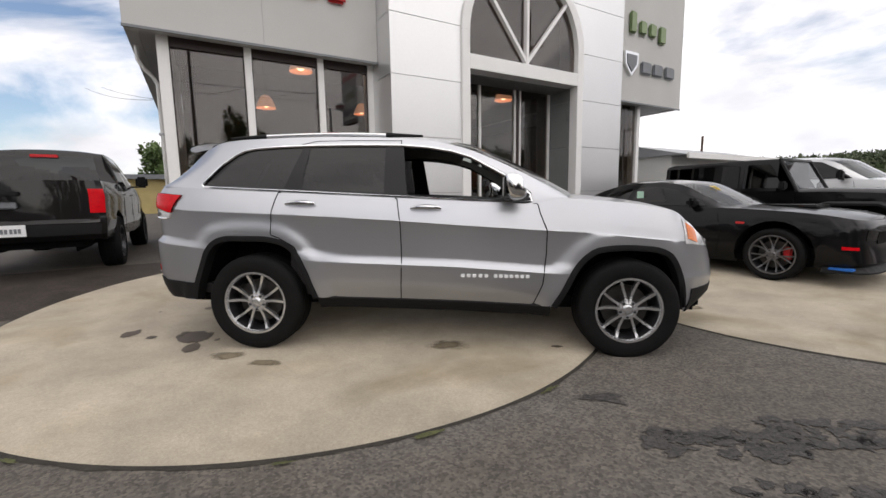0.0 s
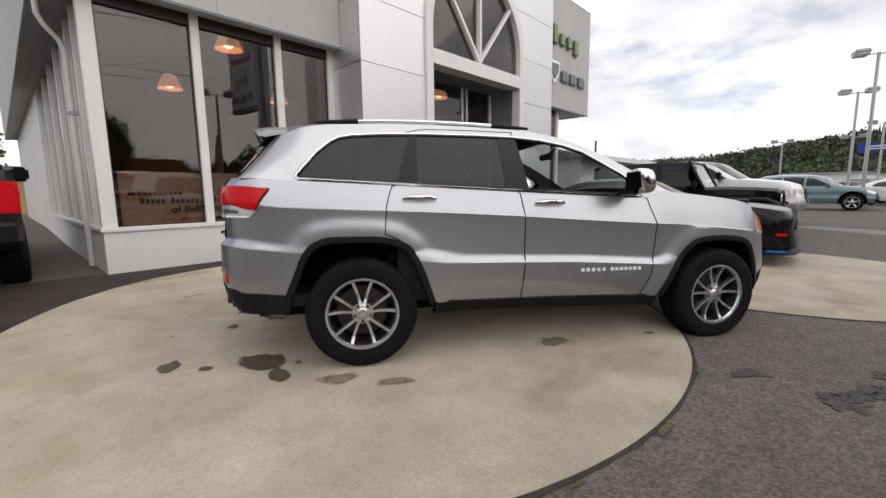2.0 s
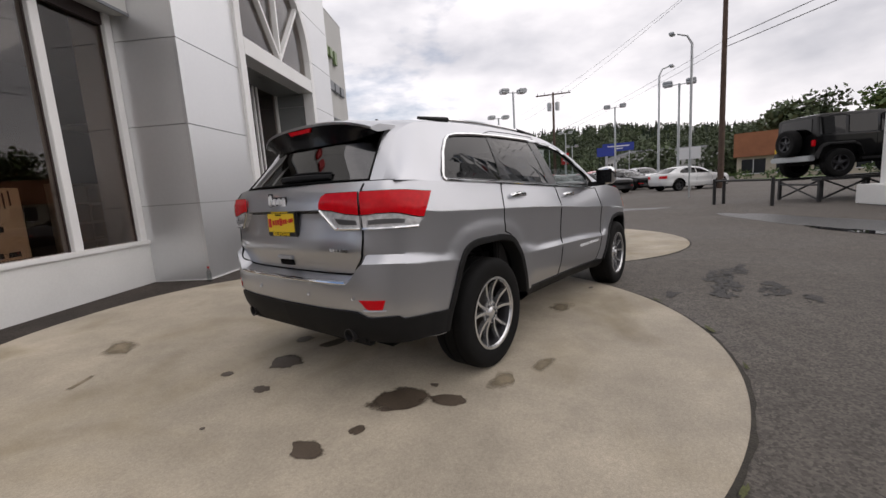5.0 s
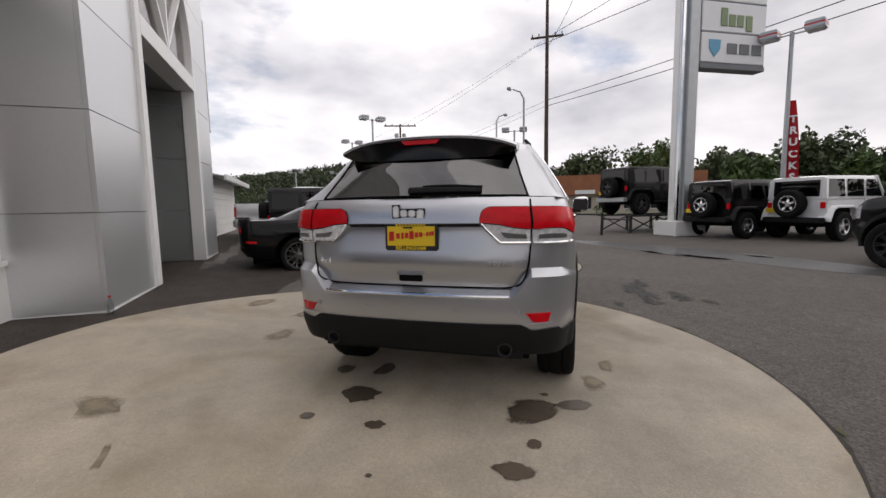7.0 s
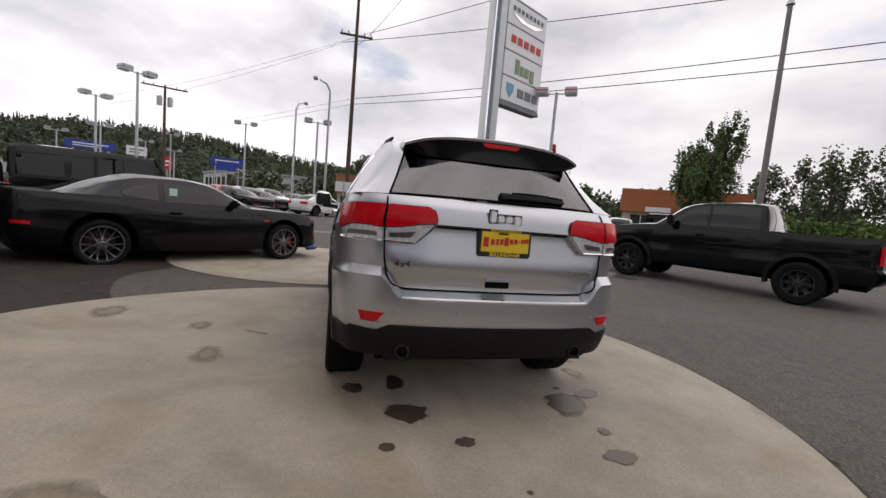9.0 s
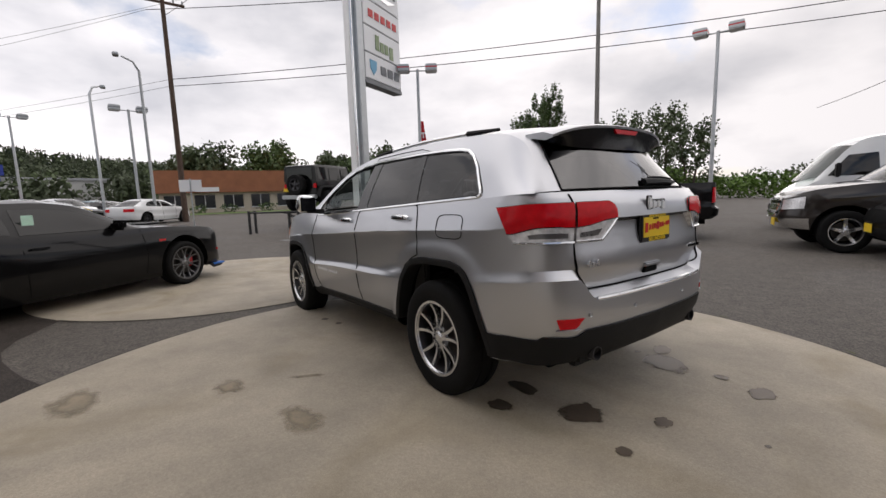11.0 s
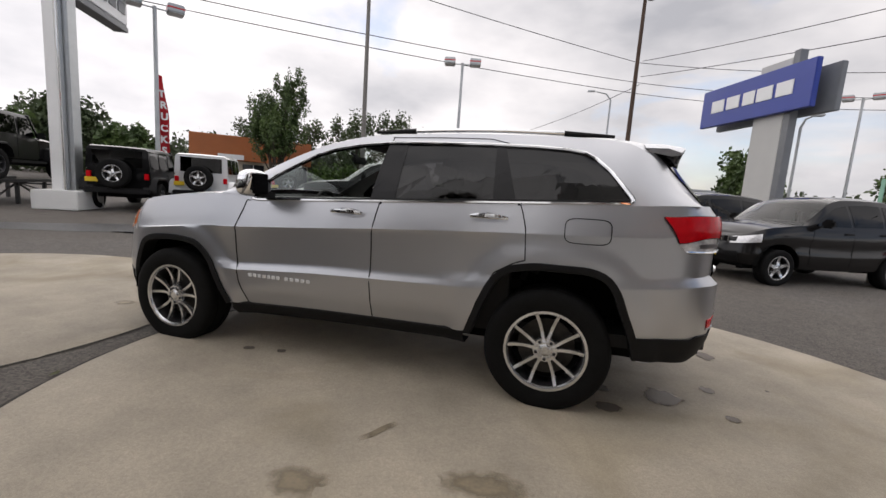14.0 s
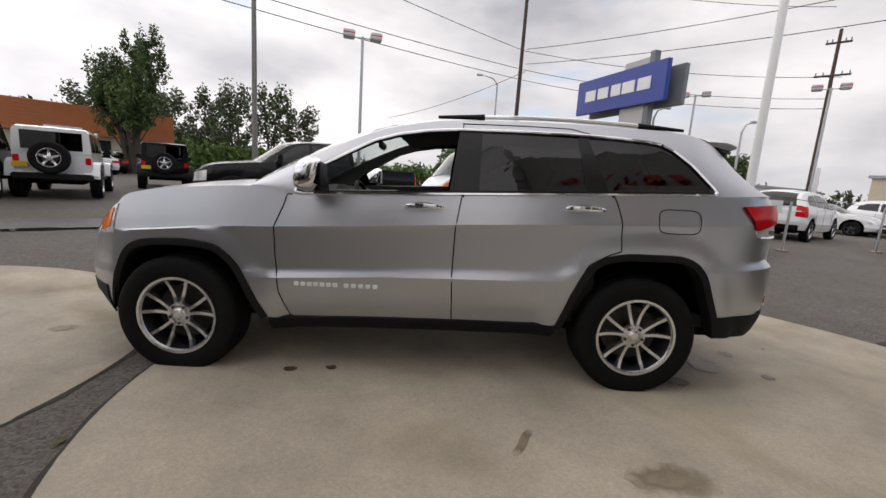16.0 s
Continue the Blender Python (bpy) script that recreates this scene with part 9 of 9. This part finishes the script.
# ---- things by the showroom ----
def build_window_banner():
    m = SITE @ Matrix.Translation((-3.48, 1.03, 0.81))
    ban = thing("cardboard_banner", "tan printed banner board leaning inside the shop window", "banner", m)
    part("board", boxes((0, 1.96, 0.0, 0.02, 0.0, 0.77), bevel=0.003), CARD, ban)
    up = Matrix.Rotation(radians(90), 4, "X")
    part("mark_ring", boxes((0.09, 0.18, -0.006, -0.001, 0.425, 0.475), bevel=0.002), INK, ban)
    part("mark_bars", boxes(*[(0.20 + 0.066 * k, 0.25 + 0.066 * k, -0.006, -0.001, 0.425, 0.475) for k in range(9)]), INK, ban)
    for x0, n in ((0.23, 5), (0.62, 8), (1.21, 4), (1.55, 3)):
        part("brand_bars", boxes(*[(x0 + 0.066 * k, x0 + 0.066 * k + 0.048, -0.006, -0.001, 0.305 - 0.0 * k, 0.305 + (0.085 if k == 0 else 0.062)) for k in range(n)]), INK, ban)
    words("banner_town", "of Bellingham", 0.155, Matrix.Translation((1.04, -0.004, 0.205)) @ up, INK, ban, 0.001, bold=0.0035, space=1.02)
    part("rule_bars", boxes((0.40, 0.70, -0.006, -0.001, 0.055, 0.062), (0.84, 1.12, -0.006, -0.001, 0.055, 0.062)), RED_INK, ban)
    part("slash_bars", boxes((0.735, 0.76, -0.006, -0.001, 0.035, 0.085), (0.775, 0.80, -0.006, -0.001, 0.035, 0.085)), RED_INK, ban)
    part("logo_bars", boxes(*[(1.22 + 0.17 * k, 1.34 + 0.17 * k, -0.006, -0.001, 0.03, 0.085) for k in range(4)]), INK, ban)
    part("corner_marks", boxes((1.72, 1.745, -0.006, -0.001, 0.55, 0.64), (1.78, 1.795, -0.006, -0.001, 0.55, 0.72), (1.84, 1.855, -0.006, -0.001, 0.58, 0.74)), INK, ban)


def bottle():
    m = SITE @ Matrix.Translation((-0.13, -0.06, gz(-1.3, 4.0)))
    b = thing("drink_bottle", "empty clear plastic bottle with red cap by the tower", "bottle", m)
    bm = bmesh.new()
    lathe(bm, [(0.0, 0.0), (0.030, 0.0), (0.033, 0.02), (0.033, 0.12), (0.028, 0.15), (0.013, 0.19), (0.013, 0.205)], 18, Matrix.Rotation(radians(90), 4, "X"))
    part("bottle_body", bm, glass("bottle_plastic", (0.75, 0.78, 0.78)), b, smooth=True)
    bm = bmesh.new()
    lathe(bm, [(0.0, 0.225), (0.016, 0.225), (0.016, 0.20)], 14, Matrix.Rotation(radians(90), 4, "X"))
    part("cap", bm, RED_PAINT, b)


def down_pipe():
    m = SITE @ Matrix.Translation((-4.05, 1.6, 0))
    pipe = thing("down_pipe", "pale bent rainwater pipe from the eave to the wall", "pipe", m)
    part("pipe", tubes([(0, 0, 3.9), (0, 0, 3.66), (0.06, 0.04, 3.54), (0.20, 0.12, 3.40), (0.255, 0.15, 3.28), (0.255, 0.15, 0.2)], r=0.035, seg=10), WHITE_METAL, pipe, smooth=True)
    part("pipe_bracket", boxes((0.20, 0.32, 0.10, 0.20, 2.4, 2.44)), STEEL, pipe)


def showroom_furniture():
    for u, v in ((2.6, 4.2), (4.0, 5.2)):
        rk = thing("display_shelf", "pale shelving unit standing in the showroom", "shelf", SITE @ Matrix.Translation((u, v, 0.16)))
        part("frame", boxes((-0.6, -0.56, 0, 0.3, 0, 1.7), (0.56, 0.6, 0, 0.3, 0, 1.7), (-0.02, 0.02, 0, 0.3, 0, 1.7)), CREAM, rk)
        for z in (0.05, 0.45, 0.85, 1.25, 1.65):
            part("shelf", boxes((-0.56, 0.56, 0, 0.3, z, z + 0.04)), CREAM, rk)
    desk = thing("desk", "dark reception desk inside the showroom", "desk", SITE @ Matrix.Translation((-1.6, 4.6, 0.16)))
    part("desk_top", boxes((-0.9, 0.9, -0.4, 0.4, 0.72, 0.76), bevel=0.01), BROWN_WOOD, desk)
    part("desk_panel", boxes((-0.85, 0.85, -0.38, -0.34, 0, 0.72)), BROWN_WOOD, desk)


build_window_banner()
bottle()
down_pipe()
showroom_furniture()


# ---- cable fence by the blue sign ----
for k, (x, y) in enumerate(((-9.5, -7.9), (-13.2, -9.0), (-17.0, -10.2))):
    fp = thing("cable_post", "thin galvanised post carrying a slack cable", "post", on_ground(x, y), "cable posts")
    part("post", tubes([(0, 0, 0), (0, 0, 1.36)], r=0.032, seg=10), STEEL, fp, smooth=True)
    part("foot", boxes((-0.12, 0.12, -0.12, 0.12, 0, 0.04), bevel=0.01), CONCRETE, fp)
wire((-9.5, -7.9, 1.42), (-13.2, -9.0, 1.42), 0.06, 0.008)
wire((-13.2, -9.0, 1.42), (-17.0, -10.2, 1.42), 0.06, 0.008)

# ---- trees and hills ----
LEAF = mat("leaf_green", (0.058, 0.098, 0.026), 0.6, var=0.5, scale=0.6, fine=8.0, alt=(0.090, 0.138, 0.036), alt_pos=(0.45, 0.6))
LEAF_DARK = mat("dark_leaf", (0.060, 0.086, 0.036), 0.65, var=0.5, scale=0.10, fine=1.2, alt=(0.070, 0.098, 0.034), alt_pos=(0.45, 0.6))
LEAF_BRIGHT = mat("bright_leaf", (0.085, 0.15, 0.022), 0.6, var=0.4, scale=0.3, fine=5.0)
CONIFER = mat("conifer_green", (0.026, 0.042, 0.024), 0.7, var=0.4, scale=0.08, fine=1.0)
FAR_LEAF = mat("far_leaf", (0.062, 0.080, 0.040), 0.8, var=0.4, scale=0.10, fine=1.2)
FAR_BRIGHT = mat("far_bright_leaf", (0.070, 0.096, 0.040), 0.8, var=0.35, scale=0.2, fine=3.0)
BARK = mat("bark", (0.07, 0.055, 0.042), 0.9, var=0.3, scale=6.0, bump=0.4)
GRASS = mat("lawn_grass", (0.10, 0.16, 0.035), 0.9, var=0.3, scale=0.4, fine=30.0, bump=0.4)
HILL = mat("hill_floor", (0.035, 0.055, 0.020), 0.95, var=0.4, scale=0.05, fine=0.6)


def leaf_cloud(rng, centre, radii, count, size, verts, faces, lump=0.35):
    """Adds loose leaf sprays (bent quads) to lists, thicker at the outside of a lumpy ellipsoid."""
    c = np.array(centre)
    d = rng.normal(size=(count, 3))
    d /= np.linalg.norm(d, axis=1)[:, None]
    r = rng.uniform(0.45, 1.0, count) ** 0.6
    for k in range(count):
        n = noise.noise((d[k][0] * 2.3 + centre[0], d[k][1] * 2.3 + centre[1], d[k][2] * 2.3))
        p = c + d[k] * np.array(radii) * r[k] * (1 + lump * 2 * n)
        a = rng.normal(size=3)
        a /= np.linalg.norm(a)
        b = np.cross(a, rng.normal(size=3))
        b /= np.linalg.norm(b) + 1e-9
        s = size * rng.uniform(0.6, 1.3)
        i = len(verts)
        verts += [tuple(p - a * s), tuple(p + b * s * 0.6), tuple(p + a * s), tuple(p - b * s * 0.6)]
        faces.append((i, i + 1, i + 2, i + 3))


def from_lists(name, verts, faces, material, parent=None, label=""):
    me = bpy.data.meshes.new(name)
    me.from_pydata(verts, [], faces)
    me.materials.append(material)
    ob = new(name, me)
    if parent is not None:
        ob.parent = parent
    if label:
        ob["label"] = label
    return ob


def tree(x, y, h, spread, seed, label, leaf=LEAF, size=0.22, stems=3, clumps=26, per=150, crown_from=0.25, upright=1.0, clump=1.0, drop=0.10):
    rng = np.random.default_rng(seed)
    t = thing("tree", label, "tree", on_ground(x, y), "")
    bm = bmesh.new()
    verts, faces = [], []
    tops = []
    for k in range(stems):
        a = 2 * math.pi * k / stems + seed
        lean = spread * 0.28 * (0 if stems == 1 else 1)
        top = Vector((math.cos(a) * lean, math.sin(a) * lean, h * (0.96 - drop * k / stems)))
        base = Vector((math.cos(a) * 0.06, math.sin(a) * 0.06, 0))
        pts = [base.lerp(top, q / 7) + Vector((0.10 * math.sin(q * 1.7 + k), 0.10 * math.cos(q * 1.3 + k), 0)) * (q / 7) for q in range(8)]
        tube(bm, pts, h * 0.020, 8, h * 0.004)
        tops.append(pts)
        for q in range(9):
            f = 0.25 + 0.68 * q / 8
            i = min(6, int(f * 7))
            p = pts[i].lerp(pts[i + 1], f * 7 - i)
            b = a + q * 2.4
            reach = spread * (0.55 - 0.38 * f) * rng.uniform(0.7, 1.2)
            e = p + Vector((math.cos(b) * reach, math.sin(b) * reach, reach * 0.7 * upright))
            tube(bm, [p, p.lerp(e, 0.5) + Vector((0, 0, -0.05)), e], h * 0.006, 5, h * 0.002)
            rr = spread * rng.uniform(0.14, 0.24) * clump
            leaf_cloud(rng, tuple(e), (rr, rr, rr * 1.15 * upright), per, size, verts, faces)
            leaf_cloud(rng, tuple(p.lerp(e, 0.55)), (rr * 0.8, rr * 0.8, rr * 0.8), per // 2, size, verts, faces)
        rr = spread * 0.15 * clump
        leaf_cloud(rng, tuple(pts[-1]), (rr, rr, rr * 2.0 * upright), per, size, verts, faces)
    part("trunk", bm, BARK, t, smooth=True)
    from_lists("crown", verts, faces, leaf, t)
    return t


tree(23.2, -28.0, 9.3, 4.3, 3, "leafy green maple with upright ragged crown in front of a shop", LEAF, 0.105, 7, per=230, upright=2.6, clump=0.44, drop=0.55)
for k, (x, y, h, s) in enumerate(((22.5, -42.0, 9.0, 5.0), (19.5, -44.0, 9.6, 4.6), (16.2, -43.0, 7.6, 4.0), (26.0, -44.0, 8.4, 4.6), (30.0, -43.0, 8.0, 4.6), (36.0, -40.0, 8.0, 4.6))):
    tree(x, y, h, s, 11 + k, "dark airy tree with open crown and visible limbs", LEAF_DARK, 0.17, 2, per=80, upright=1.2, clump=0.75)
for k, (x, y, h, s) in enumerate(((-1.5, -38.0, 3.8, 3.6), (-4.6, -38.5, 4.6, 4.4), (-8.5, -40.0, 4.2, 4.0))):
    tree(x, y, h, s, 31 + k, "broad low green tree behind the van", LEAF, 0.2, 3, per=90)
for k, (x, y, h, s) in enumerate(((-14.5, -34.0, 5.5, 3.6), (-24.0, -33.0, 4.6, 3.2))):
    tree(x, y, h, s, 41 + k, "round green tree by the far road", LEAF, 0.2, 3, per=90)
tree(-26.5, 31.0, 5.5, 3.0, 51, "green tree behind the tan building", LEAF, 0.2, 3, per=80)
for k, (x, y, h, s) in enumerate(((52.0, -4.0, 6.6, 5.6), (54.0, -12.0, 7.4, 6.0), (50.0, -19.0, 6.0, 5.2), (38.0, -17.0, 4.2, 3.4), (43.0, -24.0, 6.2, 5.4), (36.0, -24.5, 4.2, 3.4))):
    tree(x, y, h, s, 61 + k, "full green tree behind the road", LEAF if k % 2 else LEAF_DARK, 0.26, 3, per=110)


def polar(bearing, dist):
    return dist * math.cos(radians(bearing)), dist * math.sin(radians(bearing))


RIDGE = [(-64, 6.0), (-40, 9.0), (-25, 12.0), (-16, 15.0), (-8, 16.5), (0, 18.5), (8, 22.5), (16, 27.0), (24, 27.0), (30, 23.5), (38, 18.0), (48, 13.0), (58, 12.0), (75, 10.0)]


def build_hills():
    bm = bmesh.new()
    prev = None
    for k in range(75):
        b = -70 + 2 * k
        top = smooth_table(RIDGE, b)
        row = []
        for d, f in ((150, 0.0), (185, 0.25), (220, 0.62), (255, 0.9), (290, 1.0), (380, 0.7), (520, 0.0)):
            x, y = polar(b, d)
            z = gz(x, y) - 0.3 + top * f * (1 + 0.12 * noise.noise((b * 0.11, d * 0.02, 0)))
            row.append(bm.verts.new((x, y, z)))
        if prev:
            for g in range(6):
                bm.faces.new((prev[g], prev[g + 1], row[g + 1], row[g]))
        prev = row
    tagged(part("hill", bm, HILL, smooth=True), "low wooded hill beyond the town", "hill", kind="structure")


def build_woods():
    rng = np.random.default_rng(77)
    sets = {"con": ([], []), "dec": ([], []), "br": ([], [])}
    def at(b, d):
        top = smooth_table(RIDGE, b)
        f = lerp_table([(150, 0.0), (185, 0.25), (220, 0.62), (255, 0.9), (290, 1.0)], d)
        return top * f
    for k in range(2900):
        b = rng.uniform(-66, 74)
        d = 152 + 138 * rng.uniform(0, 1) ** 0.7
        x, y = polar(b, d)
        z = at(b, d) - 0.5
        con = rng.uniform() < (0.62 if 3 < b < 32 and d > 235 else 0.08)
        h = rng.uniform(6, 9.0) * (0.85 if con else 0.80)
        if con:
            v, f = sets["con"]
            n = 26
            for q in range(n):
                g = rng.uniform(0.05, 1.0)
                a = rng.uniform(0, 6.283)
                r = (1 - g) * h * 0.16 + 0.15
                px, py, pz = x + r * math.cos(a) * 0.6, y + r * math.sin(a) * 0.6, z + g * h
                i = len(v)
                v += [(px - r * math.sin(a), py + r * math.cos(a), pz - 0.5), (px, py, pz + h * 0.13), (px + r * math.sin(a), py - r * math.cos(a), pz - 0.5), (px + 0.3 * math.cos(a), py + 0.3 * math.sin(a), pz - 0.8)]
                f.append((i, i + 1, i + 2, i + 3))
        else:
            v, f = sets["br" if rng.uniform() < 0.22 else "dec"]
            leaf_cloud(rng, (x, y, z + h * 0.55), (h * 0.40, h * 0.40, h * 0.46), 66, h * 0.105, v, f, 0.3)
    # nearer belt across the road
    for k in range(150):
        b = rng.uniform(-62, 14)
        d = rng.uniform(66, 92)
        x, y = polar(b, d)
        h = rng.uniform(4.5, 8.0) * (1.0 if b < -8 else 0.7)
        v, f = sets["dec" if rng.uniform() < 0.6 else "br"]
        leaf_cloud(rng, (x, y, h * 0.5), (h * 0.48, h * 0.48, h * 0.5), 230, 0.38, v, f, 0.35)
    for k in range(70):
        b = rng.uniform(-176, -66)
        d = rng.uniform(90, 150)
        x, y = polar(b, d)
        h = rng.uniform(4.0, 6.5)
        v, f = sets["dec"]
        leaf_cloud(rng, (x, y, h * 0.45), (h * 0.6, h * 0.6, h * 0.5), 120, 0.5, v, f, 0.35)
    for k in range(60):
        b = rng.uniform(66, 175)
        d = rng.uniform(80, 140)
        x, y = polar(b, d)
        h = rng.uniform(4.0, 7.0)
        v, f = sets["dec"]
        leaf_cloud(rng, (x, y, h * 0.45), (h * 0.6, h * 0.6, h * 0.5), 100, 0.5, v, f, 0.35)
    for key, material, name, label in (("con", CONIFER, "conifer_wood", "dark conifers along the hill top"), ("dec", FAR_LEAF, "far_wood", "dense dark green woods round the town"), ("br", FAR_BRIGHT, "bright_wood", "lighter green trees among the woods")):
        v, f = sets[key]
        tagged(from_lists(name, v, f, material), label, "trees", kind="stuff")


def build_hedges():
    rng = np.random.default_rng(5)
    v, f = [], []
    for k in range(26):
        t = k / 25
        x, y = 18.0 + (1.0 - 18.0) * t, -46.0 + (-40.0 + 46.0) * t
        leaf_cloud(rng, (x, y, 1.3), (1.1, 1.1, 1.2), 140, 0.2, v, f)
    for k in range(22):
        t = k / 21
        leaf_cloud(rng, (24.5 - 7.5 * t, -36.0 - 6.0 * t, 1.5 + 0.5 * math.sin(k * 1.9)), (1.3, 1.3, 1.6), 170, 0.2, v, f)
    tagged(from_lists("hedge", v, f, LEAF_BRIGHT), "bright green hedge behind the parked cars", "hedge", kind="stuff")
    v, f = [], []
    for x, y in ((44.6, 0.0), (44.4, -2.5), (44.1, -5.2), (43.8, -8.8), (43.3, -12.0), (42.9, -14.5)):
        leaf_cloud(rng, (x, y, 0.55), (0.9, 0.9, 0.5), 160, 0.12, v, f)
    tagged(from_lists("shrubs", v, f, LEAF), "clipped green shrubs before the brick shop", "shrubs", kind="stuff")


build_hills()
build_woods()
build_hedges()
bm = bmesh.new()
lawn = [(44.0, 3.0), (42.0, -16.0), (39.0, -17.0), (38.5, -6.0), (40.0, 3.0)]
vs = [bm.verts.new((x, y, gz(x, y) + 0.05)) for x, y in lawn]
bm.faces.new(vs)
tagged(part("lawn", bm, GRASS), "mown green lawn strip across the road", "lawn", kind="structure")


# ---- cars of the wider lot ----
def lot_cars():
    base = sedan_spec()
    kinds = [rough_car("car", "white saloon parked in the far lot", "car", parked(26.5, 1.75, -42), WHITE_PAINT, sedan_spec(rim_mat=DARK_ALLOY), "far lot cars")[0],
             rough_car("car", "black saloon with yellow plate in the lot", "car", parked(24.3, 9.5, 234), BLACK_PAINT, sedan_spec(plate_front=(0.0, 0.5)), "far lot cars")[0],
             rough_car("car", "dark coupe in the lot beyond the drive", "car", parked(25.7, 6.9, 232), BLACK_PAINT, scaled(coupe_spec(), 0.97), "far lot cars")[0],
             rough_car("car", "grey-blue crossover with alloy wheels", "car", hub_pose(20.1, 10.5, OUT, 1.40, -0.95), TEAL_PAINT, scaled(suv_spec(), 0.96, 0.96), "far lot cars")[0],
             rough_car("car", "red crossover in the far lot", "car", parked(33.4, 15.1, 215), RED_PAINT, scaled(suv_spec(), 0.95, 0.95), "far lot cars")[0],
             rough_car("car", "silver crossover in the far lot", "car", parked(38.8, 9.4, 215), PALE_SILVER, scaled(suv_spec(), 0.97, 0.98), "far lot cars")[0]]
    copy_thing(kinds[0], parked(28.4, 13.4, -60))
    copy_thing(kinds[2], parked(30.5, 6.3, 232))
    rng = random.Random(12)
    for row, (r0, n, d) in enumerate(((39.0, 9, 0), (46.0, 10, 0), (53.0, 11, 0), (61.0, 11, 0))):
        for k in range(n):
            b = 6 + (34 - 6) * (k + 0.5) / n + rng.uniform(-0.4, 0.4)
            x, y = polar(b, r0 + rng.uniform(-1, 1))
            x -= 2.5
            y -= 1.0
            copy_thing(kinds[rng.choice((0, 1, 3, 4, 5, 1, 0, 5))], parked(x, y, rng.choice((35, 215, 225, 40)) + rng.uniform(-3, 3)))
    for k in range(6):
        copy_thing(kinds[rng.choice((0, 1, 5, 3))], parked(20.0 + 1.5 * k, -18.0 - 3.0 * k, -35 + rng.uniform(-4, 4)))
    # white cars by the blue sign
    a = rough_car("suv", "white SUV with tall red tail lights", "car", hub_pose(-13.0, -11.1, 216, -1.53, -0.96), WHITE_PAINT, scaled(suv_spec(), 1.02, 1.03, lamps=[("headlight", "front", 1.95, 0.50, 0.66, 0.88, CLEAR_LENS), ("tail_light", "rear", -2.15, 0.66, 0.55, 1.0, RED_LENS)]), "white cars by the sign")[0]
    copy_thing(a, parked(-14.6, -7.6, 200))
    for x, y in ((-19.0, -17.5), (-22.0, -16.0), (-25.0, -18.5), (-28.0, -16.0), (-20.5, -21.0), (-31.0, -20.0)):
        copy_thing(kinds[rng.choice((0, 1, 5, 1, 0))], parked(x, y, 120 + rng.uniform(-5, 5)))


lot_cars()
